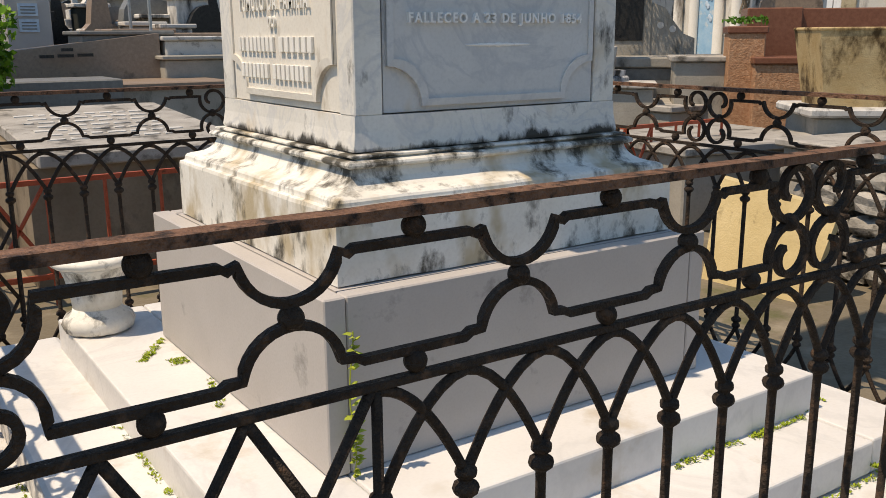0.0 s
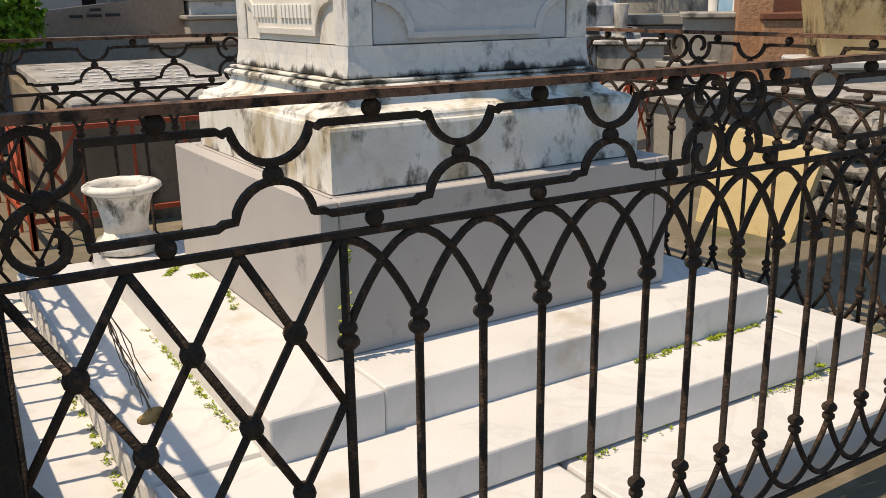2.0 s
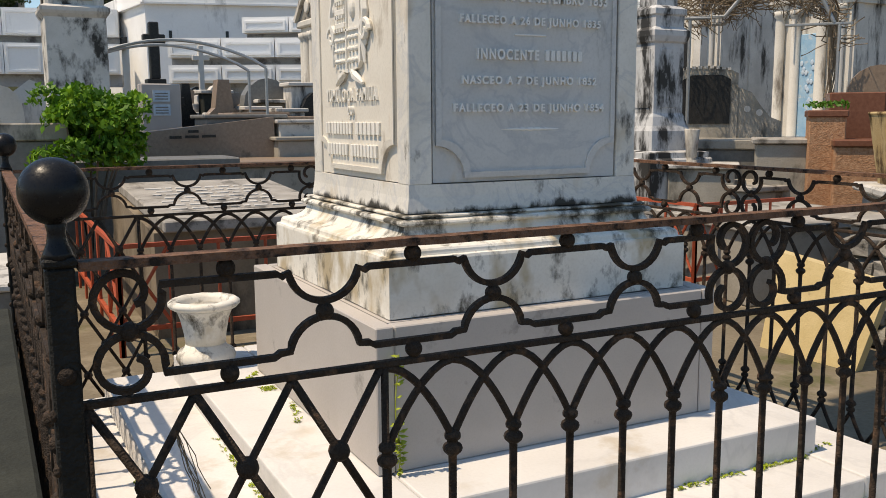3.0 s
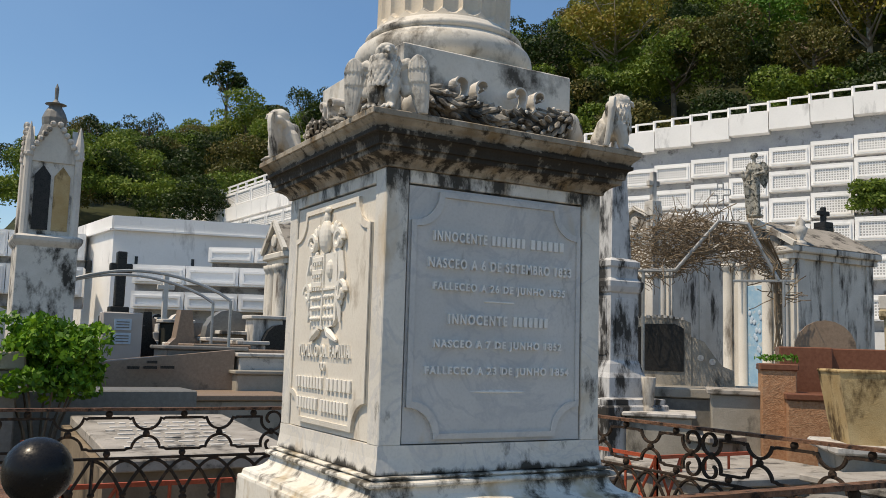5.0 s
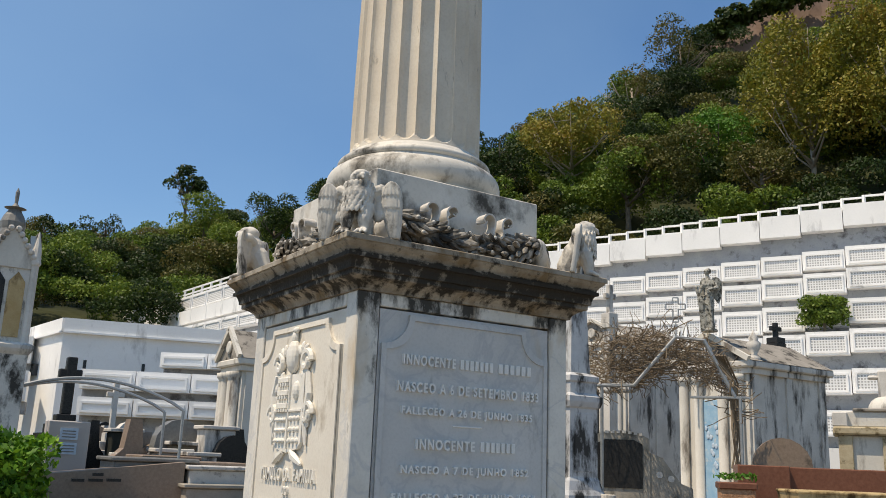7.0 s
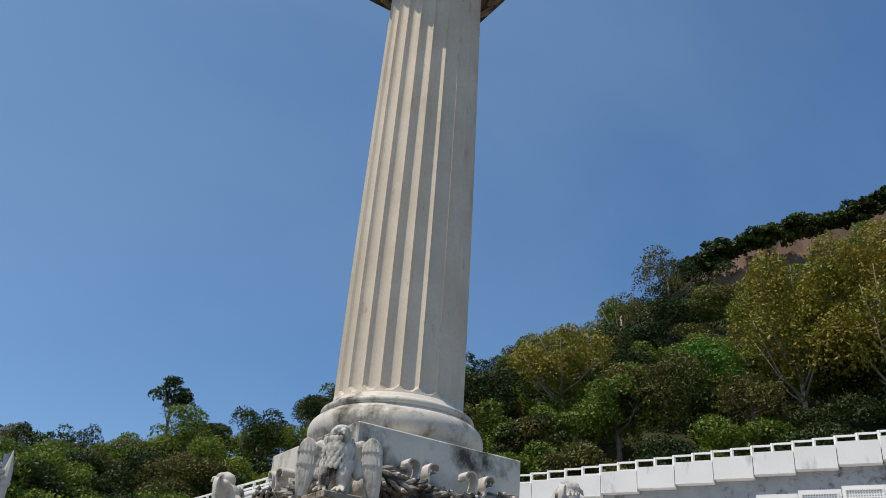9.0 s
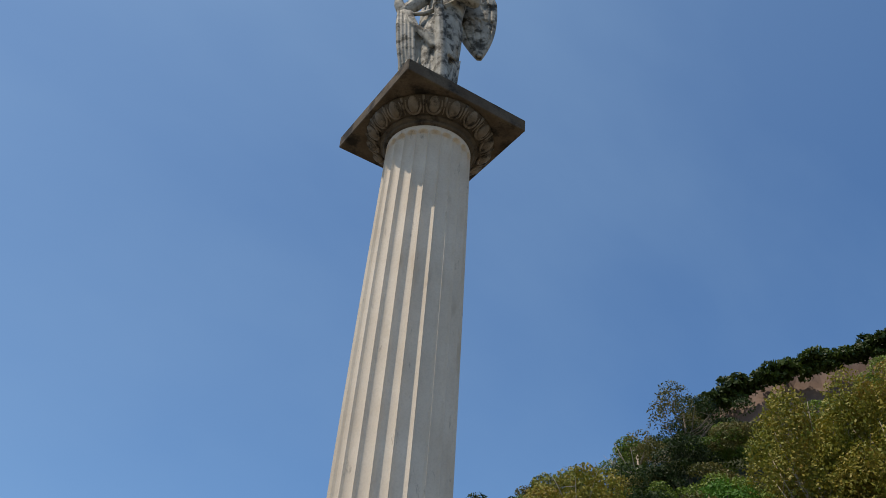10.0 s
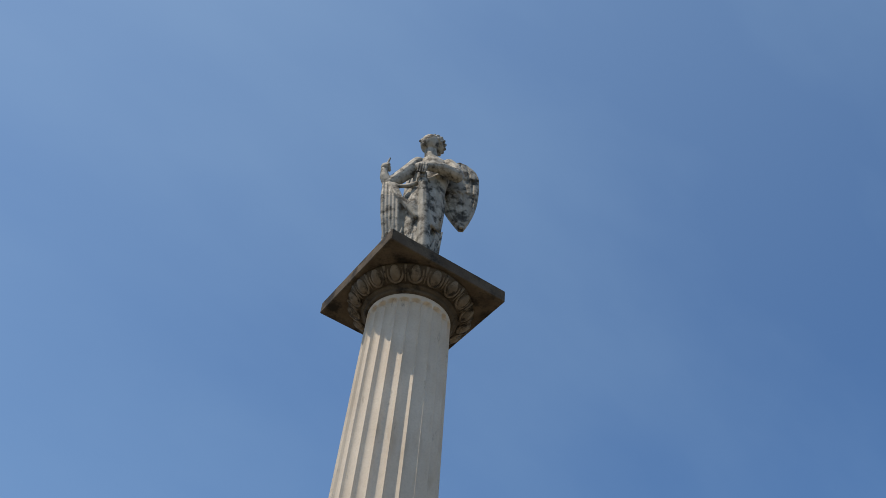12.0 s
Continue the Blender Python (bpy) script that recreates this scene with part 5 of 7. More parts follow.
def lobes_for(rng, c, r, h, n=9):
    """Uneven lobes that make up one crown."""
    res = []
    for k in range(n):
        a = rng.uniform(0, 6.28)
        d = r * rng.uniform(0.1, 0.75)
        z = rng.uniform(-0.35, 0.5) * h
        s = rng.uniform(0.28, 0.5)
        res.append(((c[0] + d * math.cos(a), c[1] + d * math.sin(a), c[2] + z), (r * s, r * s, h * s * 0.75)))
    return res


# -- hill sheet behind the terraces
def ridge(b):
    """The wooded ridge's elevation for a bearing."""
    xs = (-40, -10, 2.2, 4.5, 7.4, 10.6, 14, 17, 21, 26, 33, 37, 41, 45, 49, 52, 55, 58, 62, 75, 100)
    ys = (6.5, 7, 7, 11.0, 11.2, 11.6, 12.6, 13.6, 14.0, 17.0, 19.8, 20.8, 22.0, 24.0, 25.4, 25.4, 25.4, 26.2, 27, 27, 22)
    return float(np.interp(b, xs, ys))


def hill_h(b, d):
    """Height of the hill at a bearing and distance."""
    d0 = 62 if b < 24 else 50
    top = 100
    e = lvl(ridge(b), top) - 5
    z0 = (7.7 if b < 24 else 10.2)
    t = (d - d0) / (top - d0)
    if t < 0:
        return z0 + t * 14
    return z0 + (e - z0) * min(t, 1.0) ** 0.9 + (4 * (t - 1) if t > 1 else 0)


HILL = surface("leaf_litter_slope", (0.022, 0.028, 0.012), (0.05, 0.055, 0.022), 0.2, 0.95, bump=0.5, fine=2)
verts, faces = [], []
bears = [-40 + 2.5 * i for i in range(57)]
dists = [44, 50, 56, 62, 68, 74, 80, 86, 92, 100, 112]
for b in bears:
    for d in dists:
        x, y = spot(b, d)
        verts.append((x, y, max(hill_h(b, d), -0.5) + 0.6 * noise.noise((x * 0.1, y * 0.1, 0))))
m = len(dists)
for i in range(len(bears) - 1):
    for j in range(m - 1):
        faces.append((i * m + j, (i + 1) * m + j, (i + 1) * m + j + 1, i * m + j + 1))
tagged(raw_mesh("hillside", verts, faces, HILL), "steep wooded hillside with dark leaf litter", "hill", kind="structure")

# -- far rock dome with a wooded crest
verts, faces = [], []
bears = [46 + 1.0 * i for i in range(40)]
for b in bears:
    crest = float(np.interp(b, (46, 49, 54, 60, 66, 75, 86), (22, 25.6, 26.9, 27.7, 29.5, 30, 26)))
    for k in range(7):
        e = crest - 9 + 9 * k / 6
        d = 205 + 14 * k / 6 + 2.5 * noise.noise((b * 0.9, k * 0.5, 1))
        x, y = spot(b, d)
        verts.append((x, y, lvl(e, d)))
for i in range(len(bears) - 1):
    for k in range(6):
        faces.append((i * 7 + k, (i + 1) * 7 + k, (i + 1) * 7 + k + 1, i * 7 + k + 1))
tagged(raw_mesh("rock_face", verts, faces, ROCK), "bare reddish rock face high on the hill", "cliff", kind="structure")

rng = np.random.default_rng(11)
lobes = []
for b in np.arange(46, 86, 0.42):
    crest = float(np.interp(b, (46, 49, 54, 60, 66, 75, 86), (22, 25.6, 26.9, 27.7, 29.5, 30, 26)))
    x, y = spot(b, 212)
    z = lvl(crest, 212)
    r = rng.uniform(3.0, 5.4)
    lobes += lobes_for(rng, (x, y, z - 0.8 + rng.uniform(-1, 1)), r, r * 0.95, 6)
tagged(leaf_object("crest_woods", rng, lobes, 30, 0.65, WOODS_D), "dark woods along the crest above the rock", "woods", kind="stuff")

# -- woods on the slope
mix_lobes = {0: [], 1: [], 2: []}
for b in np.arange(-12, 74, 1.7):
    for row in range(7):
        d = (63 if b < 24 else 52) + row * 6.3 + rng.uniform(-2, 2)
        if d > 103:
            continue
        bb = b + rng.uniform(-0.8, 0.8)
        x, y = spot(bb, d)
        r = rng.uniform(2.0, 3.6)
        h = r * rng.uniform(0.8, 1.1)
        z = hill_h(bb, d) + h * 0.9 + rng.uniform(0, 1.2)
        if bb < 2.7 and z + h > lvl(7.2, d):
            continue
        key = int(rng.choice(3, p=(0.5, 0.34, 0.16)))
        mix_lobes[key] += lobes_for(rng, (x, y, z), r, h, 8)
for key, mat, lab in ((0, WOODS, "mixed green hillside woods"), (1, WOODS_D, "dark evergreen hillside woods"), (2, OLIVE, "dry olive-brown hillside woods")):
    tagged(leaf_object("hillside_woods", rng, mix_lobes[key], 400, 0.118, mat), lab, "woods", kind="stuff")


def tree(b, d, base, height, r, h, mat, label, bark=TRUNK, per=280, size=0.125, lobn=14, limbs=7):
    x, y = spot(b, d)
    t = thing("tree", (x, y, base), label, "tree")
    bm = bmesh.new()
    rnd = random.Random(int(b * 100))
    top = height - h
    tube(bm, [(0, 0, -0.5), (0.1, 0.1, top * 0.5), (0.0, 0.2, top + h * 0.5)], [0.24, 0.17, 0.09], 8)
    for k in range(limbs):
        a = rnd.uniform(0, 6.28)
        z = top * 0.8 + h * 0.5 * rnd.random()
        e = (r * 0.66 * math.cos(a), r * 0.66 * math.sin(a), min(z + h * rnd.uniform(0.25, 0.7), top + h * 0.8))
        mid = (e[0] * 0.5, e[1] * 0.5, z + (e[2] - z) * 0.35)
        tube(bm, [(0, 0.1, z), mid, e], [0.085, 0.05, 0.018], 6)
        for j in range(3):
            q = Vector(mid).lerp(Vector(e), rnd.random())
            tube(bm, [q, q + Vector((rnd.uniform(-1, 1), rnd.uniform(-1, 1), rnd.uniform(0, 1))) * r * 0.24], [0.03, 0.01], 5)
    part("trunk", bm, bark, t, smooth=True)
    g = np.random.default_rng(int(b * 37))
    lobs = []
    for k in range(lobn):
        a = g.uniform(0, 6.28)
        dd = r * math.sqrt(g.uniform(0, 1)) * 0.8
        s = g.uniform(0.2, 0.38)
        lobs.append(((dd * math.cos(a), dd * math.sin(a), top + h * (0.5 + g.uniform(-0.45, 0.45) * (1 - 0.5 * dd / r))), (r * s, r * s, h * s * 0.7)))
    leaf_object("crown", g, lobs, per, size, mat, t)
    return t


# trees that stand out
tree(14.9, 88, lvl(11, 88), lvl(16.1, 88) - lvl(11, 88), 2.3, 3.2, WOODS_D, "tall loose-crowned tree on the ridge", size=0.17, lobn=16, per=220)
tree(16.2, 84, lvl(9.5, 84), lvl(14.6, 84) - lvl(9.5, 84), 3.4, 4.6, WOODS, "dense dark green tree below the ridge", lobn=18)
tree(10.4, 92, lvl(9, 92), lvl(12.7, 92) - lvl(9, 92), 2.4, 2.6, WOODS_D, "grey-green tree on the ridge", lobn=12, per=200)
tree(7.6, 86, lvl(8.5, 86), lvl(12.2, 86) - lvl(8.5, 86), 2.0, 4.0, WOODS_D, "upright dark tree on the ridge", lobn=12)
tree(20.6, 82, lvl(9.5, 82), lvl(14.7, 82) - lvl(9.5, 82), 3.6, 5.0, WOODS_D, "dark tree behind the pedestal", lobn=16)
tree(35.0, 60, lvl(13.4, 60), lvl(19.6, 60) - lvl(13.4, 60), 3.0, 5.0, WOODS_D, "dark round tree at the foot of the slope", lobn=18)
tree(40.0, 62, lvl(13.6, 62), lvl(21.6, 62) - lvl(13.6, 62), 4.4, 5.2, YELLOWISH, "wide yellow-green tree with pale bare branches", PALEBARK, lobn=22, per=250, limbs=14)
tree(44.0, 80, lvl(17, 80), lvl(24.0, 80) - lvl(17, 80), 4.2, 5.0, OLIVE, "half-bare olive tree on the ridge", PALEBARK, lobn=12, per=140, limbs=12)
tree(47.2, 86, lvl(19, 86), lvl(26.2, 86) - lvl(19, 86), 4.0, 5.0, OLIVE, "thin branching tree on the skyline", TRUNK, lobn=12, per=130, limbs=14)
tree(49.3, 60, lvl(14, 60), lvl(20.4, 60) - lvl(14, 60), 2.8, 4.6, BRIGHT, "fresh bright green tree above the terraces", lobn=16)
tree(55.0, 58, lvl(15.5, 58), lvl(25.6, 58) - lvl(15.5, 58), 4.4, 10.2, YELLOWISH, "tall yellowing tree with brown leaves", PALEBARK, lobn=40, per=230, limbs=14)
tree(60.0, 56, lvl(15.5, 56), lvl(25.8, 56) - lvl(15.5, 56), 4.6, 10.2, YELLOWISH, "tall yellowing tree with brown leaves", PALEBARK, lobn=40, per=230, limbs=14)
tree(43.6, 57, lvl(13.5, 57), lvl(18.6, 57) - lvl(13.5, 57), 3.0, 4.0, WOODS, "green tree above the terraces", lobn=16)
tree(52.0, 55, lvl(14.2, 55), lvl(19.4, 55) - lvl(14.2, 55), 2.8, 3.8, OLIVE, "dry olive-brown tree above the terraces", lobn=16)


# ---- whitewashed burial terraces ----
def niche_block(parent, p, q, z0, z1, depth, grille, rise):
    """One block of a tier: a white body between two plan points, with a framed grille or plain face."""
    px, py = p
    qx, qy = q
    u = Vector((qx - px, qy - py, 0))
    L = u.length
    u.normalize()
    nrm = Vector((u.y, -u.x, 0))
    o = Vector((px, py, 0)) - nrm * depth
    fr = Matrix(((u.x, nrm.x, 0, o.x), (u.y, nrm.y, 0, o.y), (0, 0, 1, 0), (0, 0, 0, 1)))
    bm = bmesh.new()
    box(bm, 0.015, L - 0.015, 0, depth, z0, z1)
    bm.transform(fr)
    part("burial_block", bm, WHITEWASH, parent)
    if grille:
        w, h = L - 0.36, (z1 - z0) - 0.34
        bm = bmesh.new()
        lay = bm.loops.layers.uv.new("uv")
        x0, za, y = 0.18, z0 + 0.14, depth + 0.012
        f = bm.faces.new([bm.verts.new(c) for c in ((x0, y, za), (x0 + w, y, za), (x0 + w, y, za + h), (x0, y, za + h))])
        for lp, (a, b) in zip(f.loops, ((0, 0), (w, 0), (w, h), (0, h))):
            lp[lay].uv = (a, b)
        bm.transform(fr)
        part("grille" if grille is True else "panel", bm, GRILLE if grille is True else WHITEWASH, parent)
        bm = bmesh.new()
        for (xa, xb, zc, zd) in ((x0 - 0.07, x0 + w + 0.07, za + h, za + h + 0.07), (x0 - 0.07, x0 + w + 0.07, za - 0.07, za), (x0 - 0.07, x0, za, za + h), (x0 + w, x0 + w + 0.07, za, za + h)):
            box(bm, xa, xb, depth, depth + 0.06, zc, zd)
        bm.transform(fr)
        part("frame", bm, WHITEWASH, parent)


def tier(name_label, pa, pb, z0, z1, nblocks, depth=1.6, grille=True, step=0.0, band=None):
    t = thing("burial_terrace", (0, 0, 0), name_label, "terrace", "burial terraces")
    for i in range(nblocks):
        f0, f1 = i / nblocks, (i + 1) / nblocks
        p = (pa[0] + (pb[0] - pa[0]) * f0, pa[1] + (pb[1] - pa[1]) * f0)
        q = (pa[0] + (pb[0] - pa[0]) * f1, pa[1] + (pb[1] - pa[1]) * f1)
        dz = step * i
        niche_block(t, p, q, z0 + dz, z1 + dz, depth, grille, 0)
        if band:
            bm = bmesh.new()
            u = Vector((q[0] - p[0], q[1] - p[1], 0))
            nrm = Vector((u.y, -u.x, 0)).normalized()
            a, b = Vector((*p, 0)) - nrm * depth, Vector((*q, 0)) - nrm * depth
            c, d = b + nrm * (depth - 0.5), a + nrm * (depth - 0.5)
            vs = [bm.verts.new((v.x, v.y, z)) for z in (z0 + dz - band, z0 + dz) for v in (a, b, c, d)]
            for f in ((0, 1, 2, 3), (4, 5, 6, 7), (0, 1, 5, 4), (1, 2, 6, 5), (2, 3, 7, 6), (3, 0, 4, 7)):
                bm.faces.new([vs[k] for k in f])
            part("recess", bm, GREYBAND, t)
    return t


# right-hand slope: tiers drop towards the viewer
def arcpair(ba, da, bb, db):
    return spot(ba, da), spot(bb, db)


for k, (d0, d1, z0, z1, gr, st) in enumerate(((46.5, 43.0, 10.72, 11.74, False, 0.15), (45.1, 41.6, 8.80, 9.64, True, 0.13), (43.7, 40.2, 7.16, 8.04, True, 0.17), (42.3, 38.8, 5.95, 6.95, True, 0.12), (40.9, 37.4, 4.9, 5.8, True, 0.09), (39.5, 36.0, 3.6, 4.5, True, 0.05), (38.1, 34.6, 2.2, 3.1, True, 0.03))):
    pa, pb = arcpair(36, d0, 66, d1)
    tier("plain whitewashed burial blocks along the top of the slope" if k == 0 else "stepped whitewashed burial terrace with pierced grilles", pa, pb, z0 + 0.66, z1 + 0.66, 13, 1.5, gr, st, 0.95)
pa, pb = arcpair(36, 36.7, 66, 33.2)
tier("whitewashed burial terrace, plain foot wall", pa, pb, 0.0, 2.66, 12, 1.4, False, 0.0)


def railing(pa, pb, z, n, h=0.8, step=0.035, name="white concrete railing along the terrace"):
    r = thing("railing", (0, 0, 0), name, "railing")
    pts = [(pa[0] + (pb[0] - pa[0]) * i / n, pa[1] + (pb[1] - pa[1]) * i / n, z + step * i) for i in range(n + 1)]
    for p in pts:
        part("post", boxed(p[0] - 0.06, p[0] + 0.06, p[1] - 0.06, p[1] + 0.06, p[2], p[2] + h), WHITEWASH, r)
    for p, q in zip(pts, pts[1:]):
        for f in (0.45, 0.95):
            bm = bmesh.new()
            tube(bm, [(p[0], p[1], p[2] + h * f), (q[0], q[1], p[2] + h * f)], flat=(0.09, 0.09))
            part("rail", bm, WHITEWASH, r)
    return r


pa, pb = arcpair(36, 48.2, 66, 44.7)
railing(pa, pb, 12.42, 26, 0.8, 0.07)

# left-hand slope: tiers run away from the viewer
for k, (h, d0, d1, gr) in enumerate(((9.35, 50, 76, True), (8.3, 49, 74, False), (7.2, 48, 72, True), (6.0, 47, 70, False), (4.8, 46, 66, True))):
    pa, pb = arcpair(11.2, d1, 24.0, d0 - 6)
    tier("whitewashed burial terrace on the far slope", pa, pb, VZ + h - 0.45, VZ + h + 0.55 - 0.12 * k, 14, 1.4, gr, 0.0, 0.9)
pa, pb = arcpair(11.2, 76.5, 24, 44.6)
railing(pa, pb, VZ + 9.85, 24, 0.6, 0.0)
for (b0, b1, d, e0, e1, n) in ((14.3, 20, 33, 5.35, 4.43, 2), (9.9, 19.5, 31, 4.05, 2.91, 3), (9.9, 19.5, 29, 2.45, 1.39, 3), (-3, 7.2, 44, 5.5, 4.0, 5), (-3, 7.2, 42, 3.6, 1.9, 5)):
    pa, pb = arcpair(b0, d, b1, d * 0.97)
    tier("low whitewashed burial wall with framed panels", pa, pb, lvl_w(e1, d), lvl_w(e0, d), n, 1.2, "plain", 0.0, 0.5)


# ---- white building ----
def white_building():
    c = spot(8.74, 40)
    l = spot(6.3, 47)
    r = spot(24, 40.5)
    back = (r[0] + (l[0] - c[0]), r[1] + (l[1] - c[1]))
    w = thing("white_building", (0, 0, 0), "plain whitewashed building with a parapet", "building")
    bm = bmesh.new()
    top = lvl_w(6.1, 40)
    lo = [bm.verts.new((*p, 0)) for p in (c, r, back, l)]
    hi = [bm.verts.new((*p, top)) for p in (c, r, back, l)]
    for i in range(4):
        bm.faces.new((lo[i], lo[(i + 1) % 4], hi[(i + 1) % 4], hi[i]))
    bm.faces.new(hi)
    part("wall", bm, WHITEWASH, w)
    for p, q in ((c, r), (c, l)):
        bm = bmesh.new()
        tube(bm, [(*p, top + 0.29), (*q, top + 0.29)], flat=(0.58, 0.2))
        part("parapet", bm, WHITEWASH, w)
        bm = bmesh.new()
        tube(bm, [(*p, top + 0.0), (*q, top + 0.0)], flat=(0.08, 0.34))
        part("string_course", bm, WHITEWASH, w)
    u = Vector((l[0] - c[0], l[1] - c[1], 0))
    for f in (0.42,):
        p = Vector((*c, 0)) + u * f
        bm = bmesh.new()
        tube(bm, [p + Vector((-0.05, -0.1, top - 1.4)), p + u.normalized() * 0.9 + Vector((-0.05, -0.1, top - 1.4))], flat=(0.5, 0.25))
        part("window", bm, GLASS_D, w)
    v = Vector((r[0] - c[0], r[1] - c[1], 0)).normalized()
    for s in (0.9, 3.2):
        p = Vector((*c, 0)) + v * s
        part("window", boxed(p.x, p.x + 0.12, p.y - 0.05, p.y + 0.03, top - 1.6, top - 1.1), GLASS_D, w)


white_building()


# ---- far block of flats ----
def flats():
    x, y = spot(1.2, 125)
    f = thing("apartment_block", (x, y, 0), "distant tan block of flats", "building")
    part("wall", boxed(-5, 2.2, 0, 8, 0, lvl_w(10.1, 125)), BRICKISH, f)
    part("roof", boxed(-5.2, 2.4, -0.2, 8.2, lvl_w(10.1, 125), lvl_w(10.1, 125) + 0.5), ROOF, f)
    for k in range(6):
        z = lvl_w(9.6, 125) - k * 1.6
        for j in range(4):
            part("window", boxed(-4.3 + j * 1.6, -3.3 + j * 1.6, -0.12, 0.02, z - 0.8, z), GLASS_D, f)


flats()


# ---- gothic pinnacle tomb ----
PINN = surface("blotched_pinnacle_stone", (0.54, 0.52, 0.47), (0.68, 0.65, 0.60), 4, 0.8, bump=0.2, dirt=(0.03, 0.027, 0.023), amount=0.52, dirt_scale=4.5, stretch=(1, 1, 0.6))


def pinnacle():
    x, y = spot(4.95, 12)
    t = thing("pinnacle_tomb", (x, y, 0), "weathered gothic pinnacle tomb with a carved finial", "tomb")
    t.scale.z = 1.033
    part("pedestal", boxed(-0.34, 0.34, -0.34, 0.34, 0, 2.70, bevel=0.01), PINN, t)
    bm = bmesh.new()
    square_profile(bm, [(0.34, 2.66), (0.37, 2.70), (0.385, 2.73), (0.385, 2.77), (0.33, 2.80)])
    part("cornice", bm, CHAPEL, t)
    part("body", boxed(-0.28, 0.28, -0.28, 0.28, 2.80, 3.72), PINN, t)
    for sx in (-1, 1):
        for sy in (-1, 1):
            bm = bmesh.new()
            lathe(bm, [(0.05, 2.8), (0.045, 3.7), (0.06, 3.72), (0.05, 3.9), (0.02, 4.05), (0.005, 4.12)], 8, sx * 0.28, sy * 0.28)
            part("corner_shaft", bm, CHAPEL, t)
    for k in range(4):
        rot = Matrix.Rotation(k * math.pi / 2, 4, 'Z')
        bm = bmesh.new()
        extrude_outline(bm, [(-0.30, 3.66), (0.30, 3.66), (0.26, 3.80), (0.0, 4.12), (-0.26, 3.80)], -0.30, -0.22)
        bm.transform(rot)
        part("gable", bm, CHAPEL_L, t)
        for s in (-1, 1):
            for j in range(7):
                bm = bmesh.new()
                ball(bm, (s * 0.29 * (1 - j / 7), -0.31, 3.74 + 0.44 * j / 7), 0.038, 6, 5)
                bm.transform(rot)
                part("crocket", bm, CHAPEL, t)
        bm = bmesh.new()
        extrude_outline(bm, [(-0.20, 2.86), (-0.02, 2.86), (-0.02, 3.5), (-0.11, 3.62), (-0.20, 3.5)], -0.292, -0.27)
        bm.transform(rot)
        part("niche", bm, BLACKG if k == 0 else CHAPEL, t)
        bm = bmesh.new()
        extrude_outline(bm, [(0.02, 2.86), (0.20, 2.86), (0.20, 3.5), (0.11, 3.62), (0.02, 3.5)], -0.292, -0.27)
        bm.transform(rot)
        part("niche", bm, OCHRE_B if k == 0 else CHAPEL, t)
    bm = bmesh.new()
    lathe(bm, [(0.2, 3.95), (0.14, 4.15), (0.145, 4.18), (0.15, 4.24), (0.12, 4.32), (0.07, 4.4), (0.13, 4.42), (0.05, 4.44), (0.02, 4.48), (0.025, 4.62), (0.004, 4.68)], 12)
    part("finial", bm, SLATE, t)


pinnacle()

# ---- bush ----
bx, by = spot(5.4, 9.4)
bush = thing("bush", (bx, by, 0), "bright green leafy bush among the graves", "bush")
bm = bmesh.new()
for k in range(9):
    a = k * 0.7
    tube(bm, [(0, 0, 0), (0.15 * math.cos(a), 0.15 * math.sin(a), 0.8), (0.42 * math.cos(a), 0.42 * math.sin(a), 1.5)], [0.02, 0.014, 0.006], 5)
part("branching_stem", bm, TRUNK, bush)
g = np.random.default_rng(21)
lobs = [((g.uniform(-0.4, 0.4), g.uniform(-0.4, 0.4), g.uniform(1.12, 1.76)), (0.17, 0.17, 0.15)) for k in range(46)]
leaf_object("leaves", g, lobs, 6000, 0.039, BUSHM, bush)


# ---- graves ----
def block_tomb(name, x, y, w, d, h, mat, label, turn=0.0, cap=None, cap_mat=None, category="tomb", group="", z=0.0, bevel=0.015):
    t = thing(name, (x, y, z), label, category, group)
    t.rotation_euler = (0, 0, radians(turn))
    part("body", boxed(-w / 2, w / 2, -d / 2, d / 2, 0, h, bevel=bevel), mat, t)
    if cap:
        part("ledger", boxed(-w / 2 - 0.05, w / 2 + 0.05, -d / 2 - 0.05, d / 2 + 0.05, h, h + cap, bevel=0.012), cap_mat or mat, t)
    return t


# tomb with inclined marble ledger behind the fence
t = thing("ledger_tomb", (1.49, 6.95, 0), "concrete tomb with an inclined inscribed marble slab", "tomb")
bm = bmesh.new()
vs = [bm.verts.new(v) for v in ((-0.56, -1.05, 0), (0.85, -1.05, 0), (0.85, 1.2, 0), (-0.56, 1.2, 0), (-0.56, -1.05, 0.765), (0.85, -1.05, 0.765), (0.85, 1.2, 0.895), (-0.56, 1.2, 0.895))]
for f in ((3, 2, 1, 0), (4, 5, 6, 7), (0, 1, 5, 4), (1, 2, 6, 5), (2, 3, 7, 6), (3, 0, 4, 7)):
    bm.faces.new([vs[i] for i in f])
part("body", bm, BODY, t)
slope = math.atan2(0.13, 2.25)
led = part("ledger", boxed(-0.5, 0.88, 0, 2.26, 0, 0.085, bevel=0.01), GRIMY, t, "pale marble slab with raised lettering")
led.matrix_basis = Matrix.Translation((0, -1.12, 0.768)) @ Matrix.Rotation(slope, 4, 'X')
rnd = random.Random(6)
for row in range(7):
    x = -0.35 + 0.06 * (row % 2)
    while x < 0.6:
        w = rnd.uniform(0.05, 0.14)
        part("bar", boxed(x, x + w, 0.5 + row * 0.2, 0.56 + row * 0.2, 0.083, 0.092), LEDGER, led)
        x += w + 0.035


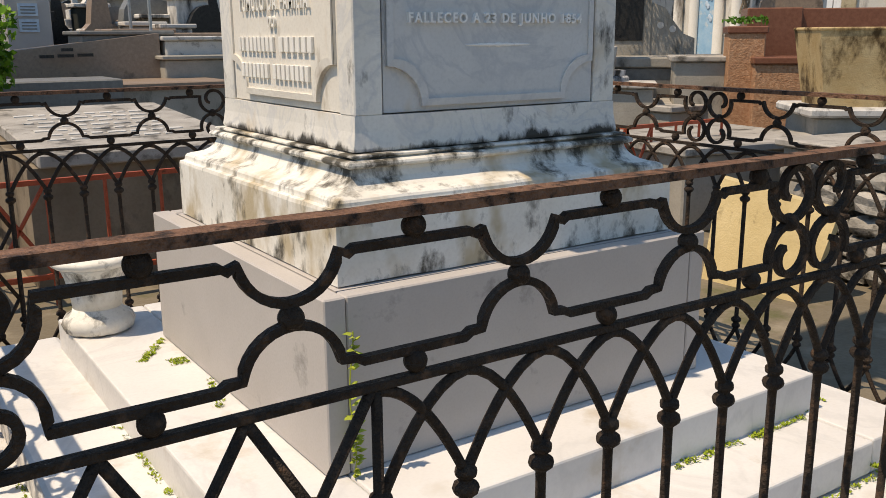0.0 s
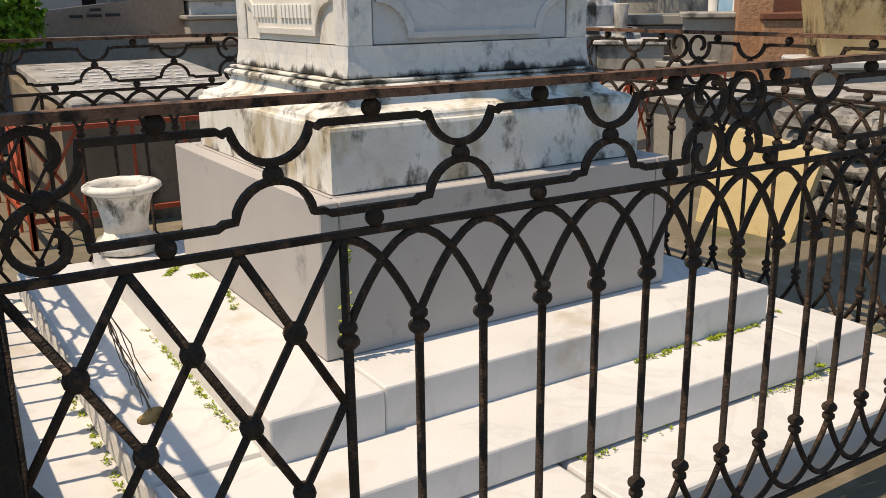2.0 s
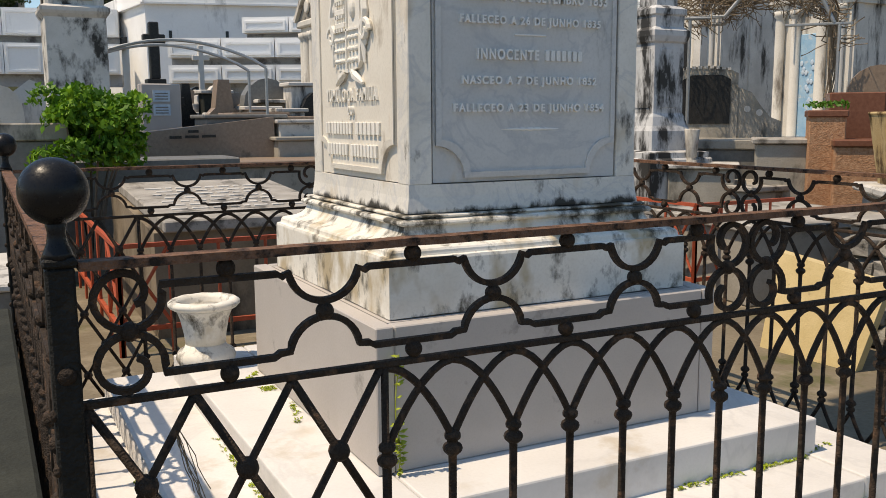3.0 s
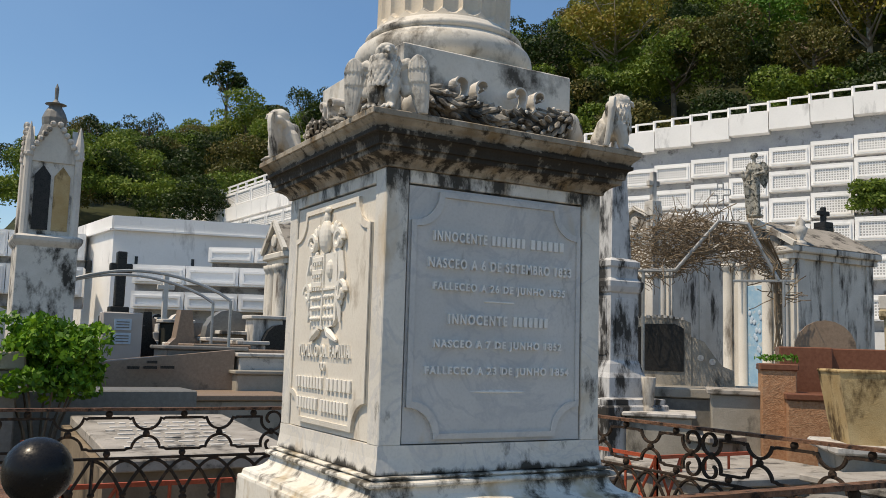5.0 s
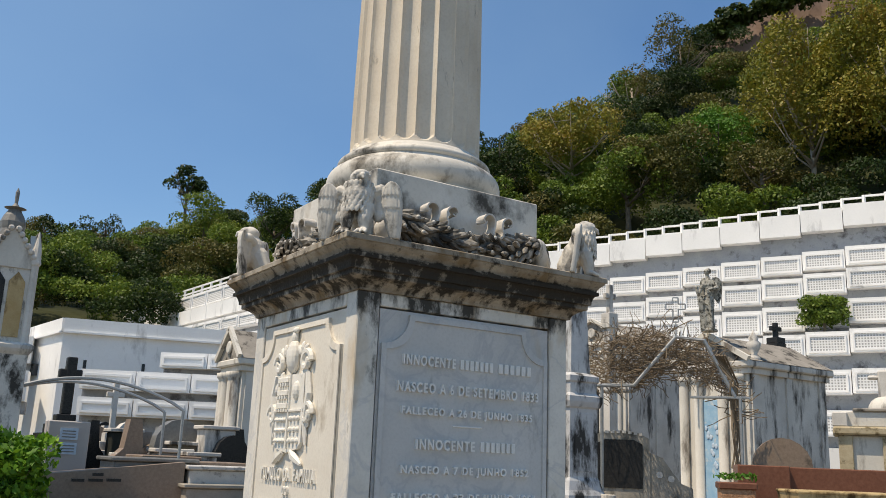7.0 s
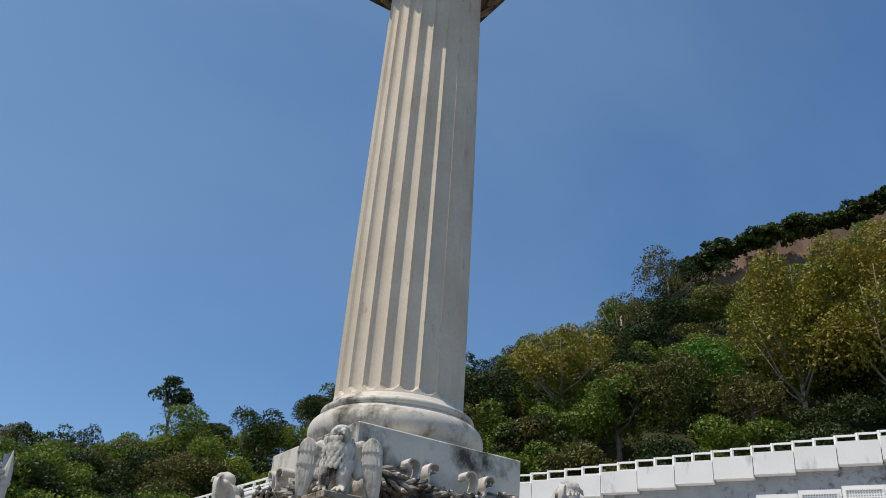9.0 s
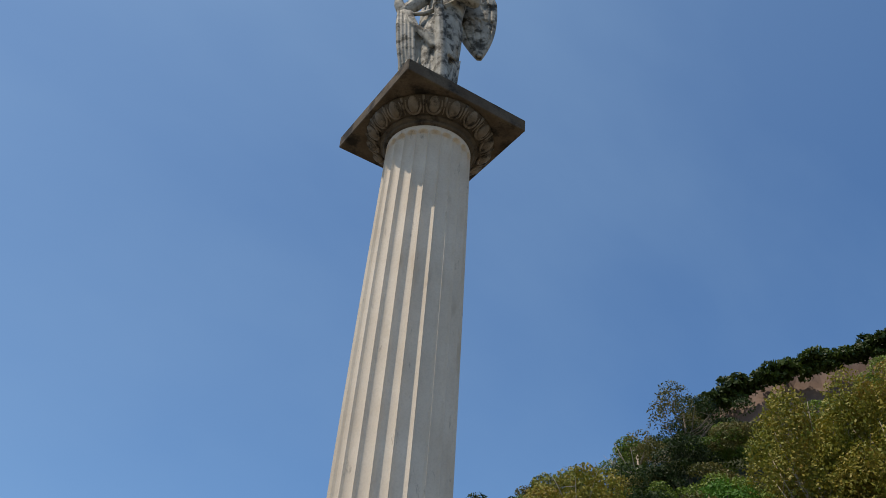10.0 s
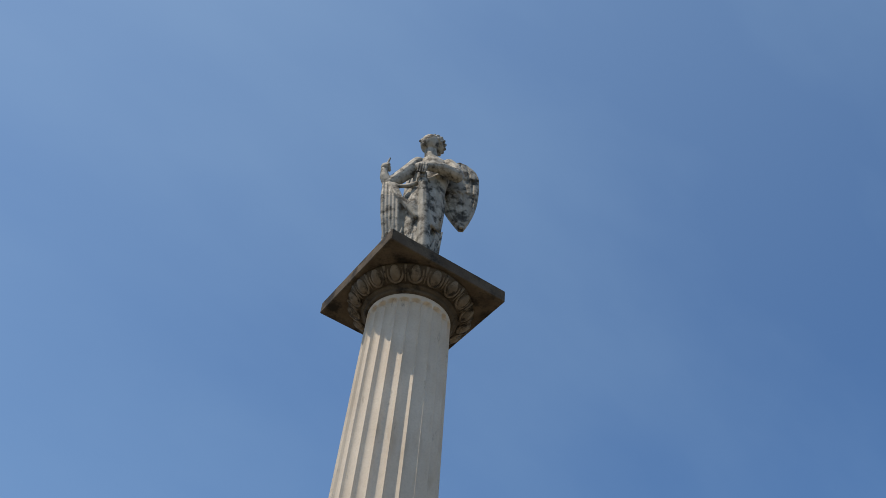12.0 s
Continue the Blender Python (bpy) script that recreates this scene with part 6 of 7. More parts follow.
# red iron railing round it
def red_railing(x0, x1, y0, y1, z, label, n=5, m=4):
    r = thing("red_railing", (0, 0, 0), label, "railing")
    for p, q in (((x0, y0), (x1, y0)), ((x0, y0), (x0, y1))):
        for zz in (z, 0.18):
            bm = bmesh.new()
            tube(bm, [(*p, zz), (*q, zz)], flat=(0.03, 0.03))
            part("rail", bm, REDIRON, r)
        k = n if q[1] == y0 else m
        for i in range(k + 1):
            f = i / k
            x, y = p[0] + (q[0] - p[0]) * f, p[1] + (q[1] - p[1]) * f
            bm = bmesh.new()
            tube(bm, [(x, y, 0), (x, y, z)], 0.012 if i else 0.022, 6)
            part("upright", bm, REDIRON, r)
        bm = bmesh.new()
        tube(bm, [(*p, 0.2), (p[0] + (q[0] - p[0]) / k, p[1] + (q[1] - p[1]) / k, z)], 0.012, 6)
        tube(bm, [(*p, z), (p[0] + (q[0] - p[0]) / k, p[1] + (q[1] - p[1]) / k, 0.2)], 0.012, 6)
        part("brace", bm, REDIRON, r)


red_railing(0.63, 2.6, 5.5, 8.3, 0.74, "red-painted iron railing round the ledger tomb", 6, 5)
red_railing(5.2, 6.35, 5.1, 6.6, 0.82, "red-painted iron railing beside a low tomb", 4, 4)

# long dark slab and sloping brown tomb
x, y = spot(8.5, 10.4)
block_tomb("slab_tomb", x - 0.2, y + 0.4, 2.5, 0.8, lvl_w(-3.7, 10.4), SLATE, "long dark grey granite slab tomb", 0)
x, y = spot(16.6, 11.0)
block_tomb("low_tomb", x - 0.1, y + 0.5, 1.5, 1.0, lvl_w(-4.2, 11), CONCRETE, "low weathered tomb with a reddish ledge", 0, 0.07, BROWN)
t = thing("sloping_tomb", (0, 0, 0), "brown granite tomb with a sloping top", "tomb")
bm = bmesh.new()
(xa, ya), (xb, yb) = spot(7.6, 12), spot(16.2, 12.1)
za, zb = lvl_w(-2.1, 12), lvl_w(-1.08, 12.1)
vs = [bm.verts.new(v) for v in ((xa, ya, 0), (xb, yb, 0), (xb + 0.1, yb + 0.5, 0), (xa, ya + 0.5, 0), (xa, ya, za), (xb, yb, zb), (xb + 0.1, yb + 0.5, zb), (xa, ya + 0.5, za))]
for f in ((3, 2, 1, 0), (4, 5, 6, 7), (0, 1, 5, 4), (1, 2, 6, 5), (2, 3, 7, 6), (3, 0, 4, 7)):
    bm.faces.new([vs[i] for i in f])
part("body", bm, BROWN, t)
for k, (b0, b1, e) in enumerate(((11.0, 11.6, -1.95), (9.9, 10.6, -2.3), (10.8, 11.6, -2.27), (11.8, 12.6, -2.24))):
    (x0, y0), (x1, y1) = spot(b0, 11.93), spot(b1, 11.93)
    part("bar", boxed(x0, x1, min(y0, y1) - 0.07, min(y0, y1) - 0.015, lvl_w(e, 11.93) - 0.015, lvl_w(e, 11.93) + 0.02), BLACKG, t)
x, y = spot(17.9, 12)
block_tomb("concrete_tomb", x + 0.1, y + 0.5, 0.85, 1.0, lvl_w(-2.6, 11.7), CONCRETE, "cream concrete tomb beside a sloping brown one", 0, 0.05, CONCRETE)
x, y = spot(-0.6, 9.2)
block_tomb("concrete_tomb", x, y + 0.4, 1.5, 0.8, lvl_w(-2.6, 9.2), SLATE, "cream-topped dark tomb beside the path", 0, 0.16, CONCRETE)
block_tomb("slate_tomb", -0.64, 2.7, 1.1, 2.9, 0.62, DARKTOMB, "dark mossy tomb close beside the iron fence", 0, 0.03, DARKTOMB)
block_tomb("kerb_tomb", -0.55, 6.6, 1.3, 1.5, 0.45, SLATE, "low dark tomb with a white kerb", 0, 0.05, LEDGER)

# plaque stone with pale plates, vase and black cross behind
x, y = spot(9.45, 14)
t = block_tomb("plaque_stone", x, y, 0.56, 0.3, lvl_w(1.0, 14), GREY, "grey granite headstone with pale plates", 0)
for k in range(2):
    z = lvl_w(0.6, 14) - k * 0.2
    part("plate", boxed(-0.12, 0.12, -0.17, -0.152, z - 0.16, z), PAPER, t)
    for j in range(3):
        part("bar", boxed(-0.09, 0.09, -0.174, -0.168, z - 0.05 - j * 0.04, z - 0.035 - j * 0.04), SLATE, t)


def cross(name, b, d, z0, z1, w, th, mat, label, arm=0.68):
    x, y = spot(b, d)
    c = thing(name, (x, y, z0), label, "cross")
    h = z1 - z0
    bm = bmesh.new()
    box(bm, -th / 2, th / 2, -th / 2, th / 2, 0, h, bevel=th * 0.1)
    box(bm, -w / 2, w / 2, -th * 0.45, th * 0.45, h * arm - th / 2, h * arm + th / 2, bevel=th * 0.1)
    part("cross", bm, mat, c)
    bm = bmesh.new()
    wide = 0.32 if d < 20 else 0.02
    for k in range(3):
        s = w * (0.42 + wide * k)
        box(bm, -s, s, -s, s, -0.15 * (k + 1), -0.15 * k, bevel=0.01)
    s = w * (0.3 + 1.6 * wide)
    box(bm, -s, s, -s, s, -z0, -0.45)
    part("pedestal", bm, mat, c)
    return c


cross("black_cross", 9.25, 16, lvl_w(1.36, 16), lvl_w(4.67, 16), 0.36, 0.16, BLACKG, "black granite cross on a pedestal", 0.7)
cross("stone_cross", 11.9, 17, lvl_w(0.44, 17), lvl_w(3.4, 17), 0.3, 0.09, CHAPEL, "thin grey stone cross on a stepped base", 0.75)
cross("stone_cross", 42.3, 27, lvl(8.5, 27), lvl(10.3, 27), 0.42, 0.16, CHAPEL, "grey stone cross on a pediment", 0.6)
cross("black_cross", 52.2, 26, lvl(7.0, 26), lvl(7.9, 26), 0.42, 0.12, BLACKG, "small black cross behind the chapel roof", 0.6)

# arched pipe frame
t = thing("pipe_frame", (0, 0, 0), "grey metal pipe frame of an awning", "frame")
for off in (0.0, 0.9):
    bm = bmesh.new()
    pts = []
    for i in range(17):
        f = i / 16
        b = 4.8 + 11.0 * f
        x, y = spot(b, 13)
        pts.append((x, y + off, lvl_w(1.95, 13) + 0.36 * math.sin(math.pi * f) ** 0.8))
    tube(bm, pts, 0.022, 6)
    part("pipe", bm, PIPE, t)
    for p in (pts[0], pts[-1]):
        bm = bmesh.new()
        tube(bm, [(p[0], p[1], 0), p], 0.022, 6)
        part("upright", bm, PIPE, t)

# scattered headstones behind
rnd = random.Random(17)


def headstone(b, d, w, h, mat, label, kind):
    x, y = spot(b, d)
    t = thing("headstone", (x, y, 0), label, "headstone", "graves on the far side")
    bm = bmesh.new()
    if kind == 0:
        pts = [(-w / 2, 0), (w / 2, 0), (w / 2, h * 0.8)] + [(w / 2 * math.cos(a), h * 0.8 + h * 0.2 * math.sin(a)) for a in [math.pi * i / 8 for i in range(1, 8)]] + [(-w / 2, h * 0.8)]
    elif kind == 1:
        pts = [(-w / 2, 0), (w / 2, 0), (w / 2, h * 0.7), (w * 0.2, h * 0.8), (w * 0.12, h), (-w * 0.12, h), (-w * 0.2, h * 0.8), (-w / 2, h * 0.7)]
    else:
        pts = [(-w / 2, 0), (w / 2, 0), (w / 2, h * 0.92), (0, h), (-w / 2, h * 0.86)]
    extrude_outline(bm, pts, -0.15, 0.15)
    part("stone", bm, mat, t)
    part("base", boxed(-w * 0.62, w * 0.62, -0.5, 0.35, 0, h * 0.45, bevel=0.02), rnd.choice((mat, CONCRETE, SLATE)), t)


for k in range(26):
    b = 10.5 + 8.6 * k / 25 + rnd.uniform(-0.2, 0.2)
    d = rnd.uniform(14.5, 21)
    mat = rnd.choice((BLACKG, BLACKG, BROWN, SLATE, CHAPEL, CONCRETE, BLACKG))
    headstone(b, d, rnd.uniform(0.4, 0.95), lvl_w(rnd.uniform(-0.6, 1.5), d), mat, {BLACKG: "polished black granite headstone among other graves", BROWN: "brown granite headstone among other graves", SLATE: "dark grey headstone among other graves", CHAPEL: "weathered stone headstone among other graves", CONCRETE: "pale concrete headstone among other graves"}[mat], k % 3)
for k in range(16):
    b = rnd.uniform(-4, 8.0)
    d = rnd.uniform(13.5, 22)
    mat = rnd.choice((BLACKG, SLATE, CHAPEL_L, CONCRETE, CHAPEL))
    headstone(b, d, rnd.uniform(0.5, 1.0), lvl_w(rnd.uniform(-1.5, 1.6), d), mat, "grave marker among others beyond the bush", k % 3)
for k in range(10):
    b = rnd.uniform(12.5, 19)
    d = rnd.uniform(12.6, 14)
    block_tomb("grave_slab", *spot(b, d), rnd.uniform(0.6, 1.1), 0.8, lvl_w(rnd.uniform(-2.2, -0.9), d), rnd.choice((CONCRETE, BROWN, LEDGER, SLATE)), "low grave slab among the others", 0, 0.05, None, "grave", "low grave slabs")


# ---- chapels ----
def chapel(b, d, w, length, eave, apex, label, door=None, column=True, mat=CHAPEL, front=CHAPEL_L):
    """A chapel tomb: gabled front to the west, long wall to the south; the corner stands at the bearing."""
    x, y = spot(b, d)
    c = thing("chapel_tomb", (x, y, 0), label, "chapel")
    part("wall", boxed(0.02, length, 0.0, w, 0, eave), mat, c)
    part("front_wall", boxed(-0.03, 0.02, 0.0, w, 0, eave), front, c)
    part("cornice", boxed(-0.2, length + 0.15, -0.18, w + 0.18, eave, eave + 0.16, bevel=0.03), mat, c)
    part("frieze", boxed(-0.1, length + 0.08, -0.09, w + 0.09, eave - 0.14, eave, bevel=0.01), mat, c)
    bm = bmesh.new()
    z = eave + 0.16
    vs = [bm.verts.new(v) for v in ((-0.16, -0.18, z), (-0.16, w + 0.18, z), (-0.16, w / 2, apex), (length + 0.15, -0.18, z), (length + 0.15, w + 0.18, z), (length + 0.15, w / 2, apex))]
    for f in ((0, 1, 2), (3, 5, 4), (0, 2, 5, 3), (1, 4, 5, 2), (0, 3, 4, 1)):
        bm.faces.new([vs[i] for i in f])
    part("roof", bm, ROOF, c)
    for s in (-0.18, w + 0.18):
        bm = bmesh.new()
        tube(bm, [(-0.2, s, z + 0.02), (-0.2, w / 2, apex + 0.03)], flat=(0.1, 0.12))
        part("gable_moulding", bm, front, c)
    bm = bmesh.new()
    lathe(bm, [(0.16, 0), (0.16, 0.03), (0.13, 0.05)], 16)
    bmesh.ops.rotate(bm, verts=bm.verts, matrix=Matrix.Rotation(radians(-90), 3, 'Y'))
    bmesh.ops.translate(bm, verts=bm.verts, vec=(-0.17, w / 2, z + (apex - z) * 0.4))
    part("roundel", bm, mat, c)
    if column:
        for yy in (0.22, w - 0.22, w * 0.33, w * 0.67):
            bm = bmesh.new()
            lathe(bm, [(0.15, 0.9), (0.15, 1.0), (0.11, 1.05), (0.11, eave - 0.4), (0.1, eave - 0.32), (0.15, eave - 0.26), (0.16, eave - 0.15)], 14, -0.12, yy)
            part("column", bm, front, c, smooth=True)
    if door:
        dw, dh, dm = door
        part("door", boxed(-0.07, -0.03, w / 2 - dw / 2, w / 2 + dw / 2, 0.3, dh, bevel=0.01), dm, c)
        part("door_frame", boxed(-0.05, -0.028, w / 2 - dw / 2 - 0.1, w / 2 + dw / 2 + 0.1, 0.3, dh + 0.12), front, c)
    for k in range(3):
        part("pilaster", boxed(0.05 + k * (length - 0.35) / 2, 0.3 + k * (length - 0.35) / 2, -0.05, 0.0, 0, eave - 0.14), mat, c)
    return c


ch = chapel(50.55, 22, 2.1, 2.85, lvl(5.25, 22), lvl(7.4, 22), "weathered chapel tomb with pediment and flaking blue door", (0.62, lvl(3.4, 22), BLUE))
for k in range(12):
    rr = random.Random(k)
    bm = bmesh.new()
    ball(bm, (-0.085, 1.05 + rr.uniform(-0.2, 0.2), 2.1 + rr.uniform(-0.35, 0.7)), 0.045, 8, 6, (0.2, 1, 1.4))
    part("door_ornament", bm, PAPER, ch)
chapel(43.3, 27, 2.6, 2.6, lvl(6.6, 27), lvl(8.3, 27), "grey chapel tomb with pediment and iron door", (0.9, lvl(3.9, 27), BLACKG))
chapel(19.3, 22, 1.3, 1.8, lvl_w(4.9, 22), lvl_w(7.2, 22), "small pale stone chapel with moulded cornice", (0.5, 2.8, OCHRE_B), True, CHAPEL_L)
# pale wall tomb in an ochre stone frame, with a domed cap
x, y = spot(57.9, 20)
t = thing("wall_tomb", (x, y, 0), "pale wall tomb framed in lichen-stained ochre stone", "tomb")
t.rotation_euler = (0, 0, radians(-56))
zt = lvl(1.35, 20)
part("body", boxed(-0.9, 0.9, -0.45, 0.55, 0, zt, bevel=0.02), CHAPEL_L, t)
for sx in (-0.78, 0.0, 0.78):
    part("pilaster", boxed(sx - 0.13, sx + 0.13, -0.52, -0.45, 0, zt, bevel=0.015), LICHEN, t)
part("cornice", boxed(-1.0, 1.0, -0.6, 0.62, zt, zt + 0.16, bevel=0.03), LICHEN, t)
part("attic", boxed(-0.86, 0.86, -0.45, 0.5, zt + 0.16, zt + 0.46, bevel=0.02), CHAPEL_L, t)
for sx in (-0.86, 0.86):
    part("corner_block", boxed(sx - 0.14, sx + 0.14, -0.56, -0.3, zt + 0.16, zt + 0.44, bevel=0.02), CHAPEL, t)
part("cap_slab", boxed(-0.62, 0.62, -0.5, 0.5, zt + 0.46, zt + 0.52, bevel=0.015), ROOF, t)
bm = bmesh.new()
ball(bm, (0, 0, zt + 0.52), 0.33, 18, 10, (1, 1, 0.85))
part("dome", bm, CHAPEL_L, t, "small pale dome", smooth=True)
bm = bmesh.new()
box(bm, -0.12, 0.12, -0.12, 0.12, zt + 0.7, zt + 1.3, bevel=0.03)
box(bm, -0.3, 0.3, -0.1, 0.1, zt + 1.12, zt + 1.2, bevel=0.03)
part("cap_cross", bm, CHAPEL, t)
# small graves among the rows
for bb, dd, ww, hh, mm in ((15.3, 14.5, 0.5, -0.55, GRIMY), (16.2, 15.2, 0.55, -0.1, BODY), (17.0, 14.2, 0.42, -0.7, LEDGER), (17.9, 15.0, 0.5, 0.9, CHAPEL), (13.4, 14.8, 0.6, -0.9, GRIMY), (12.6, 16.0, 0.45, 0.5, DARKTOMB)):
    x, y = spot(bb, dd)
    block_tomb("grave_marker", x, y, ww, 0.4, lvl_w(hh, dd), mm, "small weathered grave marker with a stepped top", 0, 0.06, CHAPEL, "grave", "small graves among the rows")

# open metal cross at the corner of the chapel roof
cr = thing("metal_cross", (*spot(46.35, 22.3), lvl(5.0, 22.3)), "open grey metal cross on a thin rod", "cross")
m = Matrix.Rotation(radians(-46), 4, 'Z')
bm = bmesh.new()
tube(bm, [(0, 0, 0), (0, 0, lvl(8.05, 22.3) - lvl(5.0, 22.3))], 0.014, 6)
part("rod", bm, PIPE, cr)
bm = bmesh.new()
half, zl, zh = 0.065, lvl(8.0, 22.3) - lvl(5.0, 22.3), lvl(9.5, 22.3) - lvl(5.0, 22.3)
za, zb, arm = zl + (zh - zl) * 0.52, zl + (zh - zl) * 0.74, 0.23
ring = [(-half, zl), (half, zl), (half, za), (arm, za), (arm, zb), (half, zb), (half, zh), (-half, zh), (-half, zb), (-arm, zb), (-arm, za), (-half, za), (-half, zl)]
for (xa, a), (xb, b) in zip(ring, ring[1:]):
    tube(bm, [m @ Vector((xa, 0, a)), m @ Vector((xb, 0, b))], 0.017, 6)
part("outline", bm, PIPE, cr)
# small angel on the chapel and an urn finial
shaped("angel_statue", angel_form(), ANGEL, "small grey angel statue with raised arm on the chapel roof", "statue", "", 0.016, (*spot(48.35, 22.2), lvl(7.4, 22.2)), radians(-40), 0.92)
x, y = spot(50.9, 22.2)
bm = bmesh.new()
lathe(bm, [(0.14, 0), (0.14, 0.1), (0.06, 0.16), (0.14, 0.3), (0.17, 0.42), (0.1, 0.5), (0.12, 0.56), (0.04, 0.66), (0.01, 0.74)], 14, x, y)
bmesh.ops.translate(bm, verts=bm.verts, vec=(0, 0, lvl(5.6, 22.2)))
solo("urn_finial", bm, CHAPEL, "grey stone urn on the chapel corner", "urn", smooth=True)

# ---- obelisk beside the platform ----
x, y = spot(39.8, 11.6)
ob = thing("obelisk", (x, y, 0), "black-streaked white marble obelisk on a panelled pedestal", "obelisk")
OBM = surface("streaked_obelisk_marble", (0.46, 0.46, 0.46), (0.60, 0.60, 0.59), 5, 0.5, bump=0.05, dirt=BLACK, amount=0.58, dirt_scale=5, stretch=(1, 1, 0.35))
part("foot", boxed(-0.5, 0.5, -0.5, 0.5, 0, 1.0, bevel=0.02), OBM, ob)
bm = bmesh.new()
square_profile(bm, [(0.46, 1.0), (0.46, 1.06), (0.30, 1.08), (0.30, 1.3), (0.27, 1.36), (0.245, 1.46), (0.225, 1.5), (0.225, 2.28), (0.25, 2.3), (0.27, 2.36), (0.27, 2.42), (0.22, 2.46), (0.22, 2.58), (0.24, 2.6), (0.24, 2.66), (0.17, 2.7)])
part("pedestal", bm, OBM, ob)
for k in range(4):
    bm = boxed(-0.15, 0.15, -0.235, -0.222, 1.56, 2.22, bevel=0.004)
    bm.transform(Matrix.Rotation(k * math.pi / 2, 4, 'Z'))
    part("panel", bm, OBM, ob)
bm = bmesh.new()
square_profile(bm, [(0.16, 2.68), (0.10, 4.1), (0.01, 4.3)])
part("spire", bm, OBM, ob)
ob.scale.z = 1.065
x, y = spot(42.0, 11.3)
bm = bmesh.new()
lathe(bm, [(0.07, 0.95), (0.07, 1.04), (0.05, 1.05), (0.062, 1.08), (0.09, 1.4), (0.085, 1.41), (0.06, 1.1)], 16, x, y)
solo("flower_vase", bm, CHAPEL_L, "empty pale marble flower vase on the ledge", "vase", smooth=True)

# platform with black tomb
(xa, ya), (xb, yb) = spot(41.5, 12.0), spot(48.6, 12.0)
block_tomb("stone_platform", (xa + xb) / 2 + 0.9, (ya + yb) / 2 + 0.6, 1.9, 1.9, lvl(-3.3, 12) - 0.09, SLATE, "dark stone platform with a pale moulded edge", -45, 0.12, CONCRETE)
x, y = spot(42.3, 11.3)
block_tomb("stone_platform", x + 0.1, y, 0.75, 0.75, 0.95, CONCRETE, "low stone platform below the obelisk", -45, 0.05, LEDGER)
x, y = spot(42.75, 13.4)
t = thing("black_tomb", (x, y, 0), "grey stone tomb with a black inset and a rounded top", "tomb")
t.rotation_euler = (0, 0, radians(-45))
bm = bmesh.new()
zt, zb = lvl(1.1, 13.4), 1.0
extrude_outline(bm, [(-0.42, 0), (0.42, 0), (0.42, zt - 0.06), (0.25, zt + 0.02), (0, zt + 0.05), (-0.25, zt + 0.02), (-0.42, zt - 0.06)], -0.12, 0.12)
part("stone", bm, CONCRETE, t)
bm = bmesh.new()
extrude_outline(bm, [(-0.32, zt - 0.75), (0.32, zt - 0.75), (0.32, zt - 0.14), (0.2, zt - 0.08), (-0.2, zt - 0.08), (-0.32, zt - 0.14)], -0.135, -0.11)
part("inset", bm, BLACKG, t)
bm = bmesh.new()
extrude_outline(bm, [(0.42, 0), (1.05, 0), (1.0, zt - 0.72), (0.85, zt - 0.66), (0.72, zt - 0.5), (0.6, zt - 0.32), (0.42, zt - 0.25)], -0.1, 0.1)
part("side_scroll", bm, CONCRETE, t)
for k in range(2):
    bm = bmesh.new()
    lathe(bm, [(0.045, 0), (0.045, 0.015)], 14)
    bmesh.ops.rotate(bm, verts=bm.verts, matrix=Matrix.Rotation(radians(90), 3, 'X'))
    bmesh.ops.translate(bm, verts=bm.verts, vec=(0.55 + 0.16 * k, -0.1, zt - 0.55 - 0.05 * k))
    part("medallion", bm, LEDGER, t)
for k in range(9):
    bm = bmesh.new()
    a = math.pi * (0.2 + 0.6 * k / 8)
    box(bm, -0.36 + 0.08 * k, -0.31 + 0.08 * k, -0.13, -0.115, zt - 0.06 + 0.07 * math.sin(a), zt - 0.02 + 0.07 * math.sin(a))
    part("bar", bm, LEDGER, t)
x, y = spot(47.4, 11.5)
block_tomb("stone_block_tomb", x, y, 0.7, 0.7, lvl(-3.4, 11.3), CONCRETE, "rough blackened stone block tomb", -45, 0.06, GRIMY)

# ---- pergola with dry vine ----
t = thing("vine_pergola", (0, 0, 0), "metal pipe pergola bent under a dry leafless vine", "pergola")
D = 12.4
frames = ((41.66, 4.05), (43.63, 4.1), (46.2, 7.1), (47.9, 6.9), (49.6, 3.5))
for off in (0, 1.0):
    pts = []
    for b, e in frames:
        x, y = spot(b, D + off)
        pts.append((x, y, lvl(e, D)))
    bm = bmesh.new()
    tube(bm, pts, 0.027, 8)
    part("pipe", bm, PIPE, t)
    for b in (41.66, 49.9):
        x, y = spot(b, D + off)
        bm = bmesh.new()
        tube(bm, [(x, y, 0), (x, y, lvl(4.0 if b < 45 else 3.5, D))], 0.022, 6)
        part("post", bm, PIPE, t)
bm = bmesh.new()
(xa, ya), (xb, yb) = spot(39.6, D), spot(43.6, D)
tube(bm, [(xa, ya, lvl(4.0, D)), (xb, yb, lvl(4.07, D))], 0.018, 6)
part("crossbar", bm, PIPE, t)
bm = bmesh.new()
(xa, ya), (xb, yb) = spot(47.0, D), spot(50.5, D)
tube(bm, [(xa, ya, lvl(3.45, D)), (xb, yb, lvl(3.45, D))], 0.018, 6)
part("crossbar", bm, PIPE, t)
bm = bmesh.new()
rnd = random.Random(33)
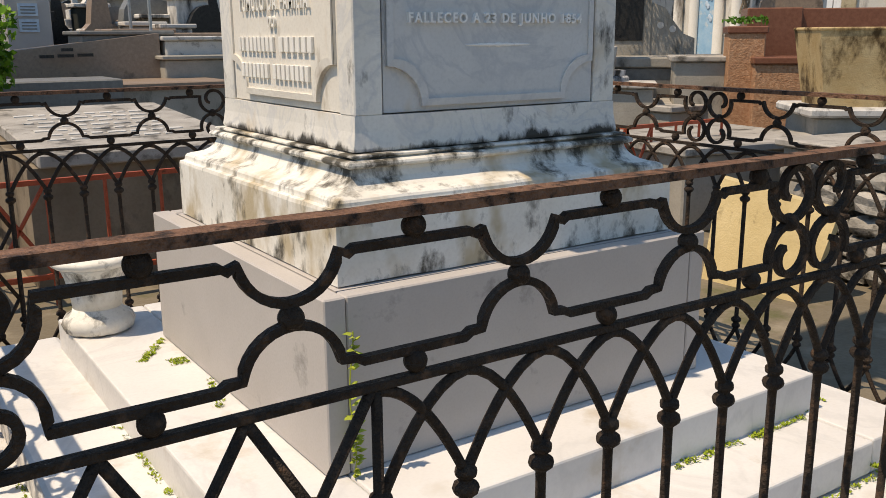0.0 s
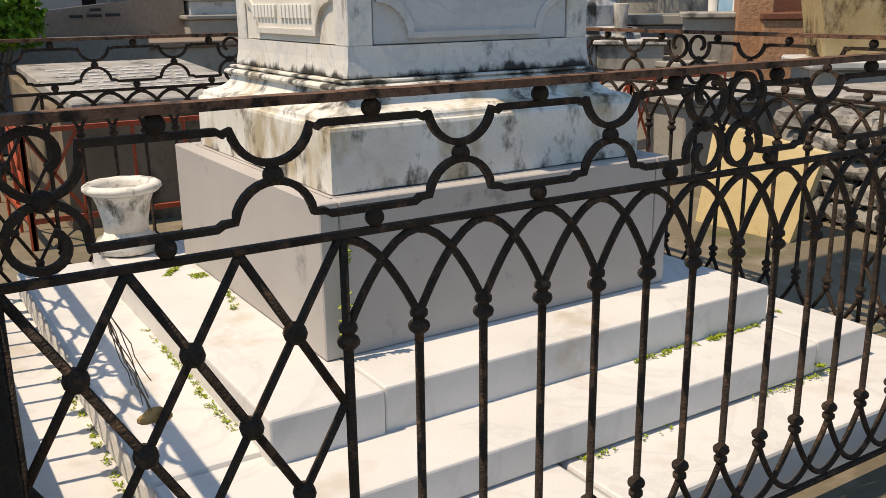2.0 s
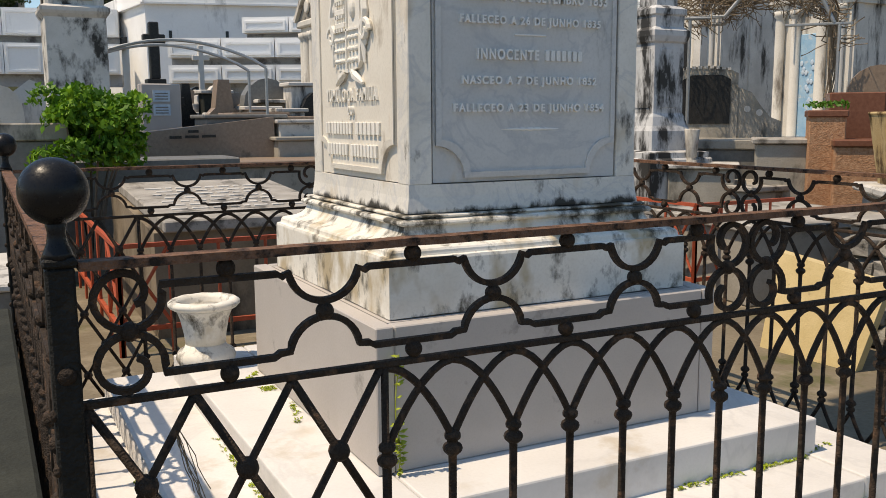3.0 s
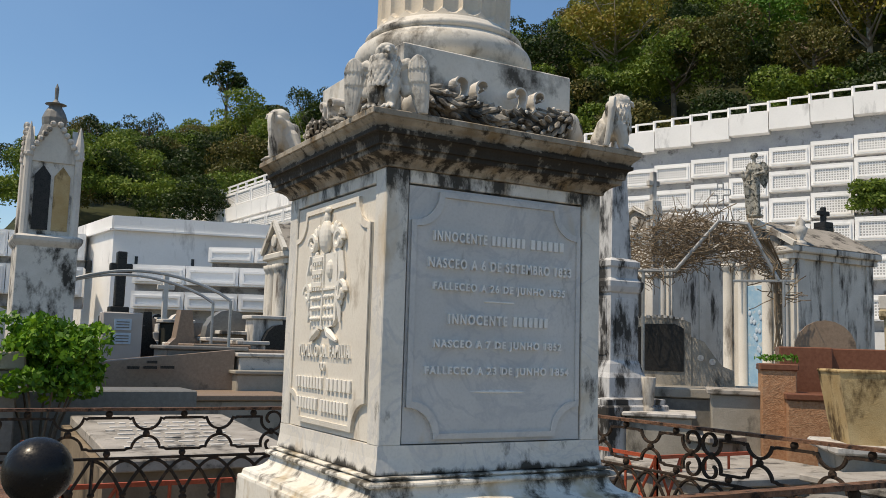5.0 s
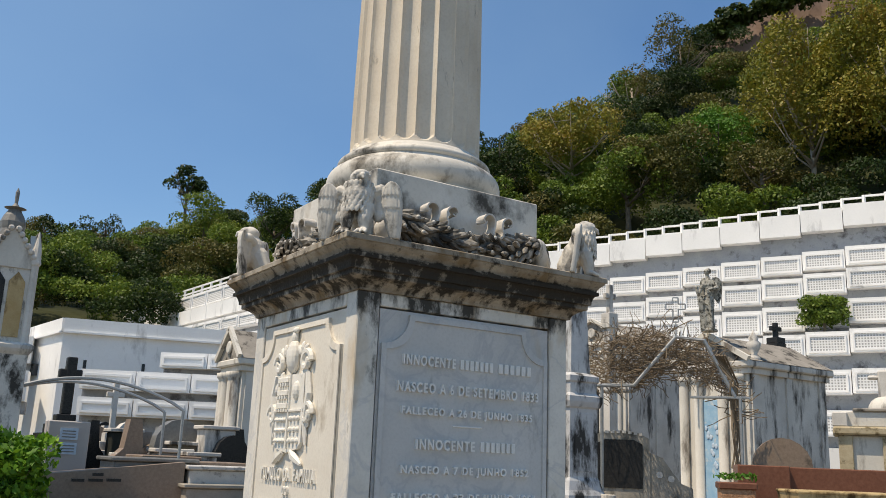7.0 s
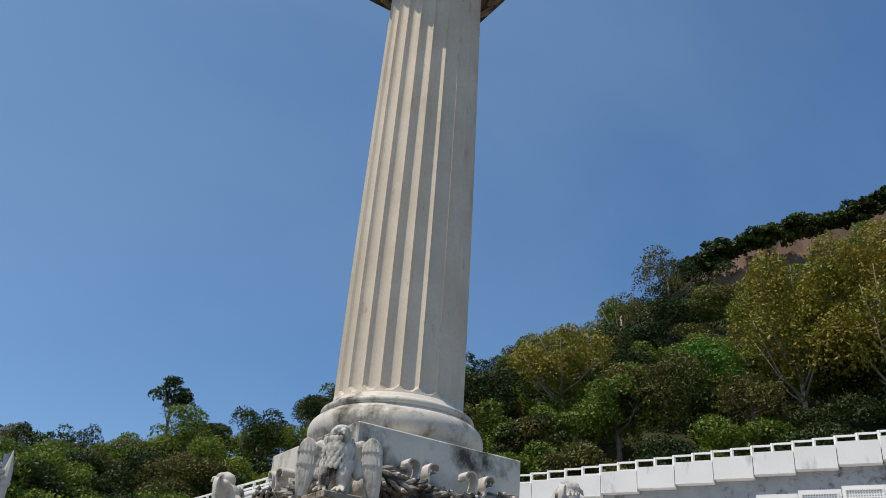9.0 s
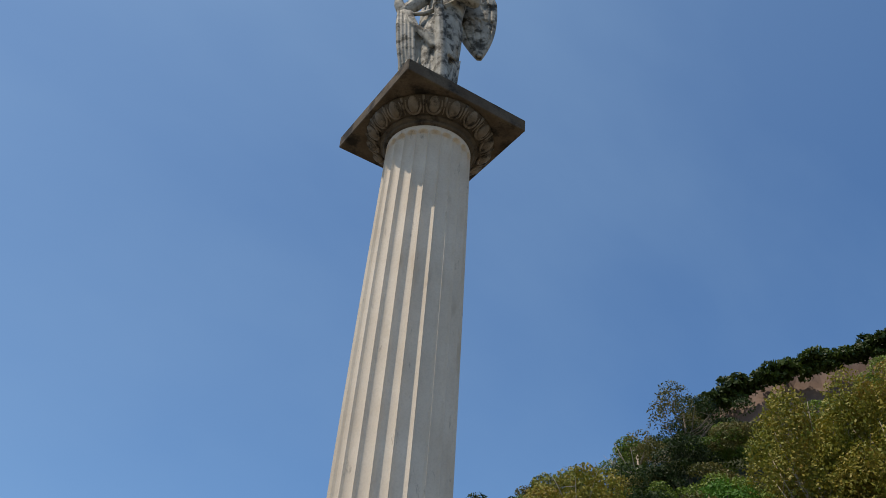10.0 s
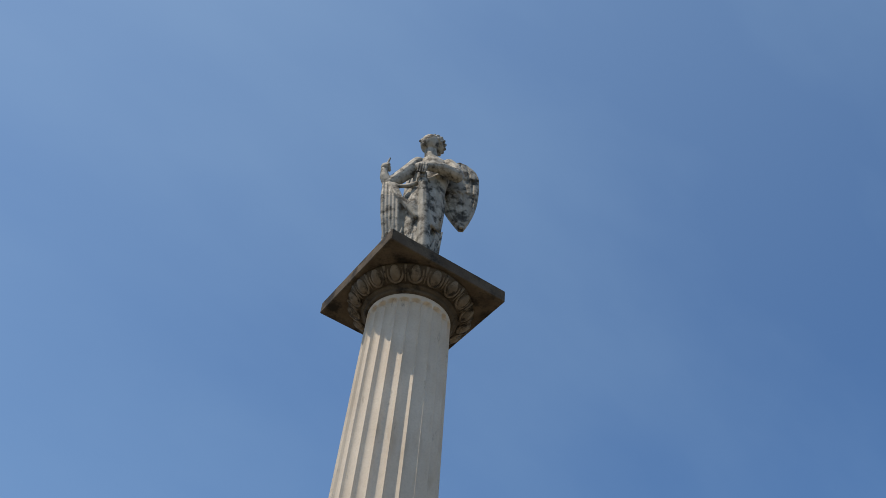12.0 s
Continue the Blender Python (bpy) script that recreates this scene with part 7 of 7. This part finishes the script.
for k in range(900):
    if k < 720:
        b = rnd.gauss(43.4, 1.9)
        b = min(max(b, 39.9), 48.2)
        hi = float(np.interp(b, (39.9, 42, 46, 48.2), (6.2, 7.6, 7.4, 6.4)))
        lo = float(np.interp(b, (39.9, 42, 44, 46, 48.2), (4.6, 4.2, 4.6, 5.4, 5.0)))
    else:
        b = rnd.uniform(46, 49.8)
        hi = float(np.interp(b, (46, 47.9, 49.8), (7.0, 6.8, 3.4)))
        lo = hi - 1.6
    e = rnd.uniform(lo, hi)
    x, y = spot(b, D + rnd.uniform(0.06, 1.2))
    p = Vector((x, y, lvl(e, D)))
    pts = [p]
    dr = Vector((rnd.gauss(0.5, 0.6), rnd.gauss(-0.5, 0.6), rnd.gauss(0.05, 0.4))).normalized() * 0.105
    for j in range(4):
        dr = (dr + Vector((rnd.gauss(0, 1), rnd.gauss(0, 1), rnd.gauss(0.0, 0.8))) * 0.05).normalized() * 0.105
        pts.append(pts[-1] + dr)
    tube(bm, pts, rnd.uniform(0.003, 0.0085), 4)
for k in range(7):
    x, y = spot(49.4 + 0.07 * k, D + 0.1 * k)
    pts = [(x + 0.03 * math.sin(j * 1.3 + k), y + 0.03 * math.cos(j + k), lvl(-0.7, D) + (lvl(4.5, D) - lvl(-0.7, D)) * j / 9 + 0) for j in range(10)]
    (x2, y2) = spot(48.2 + 0.15 * k, D)
    pts.append((x2, y2, lvl(6.0, D)))
    tube(bm, pts, 0.014, 5)
vine = part("dry_vine", bm, TWIG, t, "tangle of dry grey-brown vine stems")
vine["kind"] = "stuff"

# ---- red granite tomb and neighbours ----
t = thing("red_granite_tomb", (0, 0, 0), "stepped red and rough pink granite tomb with planter", "tomb")
TURN = Matrix.Rotation(radians(-45), 4, 'Z')


def gbox(name, b, d, w, dep, z0, z1, mat, parent=t, dx=0.0, dy=0.0, bevel=0.012, taper=0.0, label=""):
    x, y = spot(b, d)
    bm = boxed(-w / 2, w / 2, -dep / 2, dep / 2, z0, z1, bevel=bevel, taper=taper)
    bm.transform(Matrix.Translation((x + dx, y + dy, 0)) @ TURN)
    return part(name, bm, mat, parent, label)


gbox("planter", 49.45, 11.2, 0.38, 0.5, 0, lvl(-1.75, 11.0), PINKG)
gbox("planter_rim", 49.45, 11.2, 0.42, 0.54, lvl(-1.9, 11.0), lvl(-1.5, 11.0), REDG)
gbox("side_wall", 50.9, 12.0, 0.6, 0.6, 0, lvl(-0.45, 11.6), REDG)
gbox("back_wall", 55.2, 12.1, 1.75, 0.3, 0, lvl(-0.5, 11.9), REDG)
gbox("tread", 51.6, 11.1, 0.72, 0.7, lvl(-3.6, 10.8), lvl(-3.2, 10.8), REDG)
gbox("riser_block", 51.6, 11.1, 0.68, 0.64, 0, lvl(-3.6, 10.8), PINKG)
gbox("base", 53.6, 11.6, 1.9, 0.9, 0, 0.95, PINKG)
x, y = spot(52.1, 13.5)
bm = bmesh.new()
extrude_outline(bm, [(-0.4, 0), (0.4, 0), (0.4, 1.78)] + [(0.4 * math.cos(a), 1.8 + 0.42 * math.sin(a)) for a in [math.pi * i / 10 for i in range(1, 10)]] + [(-0.4, 1.78)], -0.08, 0.08)
bm.transform(Matrix.Translation((x, y, 0)) @ TURN)
part("arched_headstone", bm, BROWN, t, "rounded brown headstone")
g = np.random.default_rng(5)
x, y = spot(49.5, 11.2)
gr = leaf_object("planter_grass", g, [((x + g.uniform(-0.15, 0.15), y + g.uniform(-0.15, 0.15), lvl(-1.25, 11.1)), (0.06, 0.06, 0.05)) for k in range(14)], 2600, 0.035, BRIGHT)
tagged(gr, "yellow-green grass growing in the granite planter", "grass", kind="stuff")

# tapering ochre trough
x, y = spot(54.7, 9.4)
t = thing("ochre_trough", (x, y, 0), "stained ochre stone trough that narrows downwards", "trough")
t.rotation_euler = (0, 0, radians(-38))
zb, zt = 0.92, lvl(-1.95, 9.2)
bm = bmesh.new()
vs = [bm.verts.new(v) for v in ((-0.32, -0.3, zb), (0.42, -0.3, zb), (0.42, 0.3, zb), (-0.32, 0.3, zb), (-0.42, -0.36, zt), (0.55, -0.36, zt), (0.55, 0.36, zt), (-0.42, 0.36, zt))]
for f in ((3, 2, 1, 0), (4, 5, 6, 7), (0, 1, 5, 4), (1, 2, 6, 5), (2, 3, 7, 6), (3, 0, 4, 7)):
    bm.faces.new([vs[i] for i in f])
part("body", bm, OCHRE_B, t)
part("rim", boxed(-0.43, 0.56, -0.37, 0.37, zt, zt + 0.03, bevel=0.01), OCHRE_B, t)
part("slab", boxed(-0.5, 0.7, -0.5, 0.5, 0.84, 0.92, bevel=0.02), LEDGER, t)
part("plinth", boxed(-0.42, 0.62, -0.42, 0.42, 0, 0.84, bevel=0.02), CONCRETE, t)

# low tombs beyond the side fence
block_tomb("low_tomb", 6.3, 5.3, 1.6, 1.5, 0.62, CONCRETE, "low concrete tomb with a cracked marble slab", -8, 0.07, GRIMY)
block_tomb("low_tomb", 8.3, 7.4, 1.4, 1.2, 0.70, CONCRETE, "weathered low tomb with a pale slab", 0, 0.07, GRIMY)
block_tomb("low_tomb", 6.6, 3.7, 1.3, 0.9, 0.70, CONCRETE, "rough stone tomb with a white slab", -10, 0.06, GRIMY)
block_tomb("low_tomb", 6.2, 2.2, 1.6, 1.1, 0.62, CONCRETE, "blackened stone tomb beside the path", -5, 0.05, CONCRETE)
block_tomb("low_tomb", 4.9, 6.6, 1.0, 1.8, 0.55, CONCRETE, "low grey tomb behind the fence", 0, 0.05, GRIMY)

# low wall of rough stones behind the slab
RUBBLE = surface("rough_grey_rubble", (0.20, 0.185, 0.16), (0.38, 0.355, 0.315), 6, 0.95, bump=0.9, fine=40, dirt=(0.035, 0.03, 0.022), amount=0.48, dirt_scale=7, vary=0.25)
wall = thing("rubble_wall", (5.3, 2.85, 0), "low wall of rough grey stones beside the path", "wall")
rs = random.Random(31)
shapes = []
for k in range(6):
    bm = bmesh.new()
    ball(bm, (0, 0, 0), 0.5, 8, 6, (1, 1, 1))
    for v in bm.verts:
        c = v.co
        f = 0.5 / max(abs(c.x), abs(c.y), abs(c.z), 1e-4) * 0.55 + 0.45
        v.co = Vector((c.x * f, c.y * f, c.z * f)) * rs.uniform(0.86, 1.08)
    shapes.append(bm)
for row in range(5):
    yy = -0.75 + 0.1 * (row % 2)
    while yy < 0.62:
        w = rs.uniform(0.16, 0.32)
        st = part("stone", shapes[rs.randrange(6)].copy(), RUBBLE, wall)
        st.matrix_basis = Matrix.Translation((0.04 * rs.uniform(-1, 1) + 0.02 * row, yy + w / 2, 0.075 + 0.145 * row)) @ Matrix.Rotation(rs.uniform(-0.12, 0.12), 4, 'X') @ Matrix.Diagonal((0.34, w * 1.05, 0.165, 1))
        yy += w

# ochre slab leaning beside the path
bm = bmesh.new()
A, B = Vector((4.52, 3.71, 0.0)), Vector((4.55, 2.98, 0.0))
C, D = Vector((4.74, 2.93, 0.54)), Vector((4.75, 3.80, 0.63))
th = Vector((0.09, 0.02, 0))
vs = [bm.verts.new(v) for v in (A, B, C, D, A + th, B + th, C + th, D + th)]
for f in ((0, 1, 2, 3), (4, 5, 6, 7), (0, 1, 5, 4), (1, 2, 6, 5), (2, 3, 7, 6), (3, 0, 4, 7)):
    bm.faces.new([vs[i] for i in f])
solo("leaning_slab", bm, OCHRE, "ochre-painted slab leaning beside the path", "slab")
x, y = spot(55.0, 38.3)
t = thing("round_bush", (x, y, 7.42), "clipped round green bush on the terrace", "bush")
g = np.random.default_rng(9)
bm = bmesh.new()
tube(bm, [(0, 0, -0.1), (0, 0, 0.4)], 0.06, 6)
part("stem", bm, TRUNK, t)
leaf_object("leaves", g, [((g.uniform(-0.5, 0.5), g.uniform(-0.5, 0.5), 0.62 + g.uniform(-0.4, 0.35)), (0.42, 0.42, 0.36)) for k in range(26)], 1500, 0.085, WOODS, t)
